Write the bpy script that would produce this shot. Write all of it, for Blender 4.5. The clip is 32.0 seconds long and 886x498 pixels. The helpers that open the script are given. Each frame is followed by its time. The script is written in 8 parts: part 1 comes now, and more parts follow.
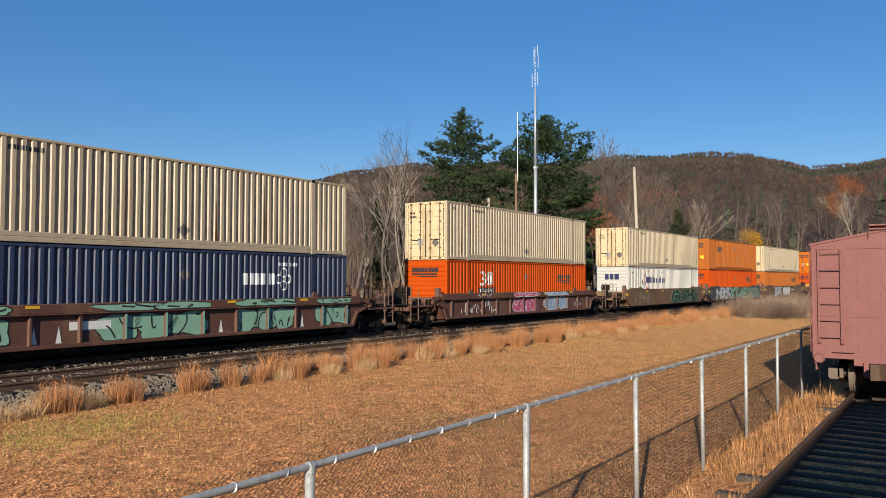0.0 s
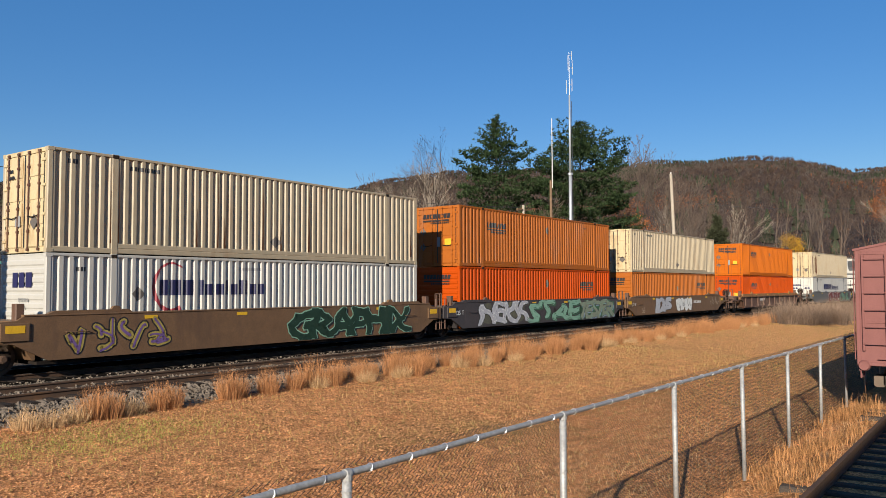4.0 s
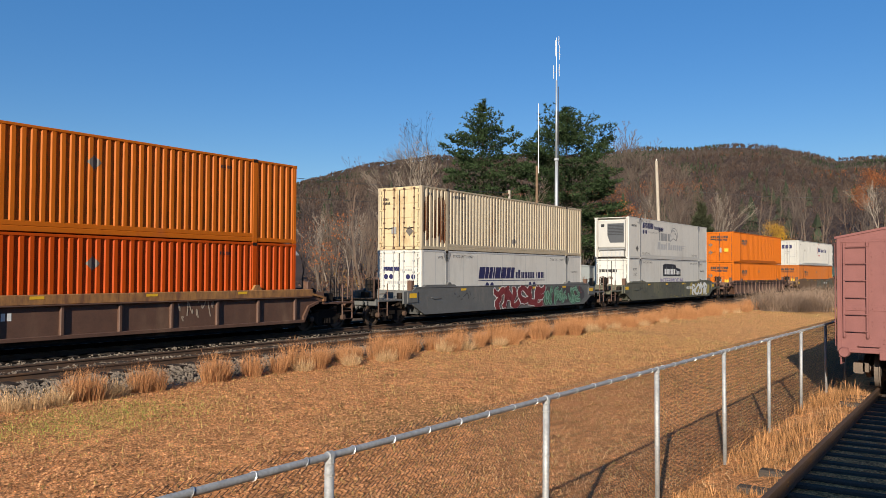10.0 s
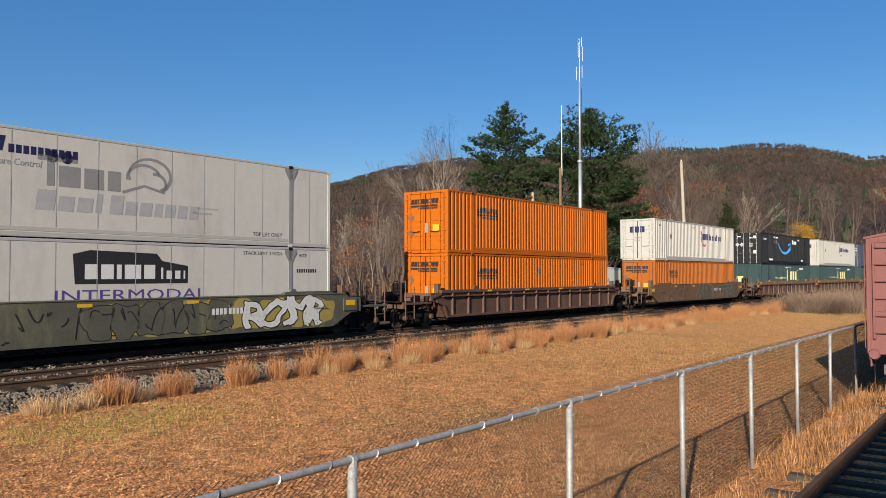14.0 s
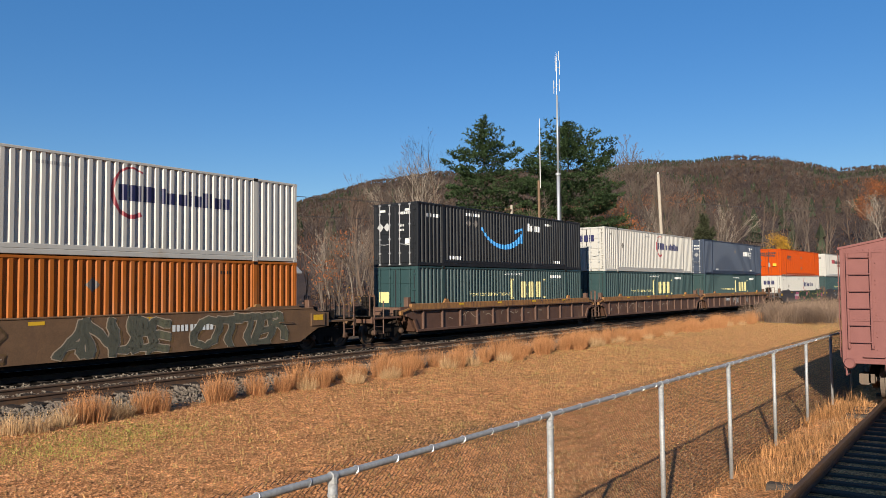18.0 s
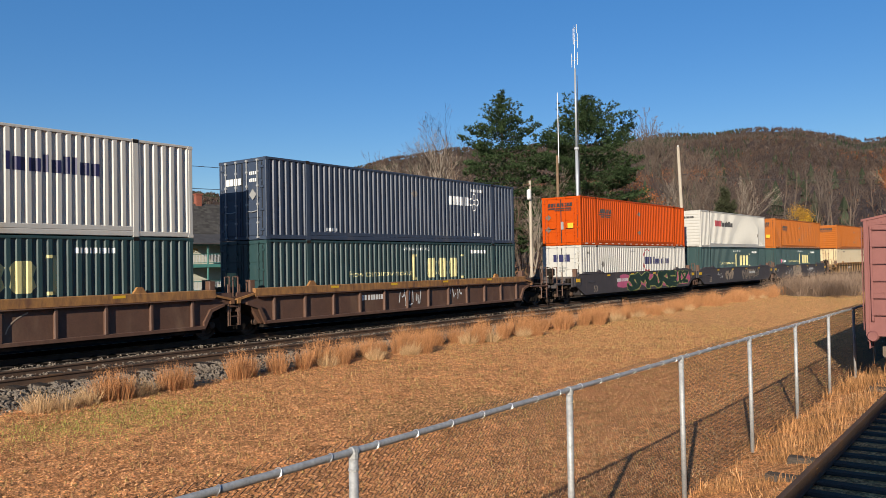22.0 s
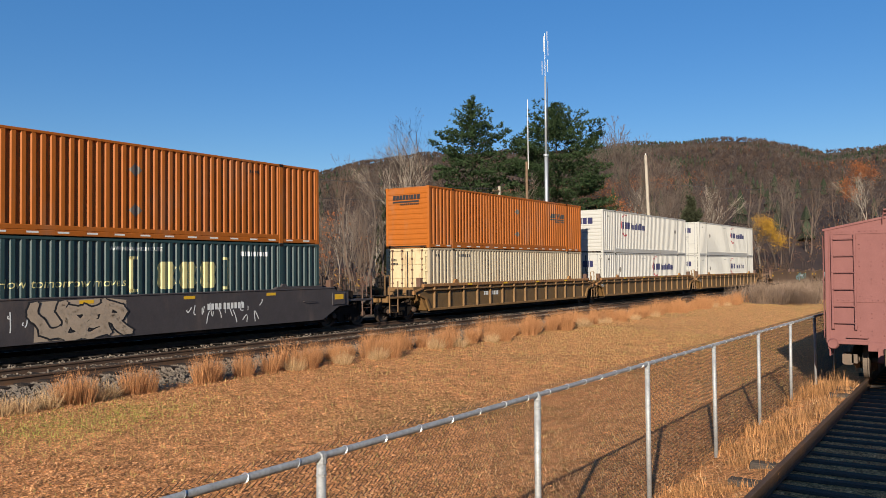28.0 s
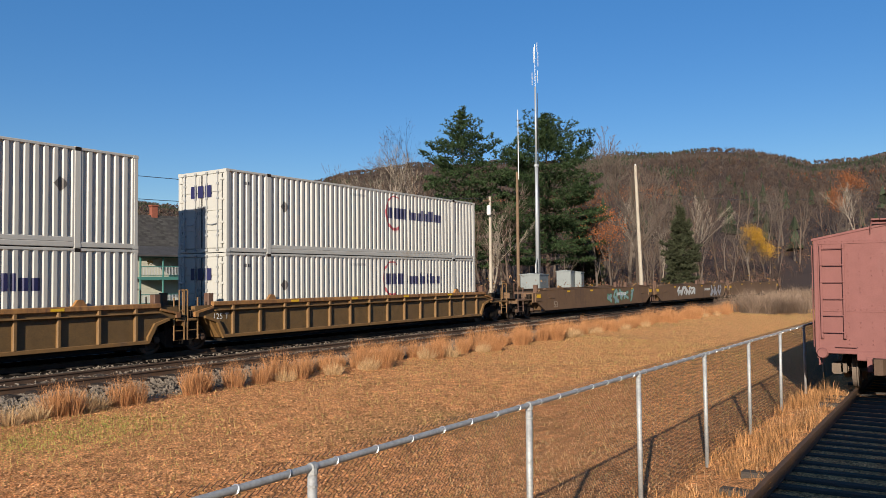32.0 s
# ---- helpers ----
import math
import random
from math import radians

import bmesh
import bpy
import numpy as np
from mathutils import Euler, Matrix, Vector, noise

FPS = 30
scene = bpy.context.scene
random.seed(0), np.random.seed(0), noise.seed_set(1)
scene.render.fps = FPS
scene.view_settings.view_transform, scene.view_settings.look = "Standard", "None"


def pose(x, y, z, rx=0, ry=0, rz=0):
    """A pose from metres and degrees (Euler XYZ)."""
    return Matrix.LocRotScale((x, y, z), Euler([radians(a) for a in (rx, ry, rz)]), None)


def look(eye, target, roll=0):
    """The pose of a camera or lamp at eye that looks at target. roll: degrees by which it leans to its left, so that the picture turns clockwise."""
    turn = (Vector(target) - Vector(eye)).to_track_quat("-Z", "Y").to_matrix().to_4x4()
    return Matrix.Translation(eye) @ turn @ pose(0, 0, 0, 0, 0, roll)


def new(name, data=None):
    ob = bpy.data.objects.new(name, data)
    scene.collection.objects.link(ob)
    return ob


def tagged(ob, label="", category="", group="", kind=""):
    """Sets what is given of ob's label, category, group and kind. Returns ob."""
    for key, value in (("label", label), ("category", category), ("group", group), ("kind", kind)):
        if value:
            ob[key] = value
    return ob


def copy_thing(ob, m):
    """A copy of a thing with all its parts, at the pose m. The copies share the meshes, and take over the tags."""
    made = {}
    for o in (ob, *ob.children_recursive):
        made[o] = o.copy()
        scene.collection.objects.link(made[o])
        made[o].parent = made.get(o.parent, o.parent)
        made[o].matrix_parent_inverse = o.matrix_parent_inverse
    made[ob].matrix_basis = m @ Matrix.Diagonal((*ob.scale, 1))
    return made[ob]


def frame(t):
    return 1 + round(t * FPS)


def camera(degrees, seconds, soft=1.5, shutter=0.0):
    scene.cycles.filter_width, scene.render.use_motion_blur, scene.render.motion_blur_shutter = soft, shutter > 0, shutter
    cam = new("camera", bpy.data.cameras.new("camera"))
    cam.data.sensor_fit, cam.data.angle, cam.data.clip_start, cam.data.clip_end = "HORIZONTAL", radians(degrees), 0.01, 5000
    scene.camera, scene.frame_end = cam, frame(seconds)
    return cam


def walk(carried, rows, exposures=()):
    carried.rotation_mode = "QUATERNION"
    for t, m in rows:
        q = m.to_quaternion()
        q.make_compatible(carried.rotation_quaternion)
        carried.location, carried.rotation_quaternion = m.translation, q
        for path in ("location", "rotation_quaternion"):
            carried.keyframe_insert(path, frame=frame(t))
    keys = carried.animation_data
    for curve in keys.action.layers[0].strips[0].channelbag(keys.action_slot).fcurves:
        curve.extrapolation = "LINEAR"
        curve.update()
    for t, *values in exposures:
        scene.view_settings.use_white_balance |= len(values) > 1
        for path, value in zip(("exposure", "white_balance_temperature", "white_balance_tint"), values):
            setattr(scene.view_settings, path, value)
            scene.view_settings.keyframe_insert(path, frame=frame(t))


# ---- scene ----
cam = camera(58.96, 32.0, 0.85)
PATH = [
    (0.0, pose(-0.016, 0.005, 2.304, 92.24, -0.07, -56.22)),
    (0.5, pose(-0.013, -0.002, 2.307, 92.37, 0.03, -56.24)),
    (1.0, pose(-0.013, 0.001, 2.309, 92.59, 0.02, -56.18)),
    (1.5, pose(-0.008, 0.005, 2.304, 92.78, -0.07, -56.01)),
    (2.0, pose(-0.013, 0.008, 2.302, 92.87, -0.08, -55.65)),
    (2.5, pose(-0.023, 0.015, 2.299, 92.86, 0.01, -55.04)),
    (4.5, pose(-0.019, 0.001, 2.306, 92.78, 0.18, -53.55)),
    (5.0, pose(-0.016, 0.004, 2.303, 92.89, 0.05, -54.05)),
    (5.5, pose(-0.006, -0.006, 2.300, 92.88, -0.07, -54.66)),
    (6.0, pose(-0.002, 0.000, 2.294, 92.79, -0.19, -55.13)),
    (6.5, pose(-0.011, 0.007, 2.295, 92.75, -0.29, -55.29)),
    (7.0, pose(-0.009, 0.006, 2.304, 92.75, -0.38, -55.17)),
    (7.5, pose(-0.011, 0.005, 2.306, 92.73, -0.41, -54.94)),
    (8.0, pose(-0.010, 0.008, 2.303, 92.61, -0.50, -54.76)),
    (8.5, pose(-0.001, 0.008, 2.302, 92.36, -0.52, -54.64)),
    (9.0, pose(0.005, 0.014, 2.301, 92.05, -0.51, -54.65)),
    (9.5, pose(0.009, 0.015, 2.296, 91.83, -0.44, -54.71)),
    (10.0, pose(0.005, 0.016, 2.295, 91.66, -0.30, -54.74)),
    (10.5, pose(0.005, 0.013, 2.301, 91.66, -0.22, -54.60)),
    (11.0, pose(0.006, 0.010, 2.303, 91.82, -0.17, -54.20)),
    (11.5, pose(-0.008, 0.006, 2.302, 92.02, -0.12, -53.46)),
    (12.0, pose(-0.014, 0.016, 2.314, 92.11, -0.04, -52.60)),
    (12.5, pose(-0.013, 0.005, 2.312, 92.08, 0.12, -52.06)),
    (13.0, pose(-0.015, -0.009, 2.312, 92.01, 0.23, -52.03)),
    (13.5, pose(-0.004, -0.011, 2.305, 91.89, 0.22, -52.43)),
    (14.0, pose(0.005, -0.007, 2.303, 91.87, 0.04, -52.99)),
    (14.5, pose(0.003, 0.002, 2.303, 91.98, -0.18, -53.44)),
    (16.5, pose(-0.005, 0.005, 2.304, 92.83, 0.32, -54.46)),
    (17.0, pose(-0.006, 0.005, 2.309, 92.83, 0.30, -54.56)),
    (17.5, pose(-0.006, -0.004, 2.308, 92.84, 0.38, -54.54)),
    (18.0, pose(0.001, -0.012, 2.310, 92.82, 0.51, -54.47)),
    (18.5, pose(0.007, -0.014, 2.309, 92.74, 0.64, -54.43)),
    (19.0, pose(0.012, -0.018, 2.309, 92.68, 0.79, -54.44)),
    (19.5, pose(0.022, -0.012, 2.306, 92.60, 0.88, -54.49)),
    (20.0, pose(0.022, -0.013, 2.309, 92.42, 1.02, -54.46)),
    (20.5, pose(0.019, -0.011, 2.305, 92.12, 1.12, -54.28)),
    (21.0, pose(0.024, -0.005, 2.305, 91.70, 1.18, -53.89)),
    (21.5, pose(0.015, -0.009, 2.303, 91.32, 1.17, -53.38)),
    (22.0, pose(0.015, -0.010, 2.307, 91.12, 1.06, -53.09)),
    (22.5, pose(0.004, -0.006, 2.303, 91.13, 0.87, -53.08)),
    (23.0, pose(0.004, -0.008, 2.304, 91.22, 0.60, -53.32)),
    (23.5, pose(0.002, -0.009, 2.302, 91.34, 0.45, -53.64)),
    (24.0, pose(-0.001, -0.004, 2.302, 91.34, 0.42, -53.95)),
    (24.5, pose(0.009, -0.002, 2.307, 91.19, 0.44, -54.15)),
    (25.0, pose(0.007, -0.003, 2.306, 91.02, 0.57, -54.26)),
    (25.5, pose(0.010, 0.000, 2.306, 90.81, 0.67, -54.40)),
    (27.5, pose(0.001, -0.008, 2.310, 91.17, 0.59, -55.25)),
    (28.0, pose(0.002, -0.005, 2.310, 91.43, 0.48, -55.37)),
    (28.5, pose(0.004, 0.001, 2.313, 91.67, 0.41, -55.47)),
    (29.0, pose(0.003, 0.004, 2.307, 91.86, 0.44, -55.62)),
    (29.5, pose(0.002, 0.001, 2.304, 91.97, 0.50, -55.75)),
    (30.0, pose(0.003, 0.000, 2.305, 92.04, 0.67, -55.89)),
    (30.5, pose(0.004, 0.001, 2.305, 92.10, 0.66, -56.00)),
    (31.0, pose(0.005, -0.004, 2.303, 92.22, 0.75, -56.05)),
    (31.5, pose(0.003, 0.001, 2.305, 92.22, 0.65, -56.06)),
    (32.0, pose(0.003, 0.005, 2.305, 92.17, 0.55, -56.06)),
]
walk(cam, PATH)

# ---- light ----
SUN_DIR = Vector((0.900, 0.280, -0.340)).normalized()      # the way the sunlight travels
world = bpy.data.worlds.new("sky")
scene.world = world
world.use_nodes = True
_n = world.node_tree.nodes
_sky = _n.new("ShaderNodeTexSky")
_sky.sky_type = "NISHITA"
_sky.sun_disc = False
_sky.sun_elevation = math.asin(-SUN_DIR.z)
_sky.sun_rotation = math.atan2(-SUN_DIR.x, -SUN_DIR.y)
_sky.altitude = 200
_sky.air_density = 1.0
_sky.dust_density = 0.15
_sky.ozone_density = 2.6
_n["Background"].inputs[1].default_value = 0.064
_hue = _n.new("ShaderNodeHueSaturation")
_hue.inputs["Hue"].default_value = 0.512
_hue.inputs["Saturation"].default_value = 1.36
world.node_tree.links.new(_sky.outputs[0], _hue.inputs["Color"])
_flat_blue = _n.new("ShaderNodeMixRGB")      # constant blue mixed into the sky colour to even out its gradient
_flat_blue.inputs[0].default_value = 0.30
_flat_blue.inputs[2].default_value = (1.12, 3.15, 6.5, 1)
world.node_tree.links.new(_hue.outputs[0], _flat_blue.inputs[1])
world.node_tree.links.new(_flat_blue.outputs[0], _n["Background"].inputs[0])
sun_data = bpy.data.lights.new("sun", "SUN")
sun_data.energy = 5.0
sun_data.angle = radians(0.5)
sun_data.color = (1.0, 0.90, 0.76)
sun = new("sun", sun_data)
sun.matrix_basis = look((0, 0, 0), SUN_DIR)
scene.view_settings.exposure = 0.71


# ---- materials ----
def mat(name, color, rough=0.6, metal=0.0, var=0.12, scale=3.0, fine=40.0, bump=0.0, dirt=None, dirt_amount=0.0,
        dirt_scale=1.0, stretch=(1, 1, 1), island=0.0, spec=None):
    """Paint, wood, stone: a base colour varied at two scales, with stains of a second colour and fine relief."""
    m = bpy.data.materials.new(name)
    m.use_nodes = True
    nt = m.node_tree
    nd, ln = nt.nodes, nt.links
    b = nd["Principled BSDF"]
    b.inputs["Roughness"].default_value = rough
    b.inputs["Metallic"].default_value = metal
    b.inputs["Specular IOR Level"].default_value = spec if spec is not None else 0.5 if rough < 0.7 else 0.1
    tc = nd.new("ShaderNodeTexCoord")
    mp = nd.new("ShaderNodeMapping")
    mp.inputs["Scale"].default_value = stretch
    ln.new(tc.outputs["Object"], mp.inputs[0])
    n1 = nd.new("ShaderNodeTexNoise")
    n1.inputs["Scale"].default_value = scale
    n1.inputs["Detail"].default_value = 5
    n1.inputs["Roughness"].default_value = 0.65
    ln.new(mp.outputs[0], n1.inputs["Vector"])
    n2 = nd.new("ShaderNodeTexNoise")
    n2.inputs["Scale"].default_value = fine
    n2.inputs["Detail"].default_value = 3
    ln.new(mp.outputs[0], n2.inputs["Vector"])
    add = nd.new("ShaderNodeMath")
    add.operation = "ADD"
    ln.new(n1.outputs[0], add.inputs[0])
    ln.new(n2.outputs[0], add.inputs[1])
    last = add.outputs[0]
    if island:
        geo = nd.new("ShaderNodeNewGeometry")
        mul = nd.new("ShaderNodeMath")
        mul.operation = "MULTIPLY_ADD"
        ln.new(geo.outputs["Random Per Island"], mul.inputs[0])
        mul.inputs[1].default_value = island
        mul.inputs[2].default_value = -island / 2
        ad2 = nd.new("ShaderNodeMath")
        ln.new(last, ad2.inputs[0])
        ln.new(mul.outputs[0], ad2.inputs[1])
        last = ad2.outputs[0]
    mr = nd.new("ShaderNodeMapRange")
    mr.inputs["From Min"].default_value = 0.6
    mr.inputs["From Max"].default_value = 1.4
    mr.inputs["To Min"].default_value = 1 - var * 1.6
    mr.inputs["To Max"].default_value = 1 + var * 1.2
    mr.clamp = not island
    ln.new(last, mr.inputs[0])
    hsv = nd.new("ShaderNodeMixRGB")
    hsv.blend_type = "MULTIPLY"
    hsv.inputs[0].default_value = 1
    hsv.inputs[1].default_value = (*color, 1)
    ln.new(mr.outputs[0], hsv.inputs[2])
    col = hsv.outputs[0]
    if dirt:
        n3 = nd.new("ShaderNodeTexNoise")
        n3.inputs["Scale"].default_value = dirt_scale
        n3.inputs["Detail"].default_value = 8
        n3.inputs["Roughness"].default_value = 0.7
        mp3 = nd.new("ShaderNodeMapping")
        mp3.inputs["Scale"].default_value = (1.0, 1.0, 0.3)
        mp3.inputs["Location"].default_value = (7.3, 2.1, 4.4)
        ln.new(tc.outputs["Object"], mp3.inputs[0])
        ln.new(mp3.outputs[0], n3.inputs["Vector"])
        rp = nd.new("ShaderNodeMapRange")
        rp.inputs["From Min"].default_value = 0.66 - 0.3 * dirt_amount
        rp.inputs["From Max"].default_value = 0.80 - 0.2 * dirt_amount
        rp.inputs["To Max"].default_value = 0.85
        ln.new(n3.outputs[0], rp.inputs[0])
        mx = nd.new("ShaderNodeMixRGB")
        ln.new(rp.outputs[0], mx.inputs[0])
        ln.new(col, mx.inputs[1])
        mx.inputs[2].default_value = (*dirt, 1)
        col = mx.outputs[0]
    ln.new(col, b.inputs["Base Color"])
    if bump:
        bp = nd.new("ShaderNodeBump")
        bp.inputs["Strength"].default_value = bump
        bp.inputs["Distance"].default_value = 0.02
        ln.new(add.outputs[0], bp.inputs["Height"])
        ln.new(bp.outputs[0], b.inputs["Normal"])
    return m


M_CREAM = mat("cream_paint", (0.353, 0.290, 0.193), 0.5, dirt=(0.252, 0.143, 0.067), dirt_amount=0.25, dirt_scale=0.7, var=0.10)
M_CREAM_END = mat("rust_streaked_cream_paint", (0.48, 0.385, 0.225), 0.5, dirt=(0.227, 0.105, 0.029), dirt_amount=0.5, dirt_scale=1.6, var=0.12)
M_ORANGE = mat("orange_paint", (0.40, 0.098, 0.005), 0.5, spec=0.15, dirt=(0.336, 0.084, 0.017), dirt_amount=0.25, var=0.08)
M_ORANGE_RED = mat("red_orange_paint", (0.37, 0.050, 0.002), 0.5, spec=0.12, dirt=(0.294, 0.067, 0.017), dirt_amount=0.2, var=0.08)
M_ORANGE_DULL = mat("faded_orange_paint", (0.31, 0.088, 0.011), 0.55, spec=0.2, dirt=(0.252, 0.109, 0.050), dirt_amount=0.45, dirt_scale=0.8, var=0.10)
M_WHITE = mat("white_paint", (0.395, 0.382, 0.344), 0.45, dirt=(0.353, 0.302, 0.227), dirt_amount=0.2, var=0.06)
M_WHITE_SMOOTH = mat("dusty_white_panel", (0.51, 0.49, 0.435), 0.5, dirt=(0.378, 0.353, 0.311), dirt_amount=0.45, dirt_scale=0.5, var=0.05)
M_NAVY = mat("navy_paint", (0.018, 0.030, 0.067), 0.45, dirt=(0.059, 0.067, 0.084), dirt_amount=0.3, var=0.12)
M_SLATE = mat("slate_blue_paint", (0.030, 0.042, 0.067), 0.45, dirt=(0.076, 0.076, 0.084), dirt_amount=0.3, var=0.12)
M_BLACKBLUE = mat("blue_black_paint", (0.0100, 0.0110, 0.0125), 0.5, spec=0.3, dirt=(0.050, 0.050, 0.050), dirt_amount=0.2, var=0.12)
M_GREEN = mat("blue_green_paint", (0.018, 0.044, 0.044), 0.45, dirt=(0.046, 0.071, 0.067), dirt_amount=0.3, var=0.12)
M_CARTAN = mat("tan_brown_car_paint", (0.134, 0.074, 0.035), 0.65, dirt=(0.076, 0.042, 0.025), dirt_amount=0.5, var=0.2)
M_PLACARD = mat("dull_placard", (0.101, 0.088, 0.076), 0.6, var=0.15)
M_CARBROWN = mat("brown_car_paint", (0.088, 0.043, 0.026), 0.65, dirt=(0.143, 0.084, 0.050), dirt_amount=0.5, var=0.2)
# darker copy of the ochre paint: shade between the ribs put into the colour
M_CARSHADE = mat("shaded_ochre_paint", (0.115, 0.066, 0.022), 0.65, dirt=(0.118, 0.067, 0.025), dirt_amount=0.45, var=0.25)
M_CAROCHRE = mat("ochre_car_paint", (0.168, 0.088, 0.027), 0.65, dirt=(0.084, 0.050, 0.029), dirt_amount=0.45, var=0.2)
M_CARYELLOW = mat("faded_yellow_chord_paint", (0.30, 0.145, 0.042), 0.65, dirt=(0.095, 0.042, 0.024), dirt_amount=0.85, dirt_scale=3.5, var=0.15)
M_CARGREY = mat("grey_car_paint", (0.097, 0.097, 0.092), 0.6, dirt=(0.168, 0.151, 0.126), dirt_amount=0.35, var=0.15)
M_CAROLIVE = mat("olive_grey_car_paint", (0.080, 0.078, 0.054), 0.6, dirt=(0.168, 0.160, 0.084), dirt_amount=0.45, var=0.18)
M_CARDARK = mat("dark_brown_grey_car_paint", (0.046, 0.039, 0.039), 0.6, dirt=(0.092, 0.071, 0.059), dirt_amount=0.4, var=0.2)
M_CARRUST = mat("rust_brown_car_paint", (0.088, 0.038, 0.023), 0.65, dirt=(0.168, 0.092, 0.050), dirt_amount=0.45, var=0.2)
M_UNDER = mat("grimy_steel", (0.016, 0.013, 0.011), 0.8, spec=0.08, dirt=(0.076, 0.050, 0.034), dirt_amount=0.5, var=0.25, bump=0.2)
M_WHEEL = mat("worn_wheel_steel", (0.084, 0.059, 0.042), 0.55, metal=0.4, var=0.25)
M_RAIL = mat("rusty_rail_side", (0.082, 0.052, 0.036), 0.7, dirt=(0.126, 0.067, 0.034), dirt_amount=0.5, var=0.2, bump=0.2)
M_RAILTOP = mat("polished_rail_head", (0.13, 0.115, 0.10), 0.6, metal=0.2, var=0.1)
M_TIE = mat("creosoted_tie", (0.027, 0.020, 0.016), 0.9, spec=0.2, var=0.35, scale=4, stretch=(1, 6, 6), bump=0.6)
M_TIEOLD = mat("weathered_grey_tie", (0.075, 0.061, 0.050), 0.85, var=0.3, scale=4, stretch=(6, 1, 6), bump=0.6)
M_YELLOW = mat("yellow_marking", (0.605, 0.353, 0.017), 0.5, var=0.12)
M_GALV = mat("galvanised_steel", (0.336, 0.340, 0.336), 0.58, metal=0.35, var=0.22, scale=9)
M_WIRE = mat("rust_brown_wire", (0.030, 0.022, 0.017), 0.6, metal=0.2, var=0.2)
M_BOXRED = mat("faded_mineral_red_paint", (0.189, 0.082, 0.074), 0.72, dirt=(0.210, 0.109, 0.097), dirt_amount=0.4, dirt_scale=0.9, var=0.10)
M_BLACK = mat("black_marking", (0.017, 0.017, 0.018), 0.5, var=0.1)
M_DKBLUE = mat("dark_blue_marking", (0.014, 0.014, 0.062), 0.5, var=0.08)
M_PURPLE = mat("violet_marking", (0.084, 0.050, 0.210), 0.5, var=0.08)
M_BLUE = mat("bright_blue_marking", (0.025, 0.252, 0.605), 0.5, var=0.06)
M_REDMARK = mat("red_marking", (0.24, 0.025, 0.035), 0.5, var=0.1)
M_WHITEMARK = mat("white_marking", (0.605, 0.605, 0.571), 0.5, var=0.1)
M_GREYMARK = mat("grey_marking", (0.227, 0.227, 0.218), 0.5, var=0.1)
M_LTGREY = mat("light_grey_marking", (0.353, 0.353, 0.344), 0.5, var=0.1)
M_YELMARK = mat("pale_yellow_marking", (0.52, 0.46, 0.20), 0.5, var=0.1)
M_G_MINT = mat("mint_spray_paint", (0.193, 0.353, 0.252), 0.6, var=0.12)
M_G_GREEN = mat("green_spray_paint", (0.038, 0.118, 0.059), 0.6, var=0.15)
M_G_DEEP = mat("deep_green_spray_paint", (0.012, 0.036, 0.020), 0.55, var=0.15)
M_G_SAGE = mat("sage_spray_paint", (0.20, 0.23, 0.16), 0.6, var=0.15)
M_G_LIME = mat("lime_spray_paint", (0.378, 0.420, 0.101), 0.6, var=0.15)
M_G_PINK = mat("pink_spray_paint", (0.420, 0.084, 0.160), 0.6, var=0.15)
M_G_RED = mat("dull_red_spray_paint", (0.150, 0.020, 0.020), 0.6, var=0.15)
M_G_SILVER = mat("silver_spray_paint", (0.386, 0.395, 0.420), 0.5, var=0.12)
M_G_TAN = mat("tan_spray_paint", (0.336, 0.260, 0.185), 0.6, var=0.12)
M_G_BLUE = mat("pale_blue_spray_paint", (0.235, 0.302, 0.386), 0.6, var=0.12)
M_G_PURPLE = mat("purple_spray_paint", (0.134, 0.076, 0.202), 0.6, var=0.12)
M_G_YELL = mat("ochre_spray_paint", (0.302, 0.235, 0.059), 0.6, var=0.15)
M_GLASS = mat("dark_window_glass", (0.017, 0.021, 0.025), 0.06, var=0.05)


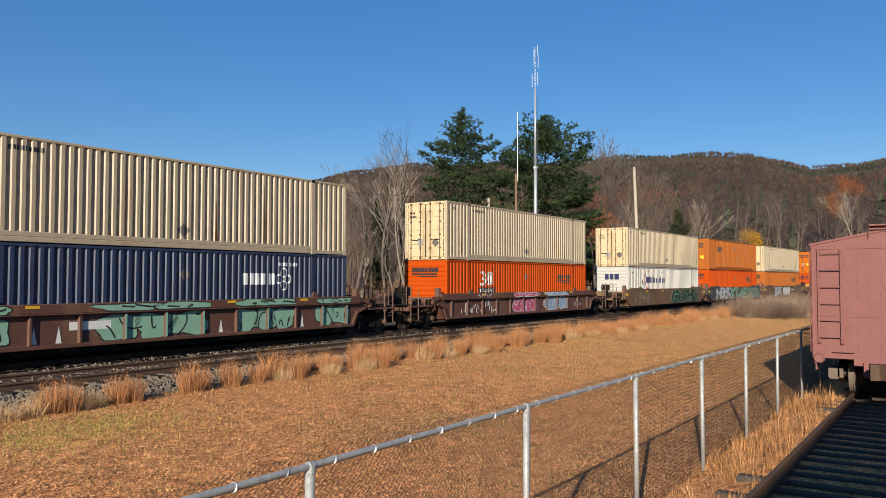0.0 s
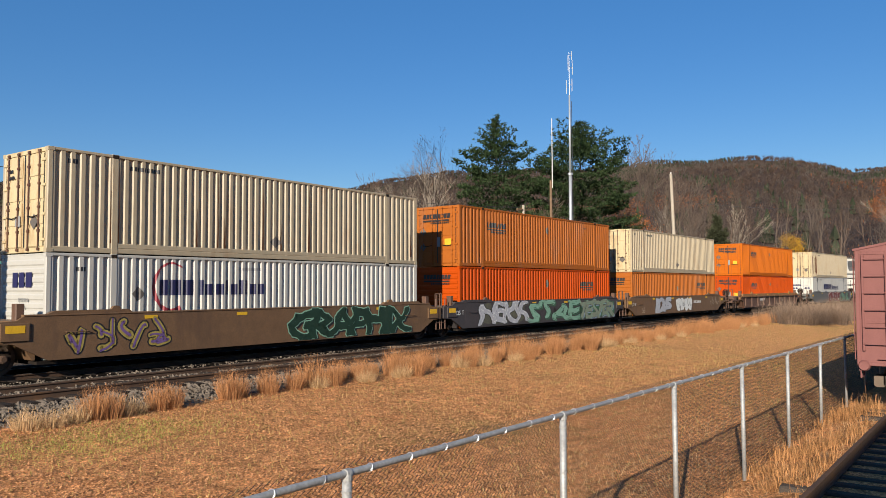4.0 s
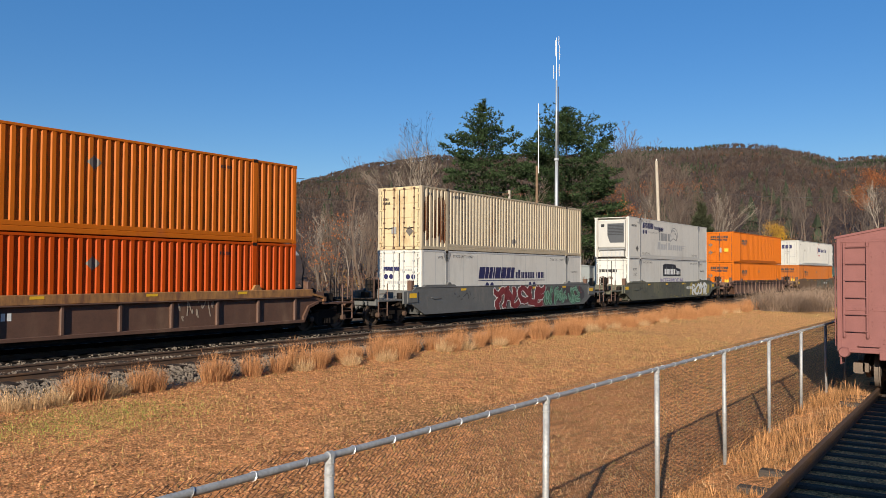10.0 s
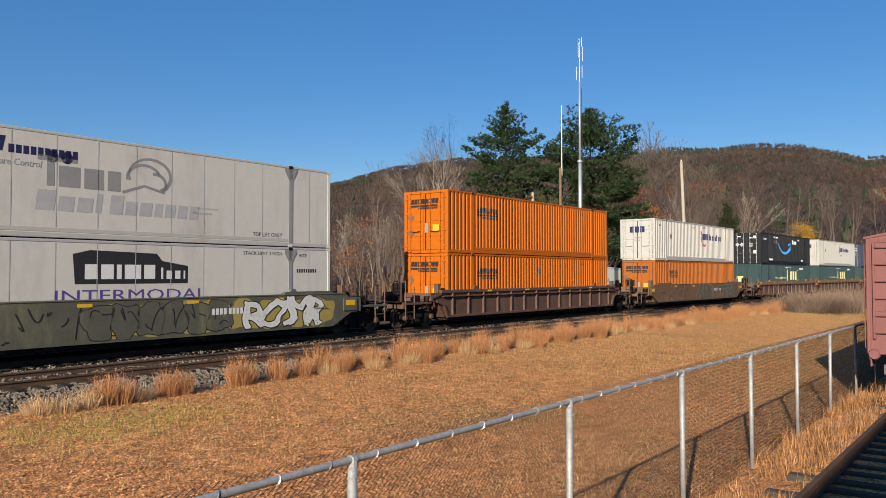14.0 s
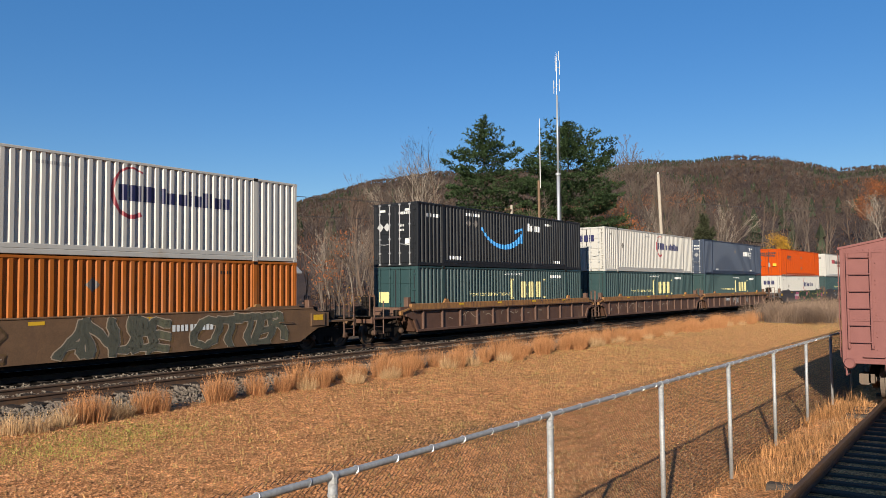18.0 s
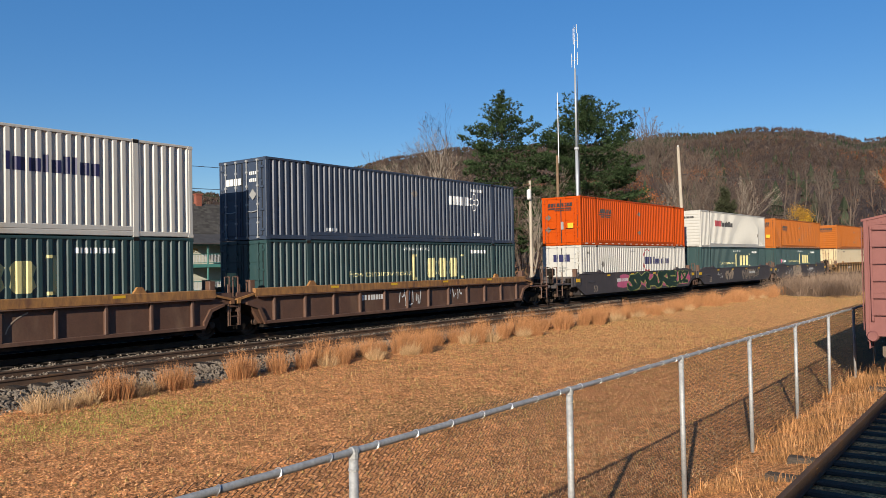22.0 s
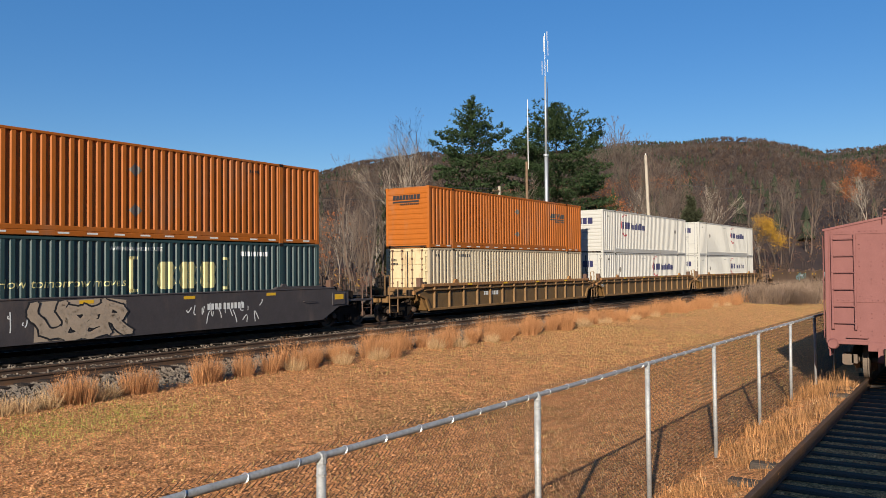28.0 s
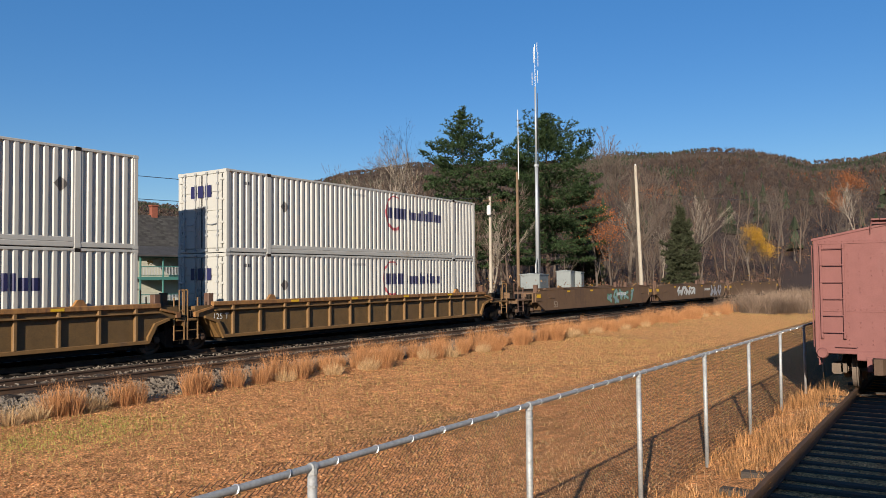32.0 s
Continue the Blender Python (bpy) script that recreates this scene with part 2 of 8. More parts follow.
# ---- mesh building ----
class Mb:
    """Collects vertices and faces for one part."""

    def __init__(self):
        self.v, self.f = [], []

    def add(self, vs, fs):
        k = len(self.v)
        self.v.extend(vs)
        self.f.extend(tuple(i + k for i in f) for f in fs)
        return self

    def box(self, x0, x1, y0, y1, z0, z1):
        return self.add([(x0, y0, z0), (x1, y0, z0), (x1, y1, z0), (x0, y1, z0), (x0, y0, z1), (x1, y0, z1), (x1, y1, z1), (x0, y1, z1)],
                        [(0, 3, 2, 1), (4, 5, 6, 7), (0, 1, 5, 4), (1, 2, 6, 5), (2, 3, 7, 6), (3, 0, 4, 7)])

    def bar(self, x0, x1, y0, y1, z0, z1, c=0.012):
        """A box whose four long edges (along its longest side) are chamfered."""
        d = (x1 - x0, y1 - y0, z1 - z0)
        ax = d.index(max(d))
        lo, hi = [(y0, z0, x0), (z0, x0, y0), (x0, y0, z0)][ax], [(y1, z1, x1), (z1, x1, y1), (x1, y1, z1)][ax]
        c = min(c, (hi[0] - lo[0]) * 0.3, (hi[1] - lo[1]) * 0.3)
        pts = [(lo[0] + c, lo[1]), (hi[0] - c, lo[1]), (hi[0], lo[1] + c), (hi[0], hi[1] - c), (hi[0] - c, hi[1]), (lo[0] + c, hi[1]), (lo[0], hi[1] - c), (lo[0], lo[1] + c)]
        vs = []
        for w in (lo[2], hi[2]):
            for a, b in pts:
                vs.append([(w, a, b), (b, w, a), (a, b, w)][ax])
        return self.add(vs, [tuple(range(7, -1, -1)), tuple(range(8, 16))] + [(i, (i + 1) % 8, (i + 1) % 8 + 8, i + 8) for i in range(8)])

    def prism(self, poly, axis, a, b):
        """A polygon in the two other axes (in order), drawn out along axis from a to b."""
        n = len(poly)
        vs = []
        for w in (a, b):
            for p, q in poly:
                vs.append({"x": (w, p, q), "y": (p, w, q), "z": (p, q, w)}[axis])
        return self.add(vs, [tuple(range(n))[::-1], tuple(range(n, 2 * n))] + [(i, (i + 1) % n, (i + 1) % n + n, i + n) for i in range(n)])

    def tube(self, p0, p1, r0, r1=None, n=6, caps=True):
        r1 = r0 if r1 is None else r1
        p0, p1 = Vector(p0), Vector(p1)
        w = (p1 - p0).normalized()
        u = w.orthogonal().normalized()
        t = w.cross(u)
        vs = []
        for p, r in ((p0, r0), (p1, r1)):
            for i in range(n):
                a = 2 * math.pi * i / n
                vs.append(tuple(p + r * (math.cos(a) * u + math.sin(a) * t)))
        fs = [(i, (i + 1) % n, (i + 1) % n + n, i + n) for i in range(n)]
        if caps:
            fs += [tuple(range(n))[::-1], tuple(range(n, 2 * n))]
        return self.add(vs, fs)

    def path(self, pts, r, n=5):
        """A bent rod through pts, in one piece."""
        pts = [Vector(p) for p in pts]
        vs, last, u = [], len(pts) - 1, None
        for i, p in enumerate(pts):
            w = (pts[min(i + 1, last)] - pts[max(i - 1, 0)]).normalized()
            u = w.orthogonal().normalized() if u is None else (u - w * u.dot(w)).normalized()
            t = w.cross(u)
            for k in range(n):
                a = 2 * math.pi * k / n
                vs.append(tuple(p + r * (math.cos(a) * u + math.sin(a) * t)))
        fs = [(i * n + k, i * n + (k + 1) % n, (i + 1) * n + (k + 1) % n, (i + 1) * n + k) for i in range(last) for k in range(n)]
        return self.add(vs, fs + [tuple(range(n))[::-1], tuple(range(last * n, last * n + n))])

    def lathe(self, prof, axis="y", n=20, at=(0, 0, 0)):
        """A profile of (along, radius) turned round an axis."""
        vs = []
        for al, r in prof:
            for i in range(n):
                a = 2 * math.pi * i / n
                c, s = r * math.cos(a), r * math.sin(a)
                q = {"x": (al, c, s), "y": (c, al, s), "z": (c, s, al)}[axis]
                vs.append((q[0] + at[0], q[1] + at[1], q[2] + at[2]))
        fs = []
        for k in range(len(prof) - 1):
            for i in range(n):
                fs.append((k * n + i, k * n + (i + 1) % n, (k + 1) * n + (i + 1) % n, (k + 1) * n + i))
        fs += [tuple(range(n)), tuple(range((len(prof) - 1) * n, len(prof) * n))]
        return self.add(vs, fs)

    def mesh(self, name, material, smooth=False):
        me = bpy.data.meshes.new(name)
        me.from_pydata([tuple(v) for v in self.v], [], self.f)
        if len(self.f) > 20000:
            me.materials.append(material)
            return me
        bm = bmesh.new()
        bm.from_mesh(me)
        bmesh.ops.recalc_face_normals(bm, faces=bm.faces)
        bm.to_mesh(me)
        bm.free()
        me.materials.append(material)
        if smooth:
            me.polygons.foreach_set("use_smooth", [True] * len(me.polygons))
        return me


def thing(name, label, category, at=None, group="", kind=""):
    """An Empty that carries a thing's parts."""
    e = new(name)
    e.empty_display_size = 0.2
    if at is not None:
        e.matrix_basis = at
    return tagged(e, label, category, group, kind)


def part(name, mb, material, parent, label="", smooth=False, at=None):
    me = mb.mesh(name, material, smooth) if isinstance(mb, Mb) else mb
    o = new(name, me)
    o.parent = parent
    if at is not None:
        o.matrix_basis = at
    if label:
        o["label"] = label
    return o


def solo(name, mb, material, label, category, at=None, group="", kind="", smooth=False):
    me = mb.mesh(name, material, smooth) if isinstance(mb, Mb) else mb
    o = new(name, me)
    if at is not None:
        o.matrix_basis = at
    return tagged(o, label, category, group, kind)


_shared = {}


def shared(key, make):
    if key not in _shared:
        _shared[key] = make()
    return _shared[key]


# ---- the line of the main track ----
def near_y(x):
    """The line of the train's near side."""
    x0, x1 = -60.0, 175.0
    c = min(max(x, x0), x1) / 100
    y = 21.04 + 1.232 * c - 3.492 * c * c
    return y + (x - c * 100) * near_slope(x)


def near_slope(x):
    c = min(max(x, -60.0), 175.0) / 100
    return (1.232 - 2 * 3.492 * c) / 100


def main_y(x):
    return near_y(x) + 1.30


def on_track(x, off=0.0, z=0.0):
    """A pose on the main track at x, turned along it, off metres to its far side."""
    a = math.atan(near_slope(x))
    return pose(x - math.sin(a) * off, main_y(x) + math.cos(a) * off, z, 0, 0, math.degrees(a))


def travelled(t):
    return 11.082 * t + 0.02542 * t * t


GROUND = -0.75


# ---- ground and hills ----
RIDGE = [(-180, 5.0), (-30, 5.0), (0, 7.2), (4.3, 8.0), (6.0, 7.85), (8.7, 7.65), (10.9, 8.35), (12.5, 8.8), (14.3, 8.97), (19.7, 9.0), (25, 8.7), (33.1, 8.6),
         (36.0, 8.7), (37.4, 8.5), (39.9, 8.1), (43.1, 7.5), (44.3, 7.1), (48, 5.9), (52, 5.4), (55, 5.7), (60.8, 6.4), (66, 6.95), (72, 7.3), (90, 7.0), (120, 5.0), (180, 5.0)]


def ridge(deg):
    for (a, p), (b, q) in zip(RIDGE[:-1], RIDGE[1:]):
        if a <= deg <= b:
            k = (deg - a) / (b - a)
            return p + (q - p) * (k * k * (3 - 2 * k) * 0.5 + k * 0.5)
    return 5.0


def sstep(a, b, x):
    k = min(max((x - a) / (b - a), 0), 1)
    return k * k * (3 - 2 * k)


def ground_z(x, y):
    r = math.hypot(x, y)
    d = y - main_y(x)
    # lawn, falling gently from the ballast to the fence
    z = GROUND + 0.34 * sstep(-17.5, -6.0, d)
    # the bank under the side track
    z += 0.20 * (1 - sstep(2.5, 3.5, y))
    z += 0.012 * noise.noise((x * 0.5, y * 0.5, 0)) + 0.03 * noise.noise((x * 0.13, y * 0.13, 5))
    far = -0.45 + 0.35 * sstep(8, 40, d)
    z += (far - z) * sstep(-1.5, 1.5, d)
    if r > 100:
        deg = math.degrees(math.atan2(y, x))
        top = 2.3 + math.tan(radians(ridge(deg))) * 760 - 4.5
        k = min(max((r - 105) / (760 - 105), 0), 1)
        rise = k ** 1.25 if r < 760 else 1 - 0.5 * sstep(760, 2200, r)
        bumps = 1 + 0.10 * noise.noise((x * 0.006, y * 0.006, 1)) * (k * (1 - k) * 4) + 0.035 * noise.noise((x * 0.02, y * 0.02, 3)) * k
        z += (top * bumps) * rise * sstep(100, 150, r)
    return z


def leaf_cells(nt, colour, scale, low, high):
    """Breaks a colour into small cells, each lighter or darker, with dark seams."""
    nd, ln = nt.nodes, nt.links
    tc = nd.new("ShaderNodeTexCoord")
    warp = nd.new("ShaderNodeTexNoise")
    warp.inputs["Scale"].default_value = scale * 0.9
    ln.new(tc.outputs["Object"], warp.inputs["Vector"])
    add = nd.new("ShaderNodeVectorMath")
    add.operation = "MULTIPLY_ADD"
    ln.new(warp.outputs["Color"], add.inputs[0])
    add.inputs[1].default_value = (0.8 / scale,) * 3
    ln.new(tc.outputs["Object"], add.inputs[2])
    vo = nd.new("ShaderNodeTexVoronoi")
    vo.inputs["Scale"].default_value = scale
    ln.new(add.outputs[0], vo.inputs["Vector"])
    sp = nd.new("ShaderNodeSeparateColor")
    ln.new(vo.outputs["Color"], sp.inputs[0])
    tone = nd.new("ShaderNodeMapRange")
    tone.inputs["To Min"].default_value, tone.inputs["To Max"].default_value = low, high
    ln.new(sp.outputs[0], tone.inputs[0])
    seam = nd.new("ShaderNodeMapRange")
    seam.inputs["From Min"].default_value, seam.inputs["From Max"].default_value = 0.25, 0.75
    seam.inputs["To Min"].default_value, seam.inputs["To Max"].default_value = 1.1, 0.45 + 0.5 * low
    ln.new(vo.outputs["Distance"], seam.inputs[0])
    mul = nd.new("ShaderNodeMath")
    mul.operation = "MULTIPLY"
    ln.new(tone.outputs[0], mul.inputs[0])
    ln.new(seam.outputs[0], mul.inputs[1])
    mx = nd.new("ShaderNodeMixRGB")
    mx.blend_type = "MULTIPLY"
    mx.inputs[0].default_value = 1
    ln.new(colour, mx.inputs[1])
    ln.new(mul.outputs[0], mx.inputs[2])
    return mx.outputs[0]


def ground_material():
    m = mat("leaf_strewn_grass", (0.66, 0.297, 0.115), 0.9, var=0.52, scale=2.6, fine=34, bump=0.9)
    nt = m.node_tree
    nd, ln = nt.nodes, nt.links
    b = nd["Principled BSDF"]
    old = b.inputs["Base Color"].links[0].from_socket
    tc = nd.new("ShaderNodeTexCoord")
    # greener grass that shows through the leaves in patches
    n = nd.new("ShaderNodeTexNoise")
    n.inputs["Scale"].default_value = 0.16
    n.inputs["Detail"].default_value = 6
    ln.new(tc.outputs["Object"], n.inputs["Vector"])
    mr = nd.new("ShaderNodeMapRange")
    mr.inputs["From Min"].default_value = 0.56
    mr.inputs["From Max"].default_value = 0.72
    mr.inputs["To Max"].default_value = 0.55
    ln.new(n.outputs[0], mr.inputs[0])
    mx = nd.new("ShaderNodeMixRGB")
    ln.new(mr.outputs[0], mx.inputs[0])
    ln.new(old, mx.inputs[1])
    mx.inputs[2].default_value = (0.21, 0.165, 0.065, 1)
    # mown, paler grass with few leaves towards the thicket
    sp = nd.new("ShaderNodeSeparateXYZ")
    ln.new(tc.outputs["Object"], sp.inputs[0])
    mrx = nd.new("ShaderNodeMapRange")
    mrx.inputs["From Min"].default_value, mrx.inputs["From Max"].default_value, mrx.inputs["To Max"].default_value = 18, 46, 0.55
    ln.new(sp.outputs["X"], mrx.inputs[0])
    mxx = nd.new("ShaderNodeMixRGB")
    ln.new(mrx.outputs[0], mxx.inputs[0])
    ln.new(mx.outputs[0], mxx.inputs[1])
    mxx.inputs[2].default_value = (0.68, 0.40, 0.145, 1)
    mx = mxx
    # worn street-side ground beyond the line
    mry = nd.new("ShaderNodeMapRange")
    mry.inputs["From Min"].default_value = 23
    mry.inputs["From Max"].default_value = 27
    ln.new(sp.outputs["Y"], mry.inputs[0])
    mxy = nd.new("ShaderNodeMixRGB")
    ln.new(mry.outputs[0], mxy.inputs[0])
    ln.new(mx.outputs[0], mxy.inputs[1])
    mxy.inputs[2].default_value = (0.12, 0.085, 0.055, 1)
    mx = mxy
    # forest floor and bare woods far off
    n2 = nd.new("ShaderNodeTexNoise")
    n2.inputs["Scale"].default_value = 0.02
    n2.inputs["Detail"].default_value = 9
    n2.inputs["Roughness"].default_value = 0.75
    ln.new(tc.outputs["Object"], n2.inputs["Vector"])
    cr = nd.new("ShaderNodeValToRGB")
    cr.color_ramp.elements[0].position, cr.color_ramp.elements[1].position = 0.35, 0.68
    cr.color_ramp.elements[0].color, cr.color_ramp.elements[1].color = (0.040, 0.029, 0.024, 1), (0.068, 0.046, 0.036, 1)
    ln.new(n2.outputs[0], cr.inputs[0])
    ln2 = nd.new("ShaderNodeVectorMath")
    ln2.operation = "LENGTH"
    ln.new(tc.outputs["Object"], ln2.inputs[0])
    mr2 = nd.new("ShaderNodeMapRange")
    mr2.inputs["From Min"].default_value = 88
    mr2.inputs["From Max"].default_value = 128
    ln.new(ln2.outputs["Value"], mr2.inputs[0])
    # matted leaves: small cells, each of its own tone, with dark gaps between them
    cells = leaf_cells(nt, mx.outputs[0], 30.0, 0.45, 1.35)
    cells = leaf_cells(nt, cells, 5.0, 0.86, 1.12)
    mx2 = nd.new("ShaderNodeMixRGB")
    ln.new(mr2.outputs[0], mx2.inputs[0])
    ln.new(cells, mx2.inputs[1])
    ln.new(cr.outputs[0], mx2.inputs[2])
    ln.new(mx2.outputs[0], b.inputs["Base Color"])
    return m


def build_ground():
    radii = [0.0] + [1.5 + 0.75 * i for i in range(48)]
    while radii[-1] < 150:
        radii.append(radii[-1] * 1.035)
    while radii[-1] < 4500:
        radii.append(radii[-1] * 1.06)
    n = 300
    vs, fs = [(0, 0, ground_z(0, 0))], []
    for r in radii[1:]:
        for i in range(n):
            a = 2 * math.pi * i / n
            x, y = r * math.cos(a), r * math.sin(a)
            vs.append((x, y, ground_z(x, y)))
    for i in range(n):
        fs.append((0, 1 + i, 1 + (i + 1) % n))
    for k in range(len(radii) - 2):
        o = 1 + k * n
        for i in range(n):
            fs.append((o + i, o + n + i, o + n + (i + 1) % n, o + (i + 1) % n))
    me = bpy.data.meshes.new("ground")
    me.from_pydata(vs, [], fs)
    me.materials.append(ground_material())
    me.polygons.foreach_set("use_smooth", [True] * len(me.polygons))
    tagged(new("ground", me), "valley floor with leaf-strewn brown grass rising to wooded hills", "ground", kind="structure")


build_ground()


# ---- tracks ----
RAIL_PROFILE = [(-0.07, -0.172), (0.07, -0.172), (0.07, -0.160), (0.012, -0.148), (0.010, -0.045), (0.036, -0.034), (0.036, -0.006), (0.030, 0.0), (-0.030, 0.0), (-0.036, -0.006),
                (-0.036, -0.034), (-0.010, -0.045), (-0.012, -0.148), (-0.07, -0.160)]


def swept(profile, xs, line, z=0.0, closed=True):
    """A profile of (across, up) swept along a line y(x)."""
    mb = Mb()
    n = len(profile)
    vs = []
    for x in xs:
        y, s = line(x)
        a = math.atan(s)
        for p, q in profile:
            vs.append((x - math.sin(a) * p, y + math.cos(a) * p, q + z))
    fs = []
    m = n if closed else n - 1
    for k in range(len(xs) - 1):
        for i in range(m):
            fs.append((k * n + i, k * n + (i + 1) % n, (k + 1) * n + (i + 1) % n, (k + 1) * n + i))
    return mb.add(vs, fs)


def main_line(off):
    return lambda x: (main_y(x) + off, near_slope(x))


TRACK_XS = [-420, -300, -200, -120] + [-60 + 6 * i for i in range(41)] + [200, 240, 300, 380, 460]


def build_tracks():
    bed = [(-7.2, -0.62), (-6.35, -0.45), (-5.45, -0.24), (-3.0, -0.17), (-2.0, -0.24), (-1.3, -0.17), (1.3, -0.17), (2.0, -0.25), (3.4, -0.75)]
    xs = [-420, -300, -200, -120, -60] + [-40 + 1.0 * i for i in range(140)] + [106 + 6 * i for i in range(14)] + [200, 300, 460]
    mb = Mb()
    vs, fs = [], []
    fine = []
    for (a, p), (b, q) in zip(bed[:-1], bed[1:]):
        for k in range(4):
            fine.append((a + (b - a) * k / 4, p + (q - p) * k / 4))
    fine.append(bed[-1])
    for x in xs:
        for o, z in fine:
            h = 0.05 * noise.noise((x * 1.1, o * 1.6, 2)) + 0.03 * noise.noise((x * 3.1, o * 3.6, 8))
            vs.append((x, main_y(x) + o + 0.25 * noise.noise((x * 0.35, 1, o * 0.2)) * (o < -5.6), z + h))
    n = len(fine)
    for k in range(len(xs) - 1):
        for i in range(n - 1):
            fs.append((k * n + i, (k + 1) * n + i, (k + 1) * n + i + 1, k * n + i + 1))
    mb.add(vs, fs)
    gravel = mat("grey_ballast", (0.185, 0.150, 0.118), 0.9, var=0.55, scale=9, fine=38, bump=1.0)
    base = gravel.node_tree.nodes["Principled BSDF"].inputs["Base Color"]
    gravel.node_tree.links.new(leaf_cells(gravel.node_tree, base.links[0].from_socket, 16.0, 0.25, 1.25), base)
    solo("ballast_bed", mb, gravel, "grey crushed-stone ballast bed under two railway tracks", "ballast", kind="structure")
    # loose stones on the shoulder and between the rails
    rng = random.Random(5)
    st = Mb()
    for _ in range(34000):
        x = rng.uniform(4, 46) if rng.random() < 0.85 else rng.uniform(44, 100)
        o = rng.uniform(-7.1, -4.9) if rng.random() < 0.8 else rng.uniform(-4.9, -1.4)
        zz = np.interp(o, [b[0] for b in bed], [b[1] for b in bed])
        s = rng.uniform(0.020, 0.046)
        y = main_y(x) + o
        ax = [s * rng.uniform(0.7, 1.4) for _ in range(6)]
        c = (x, y, zz + 0.035 + s * 0.4)
        st.add([(c[0] + ax[0], c[1] + s * 0.3, c[2]), (c[0] - ax[1], c[1], c[2] + s * 0.2), (c[0], c[1] + ax[2], c[2]), (c[0] + s * 0.2, c[1] - ax[3], c[2]),
                (c[0], c[1], c[2] + ax[4] * 0.8), (c[0], c[1], c[2] - ax[5] * 0.8)],
               [(0, 2, 4), (2, 1, 4), (1, 3, 4), (3, 0, 4), (2, 0, 5), (1, 2, 5), (3, 1, 5), (0, 3, 5)])
    me = bpy.data.meshes.new("ballast_stones")
    me.from_pydata(st.v, [], st.f)
    me.materials.append(mat("grey_stone", (0.165, 0.134, 0.104), 0.85, var=0.2, island=0.8, scale=8))
    tagged(new("ballast_stones", me), "loose angular grey stones on the ballast shoulder", "stones", kind="stuff")
    # near-black sheet over the main track's bed: paints in the shade below the cars
    solo("shade_ballast", swept([(-1.45, -0.19), (3.2, -0.19), (3.2, -0.150), (-1.45, -0.150)], TRACK_XS, main_line(0.0)), mat("shade_black_ballast", (0.015, 0.013, 0.011), 0.95, var=0.5, scale=9, fine=38, bump=1.0, spec=0.0), "near-black sheet painting the shade under the train onto the ballast", "ballast", kind="structure")
    # ties and rails
    for name, off in (("near_track", -4.0), ("main_track", 0.0)):
        tr = thing(name, "rusty steel rails on creosoted wooden ties", "railway track", kind="structure")
        for side in (-0.755, 0.755):
            part("rail", swept(RAIL_PROFILE, TRACK_XS, main_line(off + side)), M_RAIL, tr)
            if off == 0:
                part("rail_head", swept([(-0.028, 0.0005), (0.028, 0.0005), (0.028, 0.003), (-0.028, 0.003)], TRACK_XS, main_line(off + side)), M_RAILTOP, tr, "polished running surface of the rail")
        tie = shared("tie", lambda: Mb().bar(-0.115, 0.115, -1.3, 1.3, -0.30, -0.135, 0.02).mesh("tie", M_TIE))
        plate = shared("tie_plate", lambda: Mb().box(-0.10, 0.10, -0.18, 0.18, -0.172 - 0.012, -0.1625).mesh("tie_plate", M_RAIL))
        x = -8.0
        k = 0
        while x < 92:
            xx = x + rng.uniform(-0.03, 0.03)
            part("tie", tie, None, tr, at=on_track(xx, off, rng.uniform(-0.012, 0.012)) @ pose(0, rng.uniform(-0.06, 0.06), 0, 0, 0, rng.uniform(-1.2, 1.2)))
            if off < 0 and x < 45:
                for side in (-0.755, 0.755):
                    part("tie_plate", plate, None, tr, at=on_track(xx, off + side))
            x += 0.53
            k += 1
        rest = Mb()
        x = 92
        while x < 200:
            y = main_y(x) + off
            rest.box(x - 0.115, x + 0.115, y - 1.3, y + 1.3, -0.30, -0.14)
            x += 0.53
        tagged(part("far_ties", rest, M_TIE, tr), kind="stuff")


build_tracks()

SIDE_RAIL_TOP = -0.35
SIDE_Y = 1.565


def build_side_track():
    tr = thing("side_track", "rusty rail siding on weathered grey ties", "railway track", kind="structure")
    rng = random.Random(8)
    for s in (-0.735, 0.735):
        part("rail", swept(RAIL_PROFILE, [-8, 0, 6, 12, 20, 30, 45], lambda x, s=s: (SIDE_Y + s, 0.0), SIDE_RAIL_TOP), M_RAIL, tr)
    tie = Mb().bar(-0.11, 0.11, -1.3, 1.25, -0.17, 0.0, 0.025).mesh("tie", M_TIEOLD)
    worn = Mb().bar(-0.10, 0.11, -1.3, 0.88, -0.17, 0.0, 0.03).mesh("tie", M_TIEOLD)
    x = -6.0
    while x < 40:
        part("tie", tie if rng.random() < 0.28 else worn, None, tr, at=pose(x + rng.uniform(-0.05, 0.05), SIDE_Y + rng.uniform(-0.08, 0.08), SIDE_RAIL_TOP - 0.165 + rng.uniform(-0.01, 0.01), 0, 0, rng.uniform(-2, 2)))
        x += 0.56


build_side_track()
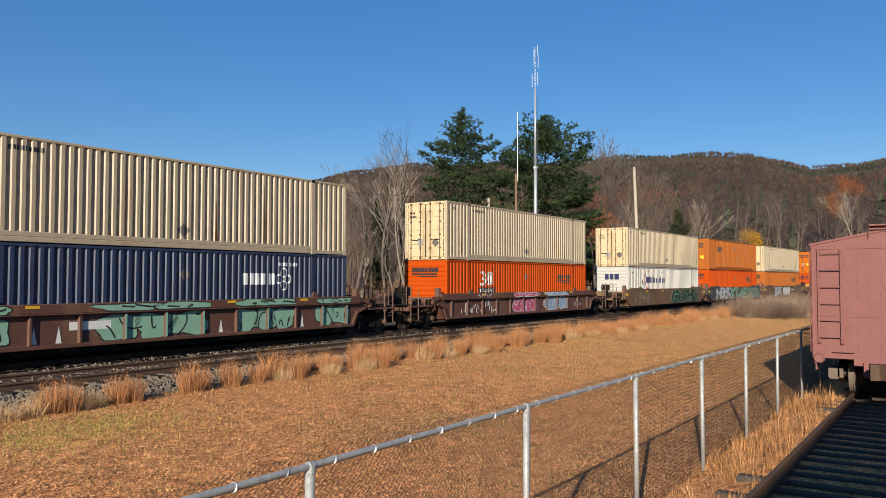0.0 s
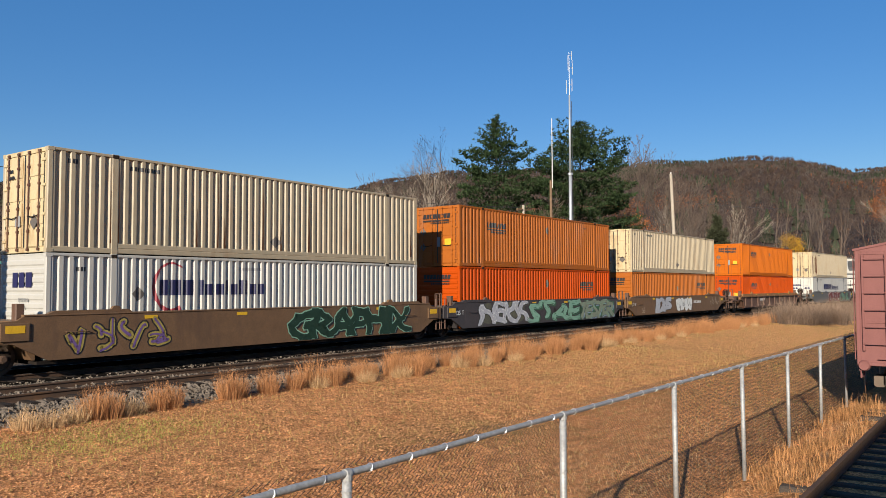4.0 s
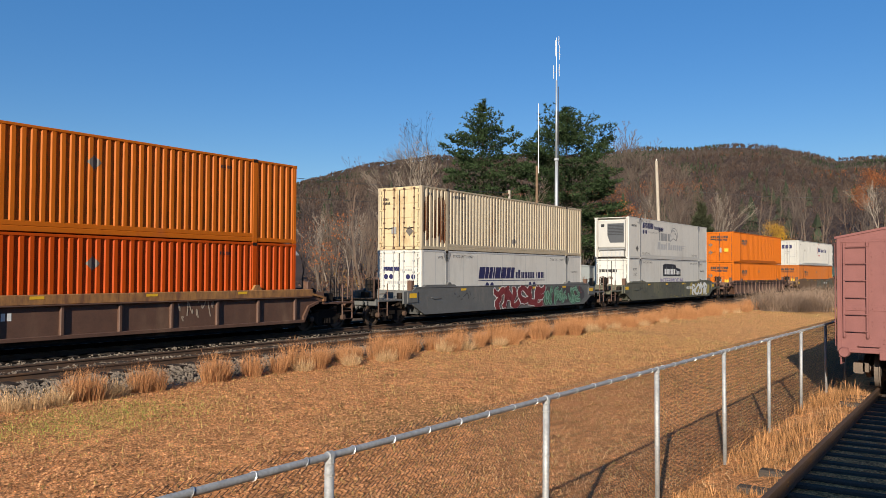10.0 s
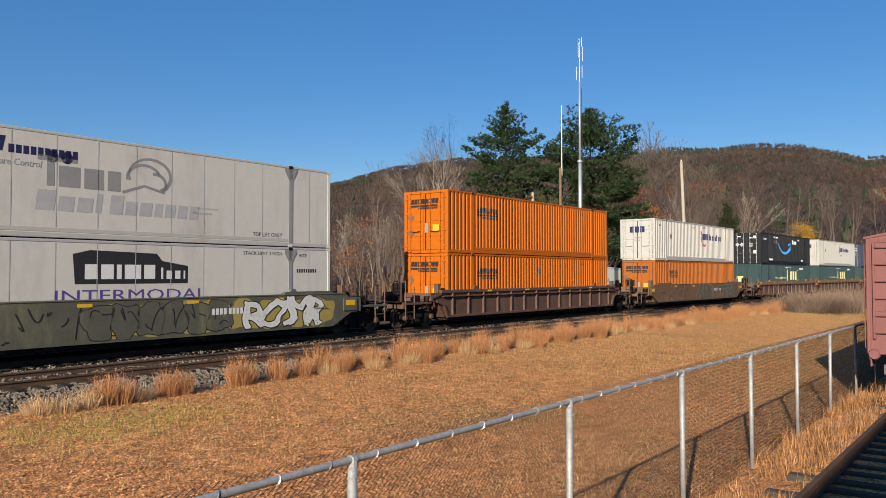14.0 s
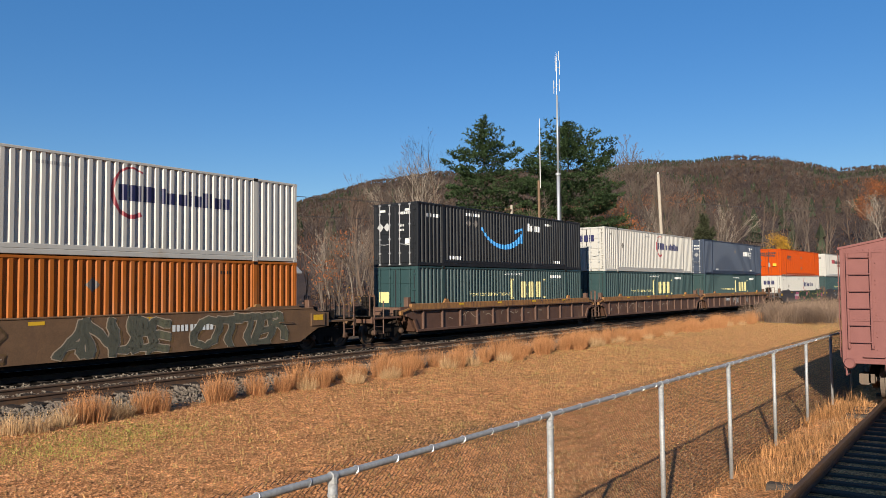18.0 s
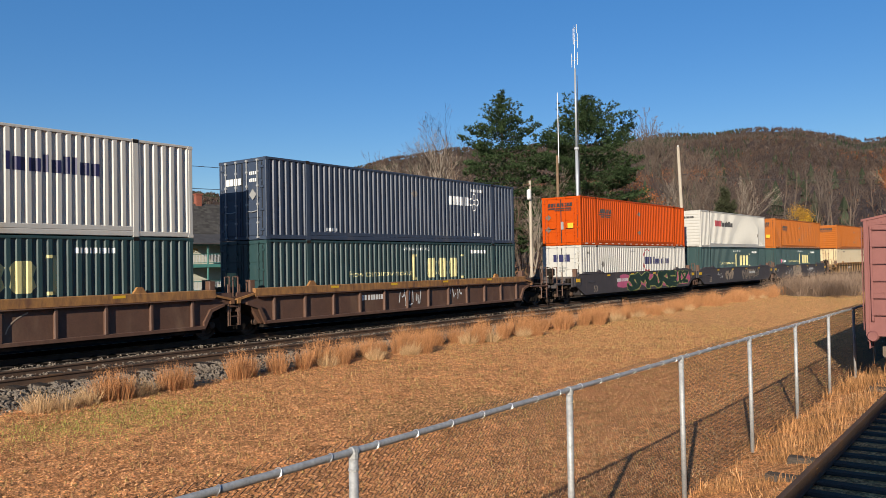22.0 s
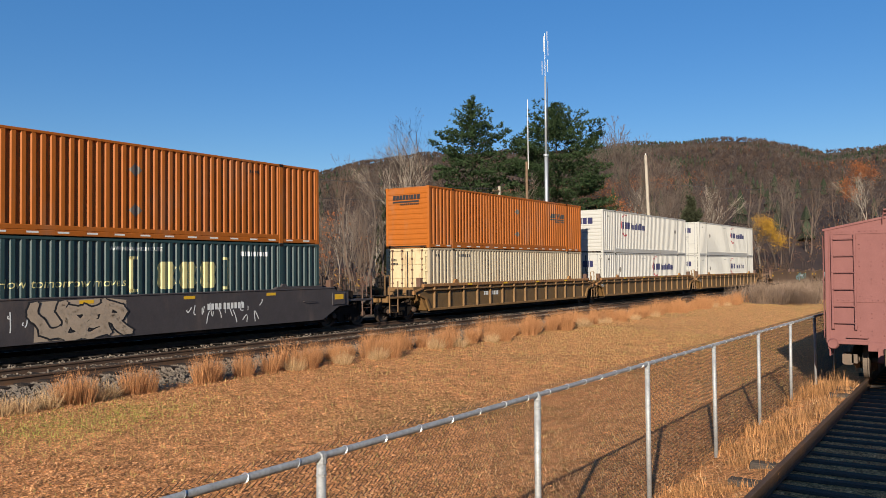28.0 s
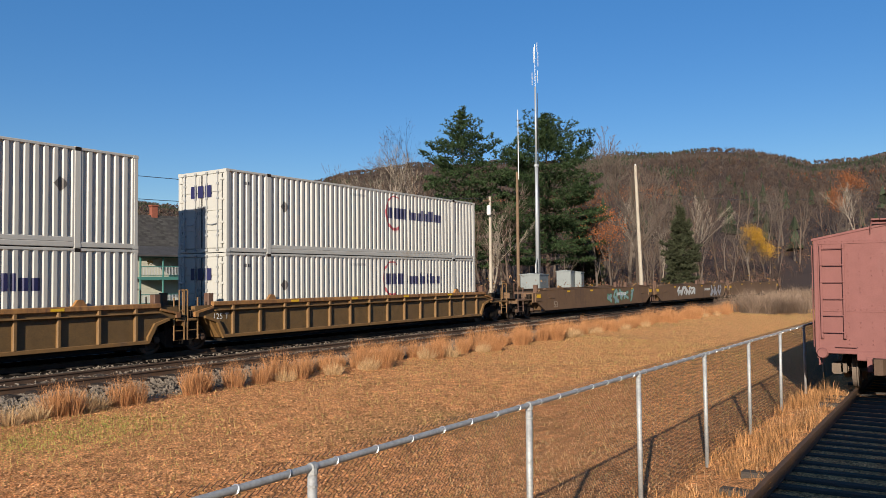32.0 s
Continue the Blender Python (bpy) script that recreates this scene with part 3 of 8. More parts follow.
# unseen long building, added beside the siding behind the camera to shade the track
hall = Mb()
hall.box(-30, 8.6, -8.0, -2.2, -0.6, 3.6)
hall.prism([(-8.6, 3.55), (-1.22, 3.55), (-1.22, 3.80), (-5.2, 5.0), (-8.6, 3.80)], "x", -30.5, 9.2)
solo("wall_shade_caster", hall, mat("brown_board_wall", (0.134, 0.076, 0.050), 0.8), "unseen long low building added beside the siding to shade it", "building", kind="structure")
# bed between the siding rails; its near-black colour includes the shade lying there
solo("siding_shade_bed", Mb().box(-8, 36, SIDE_Y - 0.9, SIDE_Y + 0.72, -0.70, SIDE_RAIL_TOP - 0.215), mat("shade_black_bed", (0.022, 0.020, 0.019), 0.98, spec=0.1, var=0.4, scale=8, bump=0.8), "bed between the siding rails, near black with shade in its colour", "ballast", kind="structure")


# ---- flat shapes for markings ----
def t_rect(x0, x1, z0, z1, slant=0.0):
    a, b, c, d = (x0, z0), (x1, z0), (x1 + slant, z1), (x0 + slant, z1)
    return [(a, b, c), (a, c, d)]


def t_poly(pts):
    cx, cz = sum(p[0] for p in pts) / len(pts), sum(p[1] for p in pts) / len(pts)
    return [((cx, cz), pts[i], pts[(i + 1) % len(pts)]) for i in range(len(pts))]


def t_disc(x, z, r, n=14):
    return t_poly([(x + r * math.cos(2 * math.pi * i / n), z + r * math.sin(2 * math.pi * i / n)) for i in range(n)])


def t_stroke(pts, w0, w1=None):
    """A thick line through pts, its width going from w0 to w1."""
    w1 = w0 if w1 is None else w1
    out, n = [], len(pts)
    left, right = [], []
    for i, p in enumerate(pts):
        a, b = pts[max(i - 1, 0)], pts[min(i + 1, n - 1)]
        dx, dz = b[0] - a[0], b[1] - a[1]
        l = math.hypot(dx, dz) or 1
        w = (w0 + (w1 - w0) * i / max(n - 1, 1)) / 2
        left.append((p[0] - dz / l * w, p[1] + dx / l * w))
        right.append((p[0] + dz / l * w, p[1] - dx / l * w))
    for i in range(n - 1):
        out += [(right[i], right[i + 1], left[i + 1]), (right[i], left[i + 1], left[i])]
    return out


def arc(x, z, rx, rz, a0, a1, n=14):
    return [(x + rx * math.cos(radians(a0 + (a1 - a0) * i / n)), z + rz * math.sin(radians(a0 + (a1 - a0) * i / n))) for i in range(n + 1)]


def t_diamond(x, z, r):
    return t_poly([(x - r, z), (x, z - r), (x + r, z), (x, z + r)])


_glyphs = {}


def t_text(s, x, z, h, slant=0.0, wide=1.0):
    """Readable words in the built-in font: cap height h, starting at x, on the line z."""
    if s not in _glyphs:
        cu = bpy.data.curves.new("writing", "FONT")
        cu.body = s
        cu.resolution_u = 2
        ob = bpy.data.objects.new("writing", cu)
        me = bpy.data.meshes.new_from_object(ob)
        me.calc_loop_triangles()
        _glyphs[s] = [tuple((me.vertices[i].co.x, me.vertices[i].co.y) for i in t.vertices) for t in me.loop_triangles]
        bpy.data.objects.remove(ob)
        bpy.data.meshes.remove(me)
        bpy.data.curves.remove(cu)
    k = h / 0.69
    return [tuple((x + (p[0] * wide + p[1] * slant) * k, z + p[1] * k) for p in t) for t in _glyphs[s]]


def t_blocks(x, z, h, widths, gap=0.12, slant=0.0, low=None):
    """A mark of plain blocks, one after another; widths in parts of h. low: the height of the small ones."""
    out = []
    for i, w in enumerate(widths):
        hh = h * (0.74 if low and i in low else 1.0)
        out += t_rect(x, x + w * h, z, z + hh, slant * hh)
        x += (w + gap) * h
    return out


def clip_x(tri, a, b):
    poly = list(tri)
    for lim, keep_hi in ((a, True), (b, False)):
        res = []
        for i in range(len(poly)):
            p, q = poly[i], poly[(i + 1) % len(poly)]
            pi, qi = (p[0] >= lim) == keep_hi or p[0] == lim, (q[0] >= lim) == keep_hi or q[0] == lim
            if pi:
                res.append(p)
            if pi != qi:
                k = (lim - p[0]) / (q[0] - p[0])
                res.append((lim, p[1] + k * (q[1] - p[1])))
        poly = res
        if len(poly) < 3:
            return []
    return poly


def drape(tris, prof=None, y=0.0, lift=0.004):
    """Lay flat shapes on the near side (facing -y): on the plane y, or following a folded sheet prof of (x, y)."""
    mb = Mb()
    if prof is None:
        for t in tris:
            mb.add([(p[0], y - lift, p[1]) for p in t], [(0, 1, 2)])
        return mb
    xs = [p[0] for p in prof]
    for t in tris:
        lo, hi = min(p[0] for p in t), max(p[0] for p in t)
        k0 = max(int(np.searchsorted(xs, lo)) - 1, 0)
        for k in range(k0, len(prof) - 1):
            if xs[k] >= hi:
                break
            if xs[k + 1] - xs[k] < 1e-6:
                continue
            pl = clip_x(t, xs[k], xs[k + 1])
            if len(pl) >= 3:
                (xa, ya), (xb, yb) = prof[k], prof[k + 1]
                mb.add([(p[0], ya + (yb - ya) * (p[0] - xa) / (xb - xa) - lift, p[1]) for p in pl], [tuple(range(len(pl)))])
    return mb


# ---- containers ----
CL, CW, CH = 16.154, 2.59, 2.896
HALF = CL / 2


def fold(pitch, depth):
    """The outline of a folded side sheet between the corner posts and the posts at 40 feet."""
    pts = []
    for a, b in ((-HALF + 0.14, -6.20), (-6.00, 6.00), (6.20, HALF - 0.14)):
        n = max(1, round((b - a) / pitch))
        w = (b - a) / n
        pts.append((a, 0.0))
        for i in range(n):
            x = a + i * w
            pts += [(x + 0.20 * w, 0.0), (x + 0.33 * w, depth), (x + 0.67 * w, depth), (x + 0.80 * w, 0.0)]
        pts.append((b, 0.0))
    return pts


FOLDS = {"ribbed": [(x, -CW / 2 + 0.012 + d) for x, d in fold(0.272, 0.052)], "smooth": [(-HALF, -CW / 2 + 0.012), (HALF, -CW / 2 + 0.012)]}


def side_sheet(style):
    mb = Mb()
    pf = FOLDS[style]
    n = len(pf)
    vs = []
    for z in (0.10, CH - 0.06):
        vs += [(x, y, z) for x, y in pf]
    fs = [(i, i + 1, n + i + 1, n + i) for i in range(n - 1)]
    mb.add(vs, fs)
    return mb


def decal(name, tris, material, parent, style="ribbed", lift=0.004, label=""):
    return part(name, drape(tris, FOLDS[style], lift=lift), material, parent, label)


def build_container(label, paint, end="doors", style="ribbed", end_paint=None, rails=None, tape=None, marks=None, end_marks=None, post_paint=None):
    """A 53-foot container: its own folded sides, frame, ends and markings. Its origin is the middle of its floor."""
    c = thing("shipping_container", label, "container", group="containers on the train")
    rails = rails or paint
    post = post_paint or paint
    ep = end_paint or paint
    bare_rods = paint in (M_WHITE, M_WHITE_SMOOTH, M_BLACKBLUE, M_SLATE)
    rod_paint = M_GALV if bare_rods else M_CARRUST if paint is M_CREAM else ep

    def sh(tag, m, make):
        return shared((tag, m.name), lambda: make().mesh(tag, m))

    near = sh("side_panel_" + style, paint, lambda: side_sheet(style))
    part("side_panel", near, None, c)
    part("side_panel", near, None, c, at=pose(0, 0, 0, 0, 0, 180))
    part("roof_panel", sh("roof_panel", paint, lambda: Mb().box(-HALF + 0.02, HALF - 0.02, -CW / 2 + 0.05, CW / 2 - 0.05, CH - 0.05, CH - 0.012)), None, c)
    part("floor", sh("floor", M_UNDER, lambda: Mb().box(-HALF + 0.02, HALF - 0.02, -CW / 2 + 0.06, CW / 2 - 0.06, 0.04, 0.11)), None, c)
    for sy in (-1, 1):
        y0, y1 = sorted((sy * CW / 2, sy * (CW / 2 - 0.07)))
        part("top_rail", sh(f"top_rail{sy}", rails, lambda: Mb().bar(-HALF, HALF, y0, y1, CH - 0.085, CH, 0.012)), None, c)
        y0, y1 = sorted((sy * (CW / 2 - 0.004), sy * (CW / 2 - 0.09)))
        part("bottom_rail", sh(f"bottom_rail{sy}", rails, lambda: Mb().bar(-HALF + 0.1, HALF - 0.1, y0, y1, 0.02, 0.17, 0.015).bar(-6.0, 6.0, y0 + 0.002, y1 - 0.002, 0.165, 0.315, 0.02)), None, c)
        for sx in (-1, 1):
            x0, x1 = sorted((sx * HALF, sx * (HALF - 0.15)))
            a0, a1 = sorted((sy * CW / 2, sy * (CW / 2 - 0.13)))
            part("corner_post", sh(f"corner_post{sx}{sy}", post, lambda: Mb().bar(x0, x1, a0, a1, 0.0, CH, 0.02)), None, c)
            x0, x1 = sorted((sx * 6.205, sx * 5.995))
            a0, a1 = sorted((sy * (CW / 2 + 0.003), sy * (CW / 2 - 0.10)))
            wide = style == "smooth"

            def lift_post():
                m = Mb().bar(x0, x1, a0, a1, 0.0, CH + 0.01, 0.02)
                if wide:
                    m.prism([(x0 - 0.18, CH - 0.09), (x1 + 0.18, CH - 0.09), (x1 + 0.18, CH - 0.2), (x1, CH - 0.5), (x0, CH - 0.5), (x0 - 0.18, CH - 0.2)], "y", a0, a1)
                return m
            part("lift_post", sh(f"lift_post{sx}{sy}{style}", M_GREYMARK if wide else post, lift_post), None, c)
            for zz in (0.0, CH - 0.118):
                x0, x1 = sorted((sx * (HALF + 0.004), sx * (HALF - 0.178)))
                a0, a1 = sorted((sy * (CW / 2 + 0.005), sy * (CW / 2 - 0.16)))
                part("corner_casting", sh(f"corner_casting{sx}{sy}{zz > 1}", post, lambda: Mb().bar(x0, x1, a0, a1, zz, zz + 0.118, 0.02)), None, c)
                x0, x1 = sorted((sx * 6.19, sx * 6.01))
                a0, a1 = sorted((sy * (CW / 2 + 0.008), sy * (CW / 2 - 0.14)))
                part("lift_casting", sh(f"lift_casting{sx}{sy}{zz > 1}", M_UNDER if zz > 1 else post, lambda: Mb().bar(x0, x1, a0, a1, zz - 0.006, zz + 0.112 + 0.02, 0.02)), None, c)
    # far end: a plain ribbed bulkhead
    part("end_panel", sh("far_end_panel", paint, ribbed_end), None, c, at=pose(HALF - 0.02, 0, 0, 0, 0, 180))
    # near end
    at = pose(-HALF + 0.02, 0, 0)
    if end == "ribs":
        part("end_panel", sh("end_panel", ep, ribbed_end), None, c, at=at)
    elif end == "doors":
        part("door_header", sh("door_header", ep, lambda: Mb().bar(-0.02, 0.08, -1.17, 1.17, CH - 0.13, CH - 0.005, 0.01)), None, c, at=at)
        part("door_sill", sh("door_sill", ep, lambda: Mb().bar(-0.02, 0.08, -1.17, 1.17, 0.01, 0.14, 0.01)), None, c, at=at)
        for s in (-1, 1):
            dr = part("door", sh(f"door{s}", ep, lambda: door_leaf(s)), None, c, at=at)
            part("door_gasket", sh(f"door_gasket{s}", M_BLACK, lambda: Mb().box(-0.012, 0.02, min(s * 0.004, s * 0.028), max(s * 0.004, s * 0.028), 0.16, CH - 0.15).box(-0.012, 0.02, min(s * 1.075, s * 1.10), max(s * 1.075, s * 1.10), 0.16, CH - 0.15)), None, dr)
            for yy in (0.30, 0.88):
                part("lock_rod", sh(f"lock_rod{s}{yy}", rod_paint, lambda: lock_rod(s * yy)), None, dr)
                part("handle", sh(f"handle{s}{yy}", rod_paint if bare_rods else M_UNDER, lambda: Mb().path([(-0.07, s * yy, 1.02), (-0.075, s * yy - 0.3 * (1 if yy > 0.5 else -1) * s, 0.98)], 0.017)), None, dr)
            for zz in (0.35, 1.05, 1.85, 2.55):
                part("hinge", sh(f"hinge{s}{zz}", ep, lambda: Mb().bar(-0.045, -0.004, min(s * 1.0, s * 1.2), max(s * 1.0, s * 1.2), zz - 0.04, zz + 0.04)), None, dr)
    elif end == "reefer":
        build_reefer_end(c, at)
    if tape:
        tr = []
        for i in range(18):
            x = -HALF + 0.7 + i * (CL - 1.4) / 17
            tr += t_rect(x - 0.17, x + 0.17, 0.085, 0.135)
        part("reflective_tape", drape(tr, None, -CW / 2 + 0.004, 0.003), M_WHITEMARK, c)
    for tris, m, nm in marks or ():
        if nm in ("placard", "panel_seam", "dots"):
            n = {"placard": 4, "panel_seam": 2, "dots": 14}[nm]
            for k in range(0, len(tris), n):
                decal({"dots": "dot"}.get(nm, nm), tris[k:k + n], m, c, style)
        else:
            decal(nm, tris, m, c, style)
    for tris, m, nm in end_marks or ():
        mb = Mb()
        off = 0.048 if end == "doors" else 0.03
        for t in tris:
            mb.add([(-HALF + 0.02 - off, -p[0], p[1]) for p in t], [(0, 1, 2)])
        part(nm, mb, m, c)
    return c


def ribbed_end():
    mb = Mb()
    vs, fs = [], []
    zs = [(0.02, 0.0)]
    n = 11
    for i in range(n):
        z = 0.14 + i * (CH - 0.28) / n
        h = (CH - 0.28) / n
        zs += [(z + 0.12 * h, 0.0), (z + 0.28 * h, -0.022), (z + 0.72 * h, -0.022), (z + 0.88 * h, 0.0)]
    zs.append((CH - 0.02, 0.0))
    for z, d in zs:
        vs += [(0.008 + d, -1.17, z), (0.008 + d, 1.17, z)]
    fs = [(2 * i, 2 * i + 1, 2 * i + 3, 2 * i + 2) for i in range(len(zs) - 1)]
    return mb.add(vs, fs)


def door_leaf(s):
    mb = Mb()
    y0, y1 = sorted((s * 0.012, s * 1.165))
    mb.box(0.0, 0.05, y0, y1, 0.15, CH - 0.14)
    for a, b in ((0.17, 0.70), (0.78, 1.40), (1.48, 2.05), (2.13, CH - 0.18)):
        mb.bar(-0.022, 0.002, y0 + 0.10, y1 - 0.10, a, b, 0.014)
    return mb


def lock_rod(y):
    mb = Mb().tube((-0.055, y, 0.06), (-0.055, y, CH - 0.06), 0.02, n=6)
    for z in (0.09, 0.6, 1.25, 1.9, 2.4, CH - 0.09):
        mb.bar(-0.075, -0.01, y - 0.05, y + 0.05, z - 0.035, z + 0.035)
    return mb


def build_reefer_end(c, at):
    part("end_panel", Mb().box(0.30, 0.36, -1.17, 1.17, 0.02, CH - 0.02), M_WHITE_SMOOTH, c, at=at)
    u = part("cooling_unit", Mb().bar(-0.02, 0.30, -1.0, 1.0, 0.72, 2.66, 0.08), M_WHITE, c, "white refrigeration unit housing", at=at)
    part("grille", Mb().prism([(-0.92, 1.10), (-0.92, 2.45), (0.32, 2.45), (0.32, 1.62), (0.12, 1.10)], "x", -0.026, 0.02), mat("dark_grey_louvre", (0.059, 0.063, 0.067), 0.5), u, "dark grey louvred grille")
    for k in range(7):
        part("slat", Mb().box(-0.032, -0.02, -0.86, 0.26, 1.66 + k * 0.105, 1.70 + k * 0.105), M_BLACK, u)
    part("display", Mb().box(-0.03, -0.015, 0.55, 0.80, 2.22, 2.42), M_BLACK, u)
    part("drip_rail", Mb().bar(-0.03, 0.30, -1.0, 1.0, 0.62, 0.70), M_GALV, c, at=at)
    for y in (-1.1, 1.1):
        part("cage_post", Mb().tube((-0.03, y, 0.03), (-0.03, y, CH - 0.03), 0.045, n=8), M_WHITE, c, at=at)
        part("cage_bar", Mb().tube((-0.03, y, 0.6), (0.30, y * 0.92, 1.6), 0.03, n=6), M_WHITE, c, at=at)
    part("battery_box", Mb().bar(0.0, 0.3, -0.9, 0.9, 0.10, 0.55, 0.04), M_LTGREY, c, at=at)
    for k in range(6):
        part("tank_rib", Mb().bar(-0.03, 0.02, -0.86 + k * 0.31, -0.66 + k * 0.31, 0.14, 0.50), M_WHITE, c, at=at)


# markings shared by several containers
def t_span(s, x0, x1, z, h, slant=0.0):
    """Readable words set to fill the stretch from x0 to x1."""
    w = max(p[0] for t in t_text(s, 0, 0, h) for p in t)
    return t_text(s, x0, z, h, slant, (x1 - x0) / w)


def b_span(x0, x1, z, h, widths, gap=0.14, slant=0.0, low=None):
    """Plain blocks set to fill the stretch from x0 to x1."""
    tot = sum(widths) + gap * (len(widths) - 1)
    k = (x1 - x0) / tot / h
    return t_blocks(x0, z, h, [w * k for w in widths], gap * k, slant, low)


def m_haul(x, m=None):
    """The black haulier's mark on the orange containers: blocks over bars."""
    return (b_span(x, x + 1.72, 1.96, 0.26, [0.62, 0.66, 0.62, 0.66, 0.5, 0.28, 0.66, 0.6, 0.66], 0.14, 0.18) + t_rect(x, x + 1.75, 1.83, 1.905) +
            b_span(x + 0.45, x + 1.70, 1.70, 0.09, [0.6] * 11, 0.2), m or M_BLACK, "company_mark")


def m_diamonds(places, r=0.24):
    tr = []
    for x, z in places:
        tr += t_diamond(x, z, r)
    return (tr, M_PLACARD, "placard")


def m_code(x, z, n, h=0.13, m=None, gap=0.3):
    return (t_blocks(x, z, h, [0.55] * n, gap), m or M_BLACK, "code_mark")


LOW9 = (1, 2, 4, 7, 8)


def m_ring(x, z=1.70, h=0.48):
    """The logistics mark: an open red ring behind dark blue blocks; x is where the blocks begin."""
    return [(t_stroke(arc(x + 0.45, z + 0.26, 0.62, 0.74, 55, 300), 0.05, 0.14), M_REDMARK, "company_mark"),
            (b_span(x, x + 1.25, z, h, [0.55, 0.62, 0.72], 0.12) + b_span(x + 1.5, x + 4.1, z, h, [0.2, 0.6, 0.58, 0.22, 0.5, 0.3, 0.22, 0.5, 0.48], 0.16, low=LOW9), M_DKBLUE, "company_mark")]


def m_bracket(x=0.85, z=1.36, h=0.86):
    """The railway's pale yellow mark between brackets, with its slogan."""
    # three plain round-cornered blocks of the letters' size
    out, q = [], 0.20 * h
    for k in range(3):
        a, b = x + 0.94 * h * k, x + 0.94 * h * k + 0.84 * h
        out += t_poly([(a + q, z), (b - q, z), (b, z + q), (b - 0.1 * h, z + 0.5 * h), (b, z + h - q), (b - q, z + h), (a + q, z + h), (a, z + h - q), (a + 0.06 * h, z + 0.5 * h), (a, z + q)])
    br = []
    for xx, d in ((x - 1.1 * h, 1), (x + 3.35 * h, -1)):
        br += t_rect(min(xx, xx + d * 0.13 * h), max(xx, xx + d * 0.13 * h), z - 0.06 * h, z + 1.18 * h)
        br += t_rect(min(xx, xx + d * 0.34 * h), max(xx, xx + d * 0.34 * h), z + 1.08 * h, z + 1.18 * h) + t_rect(min(xx, xx + d * 0.34 * h), max(xx, xx + d * 0.34 * h), z - 0.08 * h, z + 0.03 * h)
    return [(out, M_YELMARK, "company_mark"), (br, M_YELMARK, "bracket_mark"), (t_span("How tomorrow moves", x - 4.85, x - 1.08, z + 0.13, 0.25, 0.15), M_YELMARK, "slogan"),
            (t_span("WARNING HIGH CUBE", x - 1.6, x + 0.2, 2.55, 0.12), M_WHITEMARK, "warning_text"), m_code(4.25, 2.42, 9, 0.16, M_WHITEMARK)]


def m_star(x, z=1.74, h=0.40, m=None):
    """Letter-high blocks before a knot of four loops."""
    m = m or M_WHITEMARK
    out = b_span(x, x + 1.5, z, h, [0.5, 0.75, 0.65, 0.6], 0.14)
    cx, cz = x + 1.95, z + 0.2
    for k in range(4):
        a = radians(90 * k)
        px, pz = cx + 0.21 * math.cos(a), cz + 0.24 * math.sin(a)
        out += t_stroke(arc(px, pz, 0.15, 0.16, 0, 360, 10), 0.055)
    return (out, m, "company_mark")


def rust_runs(c, seed, x0, x1, share, m, heavy=False):
    """Rust that has run down the folds of a side, from the top rail or from a bruise below it."""
    rng = random.Random(seed)
    pf = FOLDS["ribbed"]
    for (xa, ya), (xb, yb) in zip(pf[:-1], pf[1:]):
        ridge_face = abs(ya - yb) < 1e-6 and ya < -CW / 2 + 0.02 and xb - xa > 0.04
        if not (ridge_face or heavy) or not (x0 <= xa and xb <= x1) or rng.random() > share:
            continue
        w = max(xb - xa, 0.03)
        if heavy:
            z, top = rng.uniform(0.3, 0.9), rng.uniform(2.2, 2.75)
        else:
            z, top = 0.32, rng.uniform(1.0, 2.8)
        pts = [(xa + w * rng.uniform(0.42, 0.58), z + (top - z) * k / 6) for k in range(7)]
        part("rust_run", drape(t_stroke(pts, w * (1.0 if heavy else rng.uniform(0.5, 0.95)), w * 0.6 if heavy else 0.012), pf, lift=0.003), m, c)


# ---- well cars ----
MOVERS, WHEELS = [], []
WHEEL_R = 0.457
SIDE_Y0 = -1.49


def t_graffiti(rng, x0, x1, z0, z1, n, fat=0.24, grow=0.0):
    """n looping letter-like forms of thick strokes, side by side, each a list of its own."""
    out = []
    w = (x1 - x0) / n
    for i in range(n):
        a, b = x0 + i * w, x0 + (i + 1.08) * w
        tr = []
        out.append(tr)
        for _ in range(rng.choice((2, 3, 3))):
            p = (a + rng.random() * (b - a), z0 + rng.random() * (z1 - z0) * 0.5)
            q = (a + rng.random() * (b - a), z0 + (0.3 + 0.7 * rng.random()) * (z1 - z0))
            c = (a + rng.uniform(-0.3, 1.3) * (b - a), z0 + rng.random() * (z1 - z0))
            pts = []
            for k in range(9):
                u = k / 8
                pts.append((min(max((1 - u) ** 2 * p[0] + 2 * u * (1 - u) * c[0] + u * u * q[0], x0), x1), min(max((1 - u) ** 2 * p[1] + 2 * u * (1 - u) * c[1] + u * u * q[1], z0 + fat / 2), z1 - fat / 2)))
            s = fat * rng.uniform(0.7, 1.25)
            tr += t_stroke(pts, s + grow, s * 0.8 + grow)
            tr += t_disc(*pts[0], (s + grow) / 2, 8) + t_disc(*pts[-1], (s * 0.8 + grow) / 2, 8)
    return out


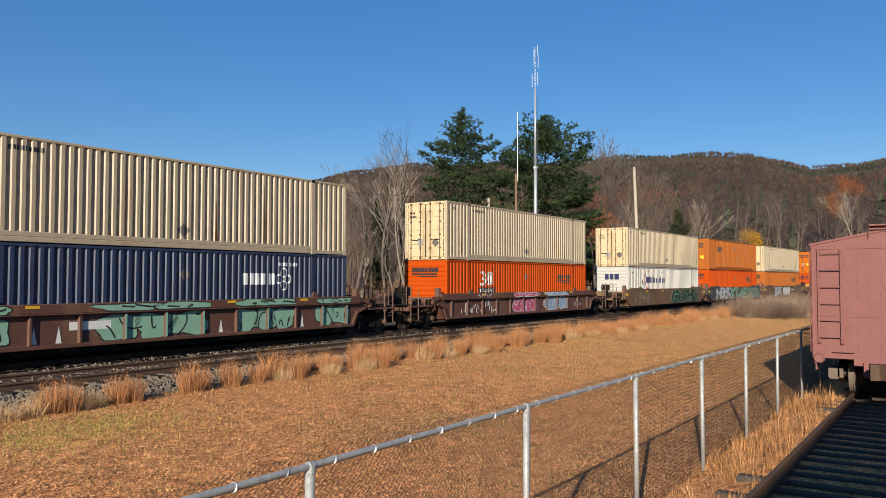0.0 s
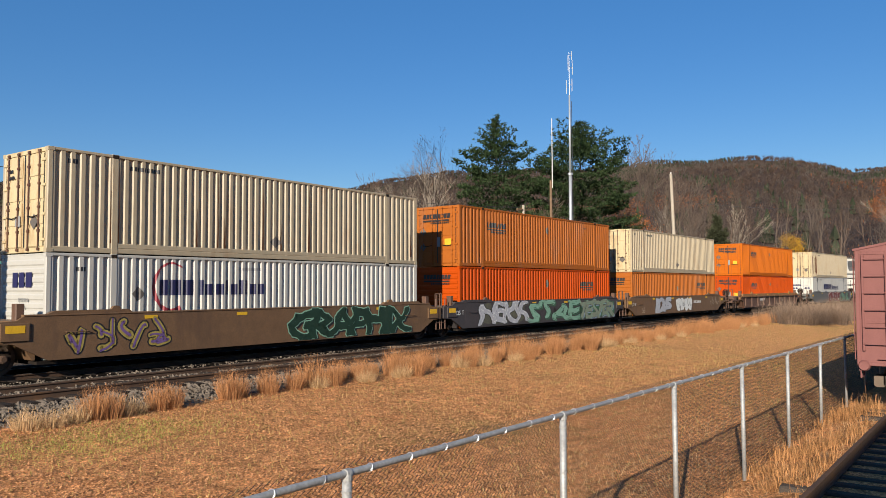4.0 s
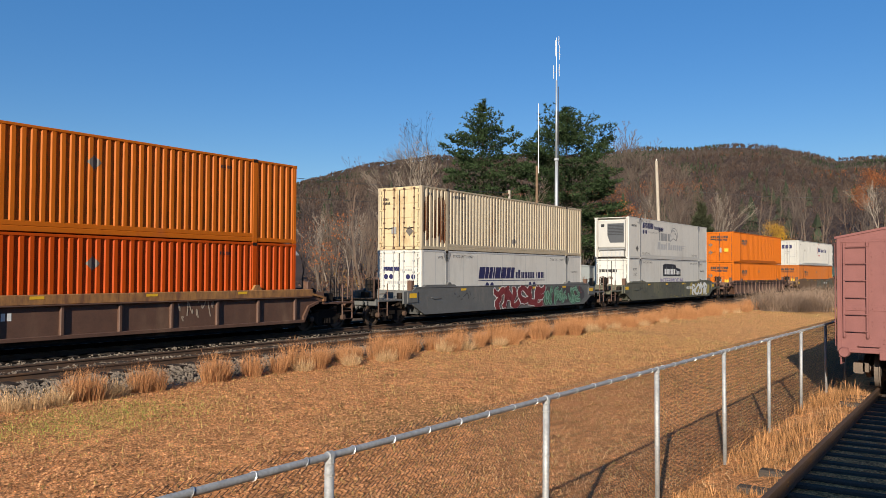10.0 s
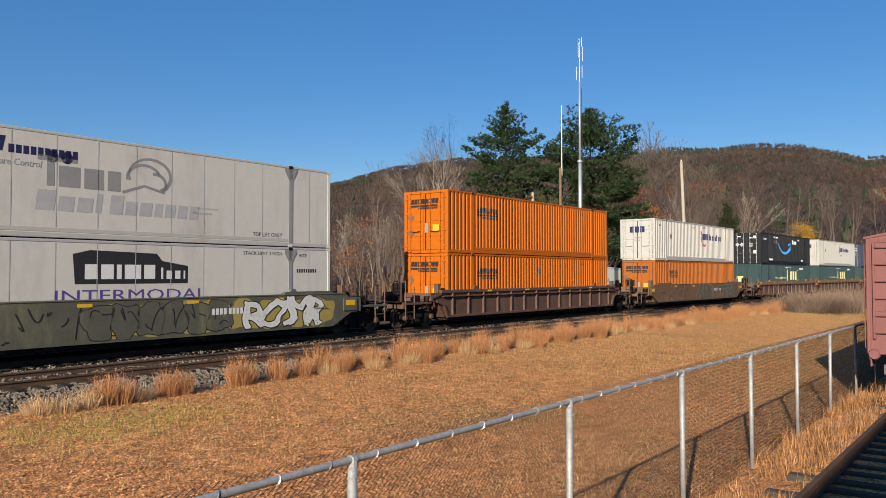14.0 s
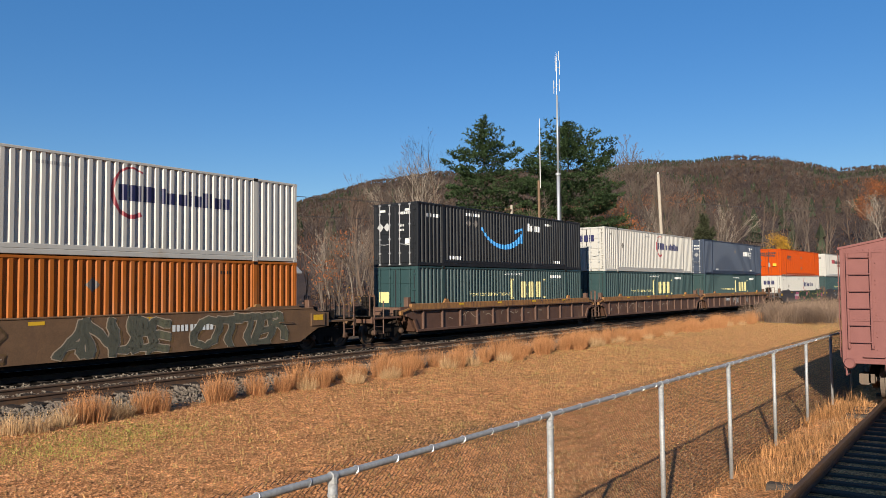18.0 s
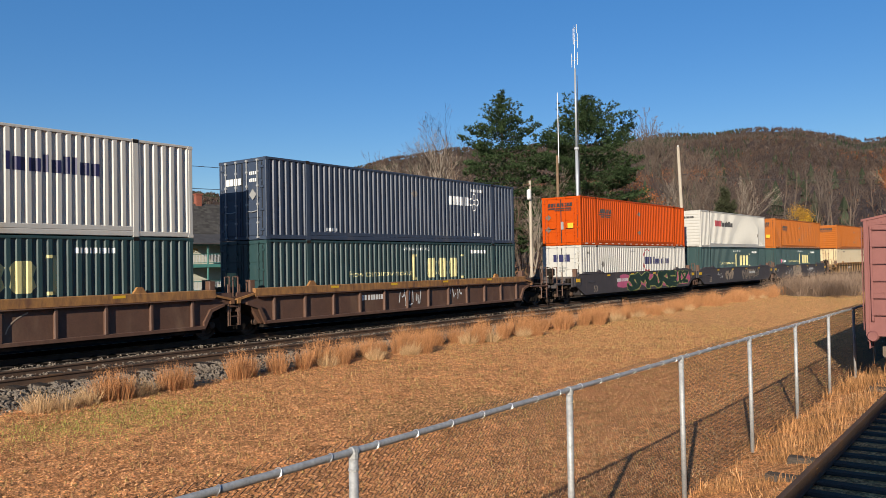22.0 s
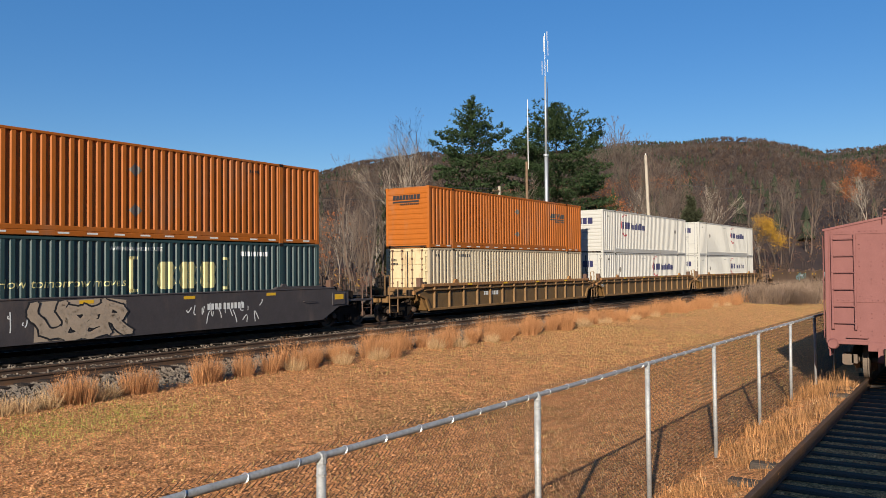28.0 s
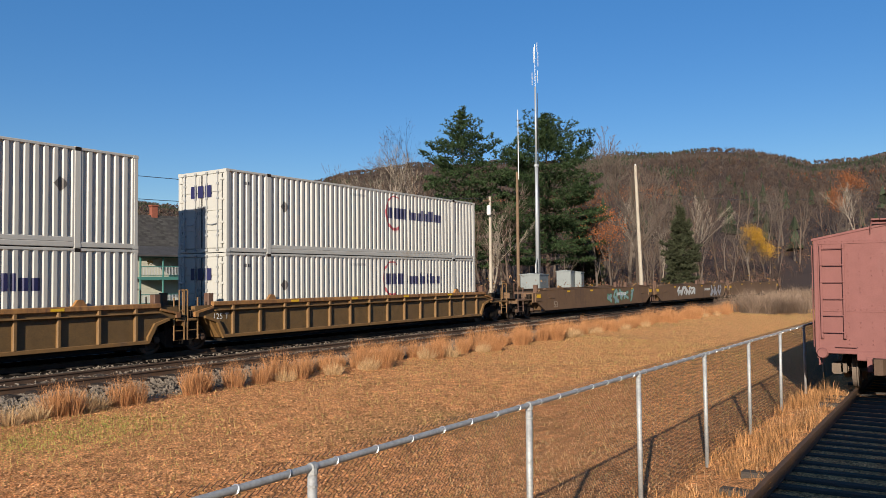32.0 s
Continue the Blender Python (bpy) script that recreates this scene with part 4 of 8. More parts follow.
def t_bubbles(rng, x0, x1, z0, z1, n, grow=0.0):
    tr = []
    w = (x1 - x0) / n
    for i in range(n):
        cx, cz = x0 + (i + 0.5) * w, (z0 + z1) / 2
        k1, k2, k3 = rng.uniform(0, 6), rng.uniform(0, 6), rng.uniform(0.05, 0.2)
        pts = []
        for j in range(22):
            t = 2 * math.pi * j / 22
            s = 1 + k3 * math.sin(3 * t + k1) + 0.09 * math.sin(5 * t + k2)
            ex = math.copysign(abs(math.cos(t)) ** 0.7, math.cos(t))
            ez = math.copysign(abs(math.sin(t)) ** 0.7, math.sin(t))
            pts.append((cx + (w * 0.56 * s + grow) * ex, min(max(cz + ((z1 - z0) * 0.46 * s + grow) * ez, z0 - 0.02), z1 + 0.02)))
        tr.append(t_poly(pts))
    return tr


def tag_lines(rng, x0, x1, z0, z1, n, w=0.035):
    tr = []
    for i in range(n):
        a = x0 + (x1 - x0) * i / n
        d = (x1 - x0) / n
        pts = [(a + d * rng.uniform(-0.1, 1.2), z0 + (z1 - z0) * rng.random()) for _ in range(3)]
        sm = []
        for k in range(8):
            u = k / 7
            sm.append(tuple((1 - u) ** 2 * pts[0][j] + 2 * u * (1 - u) * pts[1][j] + u * u * pts[2][j] for j in (0, 1)))
        tr.append(t_stroke(sm, w))
    return tr


def graffiti(car, seed, kind, x0, x1, z0, z1, n, fill, line=None, inner=None, y=SIDE_Y0, fat=0.24):
    """Spray-painted lettering forms on a car's side: a fill with an outline under it and lines over it."""
    def spray(forms, lift, m):
        for tr in forms:
            part("graffiti_letter", drape(tr, None, y, lift), m, car, "spray-painted graffiti form")

    if kind == "block":
        if line:
            spray(t_graffiti(random.Random(seed), x0, x1, z0, z1, n, fat, 0.09), 0.004, line)
        spray(t_graffiti(random.Random(seed), x0, x1, z0, z1, n, fat), 0.008, fill)
        if inner:
            spray(t_graffiti(random.Random(seed), x0, x1, z0, z1, n, fat * 0.35), 0.012, inner)
    elif kind == "ribs":
        # over the sheet, the chord and the ribs that stand between them
        for za, zb, yy, sd in ((z0, 1.30, -1.413, seed), (1.37, z1, -1.503, seed + 50)):
            y = yy
            k = n if zb < 1.35 else max(2, n - 1)
            spray(t_bubbles(random.Random(sd), x0, x1, za, zb, k, 0.035), 0.003, line)
            spray(t_bubbles(random.Random(sd), x0, x1, za, zb, k), 0.006, fill)
            if inner:
                spray(tag_lines(random.Random(sd + 1), x0 + 0.1, x1 - 0.1, za + 0.04, zb - 0.04, k * 2, 0.05), 0.009, inner)
        for i in range(12):
            xr = -7.9 + 15.8 * i / 11
            if x0 < xr < x1:
                part("rib_paint", drape(t_rect(xr - 0.035, xr + 0.035, 0.52, 1.28), None, -1.495, 0.004), fill, car, "spray paint over a rib")
    elif kind == "bubble":
        if line:
            spray(t_bubbles(random.Random(seed), x0, x1, z0, z1, n, 0.03), 0.004, line)
        spray(t_bubbles(random.Random(seed), x0, x1, z0, z1, n), 0.008, fill)
        if inner:
            spray(tag_lines(random.Random(seed + 1), x0 + 0.1, x1 - 0.1, z0 + 0.1, z1 - 0.1, n * 2), 0.012, inner)
    elif kind == "wash":
        spray(t_bubbles(random.Random(seed), x0, x1, z0, z1, n), 0.002, fill)
    else:
        spray(tag_lines(random.Random(seed), x0, x1, z0, z1, n, fat), 0.006, fill)


_outlines = {}


def outline(ch):
    """The border edges of a letter of the built-in font, with its width."""
    if ch not in _outlines:
        tris = t_text(ch, 0, 0, 1.0)
        seen = {}
        for t in tris:
            for i in range(3):
                p, q = t[i], t[(i + 1) % 3]
                a, b = (round(p[0], 4), round(p[1], 4)), (round(q[0], 4), round(q[1], 4))
                seen.setdefault((min(a, b), max(a, b)), []).append((p, q))
        edges = []
        for v in seen.values():
            if len(v) == 1:
                p, q = v[0]
                m = max(1, int(math.hypot(q[0] - p[0], q[1] - p[1]) / 0.12))
                cut = [(p[0] + (q[0] - p[0]) * i / m, p[1] + (q[1] - p[1]) * i / m) for i in range(m + 1)]
                edges += list(zip(cut[:-1], cut[1:]))
        for _ in range(3):
            fine = []
            for t in tris:
                if max(math.dist(t[0], t[1]), math.dist(t[1], t[2]), math.dist(t[2], t[0])) < 0.22:
                    fine.append(t)
                    continue
                a, b, c = [((t[i][0] + t[(i + 1) % 3][0]) / 2, (t[i][1] + t[(i + 1) % 3][1]) / 2) for i in range(3)]
                fine += [(t[0], a, c), (a, t[1], b), (c, b, t[2]), (a, b, c)]
            tris = fine
        xs = [p[0] for t in tris for p in t]
        zs = [p[1] for t in tris for p in t]
        _outlines[ch] = (tris, edges, min(xs), max(xs), min(zs), max(zs))
    return _outlines[ch]


def graffiti_word(car, word, seed, x0, x1, z0, z1, fill, line, fat=0.10, rim=0.045, shade=None, shine=None, y=SIDE_Y0):
    """A spray-painted word: fat, leaning letters that crowd one another, with a rim, a cast edge and highlights."""
    rng = random.Random(seed)
    wid = [outline(c)[3] - outline(c)[2] + 0.25 for c in word]
    tot, x = sum(wid), x0
    for n, (ch, w) in enumerate(zip(word, wid)):
        tris, edges, a0, a1, b0, b1 = outline(ch)
        xa, xb = x - 0.13, x + (x1 - x0) * w / tot + 0.13
        x += (x1 - x0) * w / tot
        za, zb = z0 + rng.uniform(-0.04, 0.06) * (z1 - z0) + fat, z1 - rng.uniform(-0.04, 0.10) * (z1 - z0) - fat
        lean, bow = rng.uniform(-0.15, 0.30), rng.choice((-1, 1)) * rng.uniform(0.05, 0.13)

        def put(p):
            u, v = (p[0] - a0) / (a1 - a0), (p[1] - b0) / (b1 - b0)
            px, pz = xa + fat + (xb - xa - 2 * fat) * u + lean * (v - 0.5) * (zb - za) + bow * math.sin(v * 6.0) * (xb - xa), za + (zb - za) * v + bow * math.sin(u * 3.1) * 0.9
            return (px + 0.11 * noise.noise((px * 2.6, pz * 2.6, seed)), pz + 0.11 * noise.noise((px * 2.6, pz * 2.6, seed + 9.5)))

        body = [tuple(put(p) for p in t) for t in tris]
        rims = [(put(p), put(q)) for p, q in edges]

        def stroke_all(width, dx=0.0, dz=0.0):
            tr = []
            for p, q in rims:
                d = Vector((q[0] - p[0], q[1] - p[1]))
                if d.length > 1e-5:
                    d = d.normalized() * width * 0.35
                    tr += t_stroke([(p[0] - d.x + dx, p[1] - d.y + dz), (q[0] + d.x + dx, q[1] + d.y + dz)], width)
            return tr

        def lay(tr, lift, m, label):
            mb = Mb()
            for i, t in enumerate(tr):
                mb.add([(p[0], y - lift - 0.0003 * (i % 5), min(max(p[1], z0 - 0.04), z1 + 0.04)) for p in t], [(0, 1, 2)])
            part("graffiti_letter", mb, m, car, label)

        k = 0.004 * (n % 2)
        if shade:
            lay(stroke_all(2 * fat + rim, 0.10, -0.07), 0.003 + k, shade, "cast edge of a graffiti letter")
        lay(stroke_all(2 * fat + 2 * rim), 0.010 + k, line, "rim of a graffiti letter")
        lay(body + stroke_all(2 * fat), 0.018 + k, fill, "spray-painted graffiti letter")
        if shine:
            lay([t for p, q in rims[::3] for t in t_stroke([p, q], 0.035)], 0.026 + k, shine, "highlight of a graffiti letter")


def build_truck(car, x):
    """A three-piece freight truck with two turning wheelsets."""
    tk = part("truck", shared("bolster", lambda: Mb().bar(-0.22, 0.22, -1.0, 1.0, 0.42, 0.66, 0.05).bar(-0.13, 0.13, -0.3, 0.3, 0.66, 0.92, 0.03).mesh("truck", M_UNDER)), None, car, "grimy steel freight truck", at=pose(x, 0, 0))

    def frame_mesh():
        mb = Mb()
        for y in (-0.065,):
            mb.prism([(-1.12, 0.56), (-1.12, 0.42), (-0.98, 0.40), (-0.72, 0.44), (-0.46, 0.20), (0.46, 0.20), (0.72, 0.44), (0.98, 0.40), (1.12, 0.42), (1.12, 0.56), (0.72, 0.66), (0.36, 0.78), (-0.36, 0.78), (-0.72, 0.66)], "y", y, y + 0.13)
        return mb.mesh("side_frame", M_UNDER)

    for y in (-1.0, 1.0):
        part("side_frame", shared("side_frame", frame_mesh), None, tk, at=pose(0, y, 0))

    def spring_mesh():
        prof = []
        for k in range(6):
            prof += [(0.27 + k * 0.038, 0.048), (0.285 + k * 0.038, 0.068)]
        return Mb().lathe(prof, "z", 8).mesh("spring", M_UNDER)

    def cap_mesh():
        return Mb().lathe([(-0.14, 0.07), (-0.12, 0.11), (0.0, 0.11)], "y", 10).mesh("bearing_cap", M_RAIL)

    for y, turn in ((-1.09, 0), (1.09, 180)):
        for xs in (-0.14, 0.0, 0.14):
            part("spring", shared("spring", spring_mesh), None, tk, at=pose(xs, y, 0))
        for xs in (-0.89, 0.89):
            part("bearing_cap", shared("bearing_cap", cap_mesh), None, tk, at=pose(xs, y * 0.98, WHEEL_R, 0, 0, turn))

    def wheel_mesh():
        mb = Mb()
        mb.lathe([(-1.0, 0.075), (1.0, 0.075)], "y", 10)
        for s in (-1, 1):
            pr = [(0.675, 0.12), (0.68, 0.488), (0.705, 0.488), (0.715, WHEEL_R + 0.004), (0.81, WHEEL_R), (0.815, 0.36), (0.765, 0.34), (0.755, 0.16), (0.83, 0.14), (0.83, 0.09)]
            mb.lathe([(s * a, r) for a, r in pr], "y", 24)
        for k in range(5):
            a = 2 * math.pi * k / 5
            for s in (-1, 1):
                mb.box(0.24 * math.cos(a) - 0.03, 0.24 * math.cos(a) + 0.03, min(s * 0.76, s * 0.785), max(s * 0.76, s * 0.785), 0.24 * math.sin(a) - 0.03, 0.24 * math.sin(a) + 0.03)
        return mb.mesh("wheelset", M_WHEEL)

    for xs in (-0.89, 0.89):
        w = part("wheelset", shared("wheelset", wheel_mesh), None, tk, "worn steel wheelset", at=pose(xs, 0, WHEEL_R))
        WHEELS.append((w, xs))


def build_well_car(label, kind, paint, chord, ribs=10, left_end="coupler", right_end="coupler", trim=None):
    car = thing("well_car", label, "railcar", group="well cars of the train")
    trim = trim or paint
    k = (kind, paint.name, chord.name, ribs)

    def sh(tag, m, make):
        return shared((tag, m.name, k), lambda: make().mesh(tag, m))

    for s in (-1, 1):
        at = pose(0, 0, 0) if s < 0 else pose(0, 0, 0, 0, 0, 180)
        if kind == "ribbed":
            sd = part("side_sheet", sh("side_sheet", M_CARSHADE if paint is M_CAROCHRE else paint, lambda: Mb().prism([(-8.3, 0.42), (8.3, 0.42), (8.5, 0.95), (9.1, 1.12), (9.45, 1.14), (9.45, 1.50), (-9.45, 1.50), (-9.45, 1.14), (-9.1, 1.12), (-8.5, 0.95)], "y", -1.41, -1.37)), None, car, at=at)
            part("top_chord", sh("top_chord", chord, lambda: Mb().bar(-8.75, 8.75, -1.50, -1.315, 1.47 if ribs == 14 else 1.34, 1.62, 0.02)), None, sd)
            part("chord_lip", sh("chord_lip", paint, lambda: Mb().bar(-8.7, 8.7, -1.545, -1.40, 1.31, 1.345, 0.008)), None, sd)
            part("bottom_chord", sh("bottom_chord", paint, lambda: Mb().bar(-8.35, 8.35, -1.495, -1.40, 0.38, 0.50, 0.015)), None, sd)
            rib = sh("rib", chord if chord.name.startswith("ochre") else paint, lambda: Mb().prism([(-0.06, -1.40), (0.06, -1.40), (0.055, -1.47), (0.035, -1.495), (-0.035, -1.495), (-0.055, -1.47)], "z", 0.50, 1.47))
            for i in range(ribs):
                part("rib", rib, None, sd, at=pose(-7.9 + 15.8 * i / (ribs - 1), 0, 0))
            for e in (-1, 1):
                part("arch_gusset", sh(f"arch_gusset{e}", paint, lambda: Mb().prism([(e * 8.3, 0.42), (e * 8.36, 0.42), (e * 8.62, 0.92), (e * 9.1, 1.08), (e * 9.1, 1.16), (e * 8.55, 1.0), (e * 8.3, 0.6)], "y", -1.50, -1.41)), None, sd)
                part("chord_end", sh(f"chord_end{e}", chord, lambda: Mb().prism([(e * 8.75, 1.47), (e * 9.5, 1.30), (e * 9.5, 1.14), (e * 9.36, 1.14), (e * 9.36, 1.26), (e * 8.75, 1.40)], "y", -1.49, -1.36)), None, sd)
        else:
            sd = part("side_sheet", sh("side_sheet", paint, lambda: Mb().prism([(-8.05, 0.38), (8.05, 0.38), (9.0, 0.86), (9.55, 0.90), (9.55, 1.42), (8.9, 1.46), (8.7, 1.58), (-8.7, 1.58), (-8.9, 1.46), (-9.55, 1.42), (-9.55, 0.90), (-9.0, 0.86)], "y", -1.49, -1.40)), None, car, at=at)
            part("top_chord", sh("top_chord", trim, lambda: Mb().bar(-8.72, 8.72, -1.51, -1.315, 1.56, 1.615, 0.015)), None, sd)
            for e in (-1, 1):
                part("raised_chord", sh(f"raised_chord{e}", trim, lambda: Mb().prism([(e * 5.6, 1.615), (e * 5.75, 1.70), (e * 7.9, 1.70), (e * 8.1, 1.615)], "y", -1.50, -1.33)), None, sd)
                part("plate_board", sh(f"plate_board{e}", paint, lambda: Mb().bar(e * 8.95 - 0.36, e * 8.95 + 0.36, -1.53, -1.49, 0.93, 1.40, 0.01)), None, sd)
                part("reflector", sh(f"reflector{e}", M_YELLOW, lambda: Mb().box(e * 8.95 - 0.25, e * 8.95 + 0.25, -1.536, -1.53, 1.14, 1.34)), None, sd)
                part("grab_iron", sh(f"grab_iron{e}", trim, lambda: Mb().path([(e * 7.6, -1.49, 1.12), (e * 7.6, -1.56, 1.12), (e * 7.0, -1.56, 1.12), (e * 7.0, -1.49, 1.12)], 0.014)), None, sd)
        for e in (-1, 1):
            part("container_guide", sh(f"container_guide{e}", chord, lambda: Mb().prism([(e * 6.1 - 0.22, 1.61), (e * 6.1 + 0.22, 1.61), (e * 6.1 + 0.08, 1.80), (e * 6.1 - 0.08, 1.80)], "y", -1.46, -1.36)), None, sd)
        ym = []
        for x in (-5.0, -1.6, 1.9, 5.4):
            ym += t_rect(x - 0.22, x + 0.22, 1.40, 1.50) if kind != "ribbed" else t_rect(x - 0.2, x + 0.2, 1.50, 1.58)
        part("reflector", shared(("yellow_bars", kind, paint.name), lambda: drape(ym, None, -1.50 if kind == "ribbed" else SIDE_Y0, 0.006).mesh("reflector", M_YELLOW)), None, sd)
    part("well_floor", sh("well_floor", M_UNDER, lambda: Mb().box(-8.3, 8.3, -1.36, 1.36, 0.27, 0.36)), None, car)
    for e, end in ((-1, left_end), (1, right_end)):
        out = 11.15 if end == "coupler" else 9.75
        part("bulkhead", sh(f"bulkhead{e}", paint, lambda: Mb().prism([(e * 8.35, 0.4), (e * 8.42, 0.4), (e * 8.9, 1.1), (e * 8.9, 1.45), (e * 8.35, 1.45)], "y", -1.36, 1.36)), None, car)
        pl = part("platform", sh(f"platform{e}{end}", paint if kind != "ribbed" else M_UNDER, lambda: Mb().box(min(e * 8.9, e * out), max(e * 8.9, e * out), -0.85, 0.85, 1.0, 1.10).bar(min(e * 8.8, e * out), max(e * 8.8, e * out), -0.42, 0.42, 0.72, 1.0, 0.04)), None, car)
        part("end_sill", sh(f"end_sill{e}{end}", paint, lambda: Mb().bar(e * out - 0.09, e * out + 0.09, -1.38, 1.38, 0.86, 1.14, 0.02)), None, pl)
        for y in (-1.30, 1.30):
            part("side_step", sh(f"side_step{e}{end}", paint, lambda: Mb().bar(min(e * 9.4, e * out), max(e * 9.4, e * out), -0.12, 0.12, 1.02, 1.10, 0.01)), None, pl, at=pose(0, y, 0))

        def rail_mesh(y):
            xa, xb = (e * (out - 0.05), e * (out - 0.62)) if end == "coupler" else (e * (out - 0.02), e * (out - 0.42))
            return Mb().path([(xa, y, 2.02), (xa, y, 0.42), (xb, y, 0.42), (xb, y, 1.78)], 0.028, 6).path([(xa, y, 1.35), (xb, y, 1.35)], 0.018, 5).path([(xa, y, 0.72), (xb, y, 0.72)], 0.018, 5).path([(xa, y, 2.02), (xa, y * 0.82, 2.02), (xa, y * 0.82, 1.1)], 0.025, 6)
        for y in (-1.38, 1.38):
            part("handrail", sh(f"handrail{e}{end}{y}", M_CARBROWN if paint is not M_CAROCHRE else M_CAROCHRE, lambda: rail_mesh(y)), None, pl)
        part("cross_walk", sh(f"cross_walk{e}{end}", M_UNDER, lambda: Mb().box(e * out - 0.35, e * out + 0.02, -1.35, 1.35, 1.14, 1.17)), None, pl)
        for y in (-1.22, 1.22):
            part("guide_post", sh(f"guide_post{e}", M_CARBROWN, lambda: Mb().bar(e * 8.75 - 0.12, e * 8.75 + 0.12, -0.12, 0.12, 1.1, 1.9, 0.03)), None, car, at=pose(0, y, 0))
        if end == "coupler":
            part("coupler", sh(f"coupler{e}", M_RAIL, lambda: Mb().bar(min(e * 11.0, e * 11.55), max(e * 11.0, e * 11.55), -0.11, 0.11, 0.72, 0.98, 0.03).prism([(e * 11.5, -0.22), (e * 11.5, 0.2), (e * 11.74, 0.22), (e * 11.70, 0.05), (e * 11.60, 0.0), (e * 11.70, -0.1)], "z", 0.70, 1.0)), None, car)
            part("air_hose", sh(f"air_hose{e}", M_BLACK, lambda: Mb().path([(e * 11.2, -0.35, 0.82), (e * 11.45, -0.36, 0.55), (e * 11.6, -0.28, 0.38), (e * 11.72, -0.1, 0.40)], 0.03)), None, car)
        if end == "coupler" and e < 0:
            st = part("brake_stand", sh("brake_stand", M_UNDER, lambda: Mb().bar(-10.62, -10.44, -0.75, -0.55, 1.1, 1.75, 0.02).bar(-10.72, -10.40, -0.85, -0.42, 1.55, 1.95, 0.04)), None, pl)
            part("brake_wheel", sh("brake_wheel", M_UNDER, lambda: Mb().path([(-10.80, -0.64 + 0.28 * math.cos(a * math.pi / 7), 1.75 + 0.28 * math.sin(a * math.pi / 7)) for a in range(15)], 0.022).path([(-10.80, -0.92, 1.75), (-10.80, -0.36, 1.75)], 0.016).path([(-10.80, -0.64, 1.47), (-10.80, -0.64, 2.03)], 0.016)), None, st)
        if end == "coupler" and e > 0:
            part("air_tank", sh("air_tank", M_UNDER, lambda: Mb().lathe([(-0.75, 0.10), (-0.70, 0.22), (0.30, 0.22), (0.35, 0.10)], "y", 14, (9.55, 0, 1.42))), None, car, "air reservoir")
            part("valve_box", sh("valve_box", M_UNDER, lambda: Mb().bar(10.0, 10.5, -0.9, -0.3, 1.10, 1.42, 0.04).path([(10.2, -0.8, 1.4), (9.9, -1.1, 1.2), (9.5, -1.2, 1.2)], 0.025)), None, car)
        # brake rigging and pipes between the cars
        for y in (-1.05, 1.05):
            part("brake_rigging", sh(f"brake_rigging{e}{end}{y}", M_UNDER, lambda: Mb().path([(e * 8.9, y, 0.62), (e * (out - 0.3), y * 0.8, 0.66)], 0.03).path([(e * 9.1, y * 0.9, 1.22), (e * 9.3, y, 0.78), (e * (out - 0.4), y, 0.80)], 0.022).bar(e * 9.2 - 0.16, e * 9.2 + 0.16, y - 0.12, y + 0.12, 1.10, 1.36, 0.03).bar(e * (out - 0.45) - 0.10, e * (out - 0.45) + 0.10, y - 0.05, y + 0.05, 0.60, 1.02, 0.02)), None, pl)
    if left_end == "coupler":
        build_truck(car, -9.95)
    build_truck(car, 9.95 if right_end == "coupler" else 9.73)
    return car


# ---- the train ----
def sch(label, paint, end="doors", tape=False, mark_x=-5.75, dots=((0.1, 2.1),), end_paint=None):
    em = [(b_span(-0.85, 0.75, 2.30, 0.22, [0.62, 0.66, 0.62, 0.66, 0.5, 0.28, 0.66, 0.6, 0.66], 0.12, 0.15) + t_rect(-0.85, 0.72, 2.16, 2.24) + b_span(-0.4, 0.7, 2.05, 0.07, [0.6] * 10, 0.2), M_BLACK, "company_mark"),
          (t_diamond(-0.85, 1.68, 0.2) + t_diamond(-0.85, 0.95, 0.2), M_PLACARD, "placard"), (t_rect(0.0, 0.18, 0.95, 1.4), M_GREYMARK, "data_plate"), (t_rect(0.45, 0.82, 1.02, 1.32), M_YELLOW, "sticker")]
    if end == "ribs":
        em = em[:1]
    return build_container(label, paint, end=end, tape=tape, marks=[m_haul(mark_x), m_diamonds(dots, 0.22), m_code(4.6, 2.45, 6, 0.10)], end_marks=em, end_paint=end_paint)


def cream(label, end_paint=M_CREAM_END, dots=((0.05, 0.62),), end="doors"):
    return build_container(label, M_CREAM, end=end, end_paint=end_paint, rails=M_CREAM, marks=[m_diamonds(dots, 0.24), m_code(-5.6, 2.5, 9, 0.13), m_code(-7.5, 2.5, 3, 0.13)],
                           end_marks=[m_code(-0.95, 2.3, 4, 0.10), m_code(-0.95, 2.12, 5, 0.10), (t_rect(-0.45, -0.15, 0.75, 1.05), M_GREYMARK, "data_plate"), (t_diamond(0.62, 0.85, 0.22), M_PLACARD, "placard")])


def stg(label, text_x=0.86, end="doors", dots=((-5.3, 1.75),), ring_z=1.70):
    return build_container(label, M_WHITE, end=end, rails=M_WHITE, marks=m_ring(text_x, ring_z) + [m_diamonds(dots, 0.22), m_code(-1.6, 2.5, 12, 0.10, M_GREYMARK), m_code(-7.2, 2.4, 3, 0.12)],
                           end_marks=[(b_span(-0.55, 0.55, 1.95, 0.42, [0.62, 0.62, 0.72], 0.16), M_DKBLUE, "company_mark"), m_code(-0.2, 1.55, 7, 0.10, M_GREYMARK), m_code(-0.2, 1.35, 5, 0.10, M_GREYMARK)])


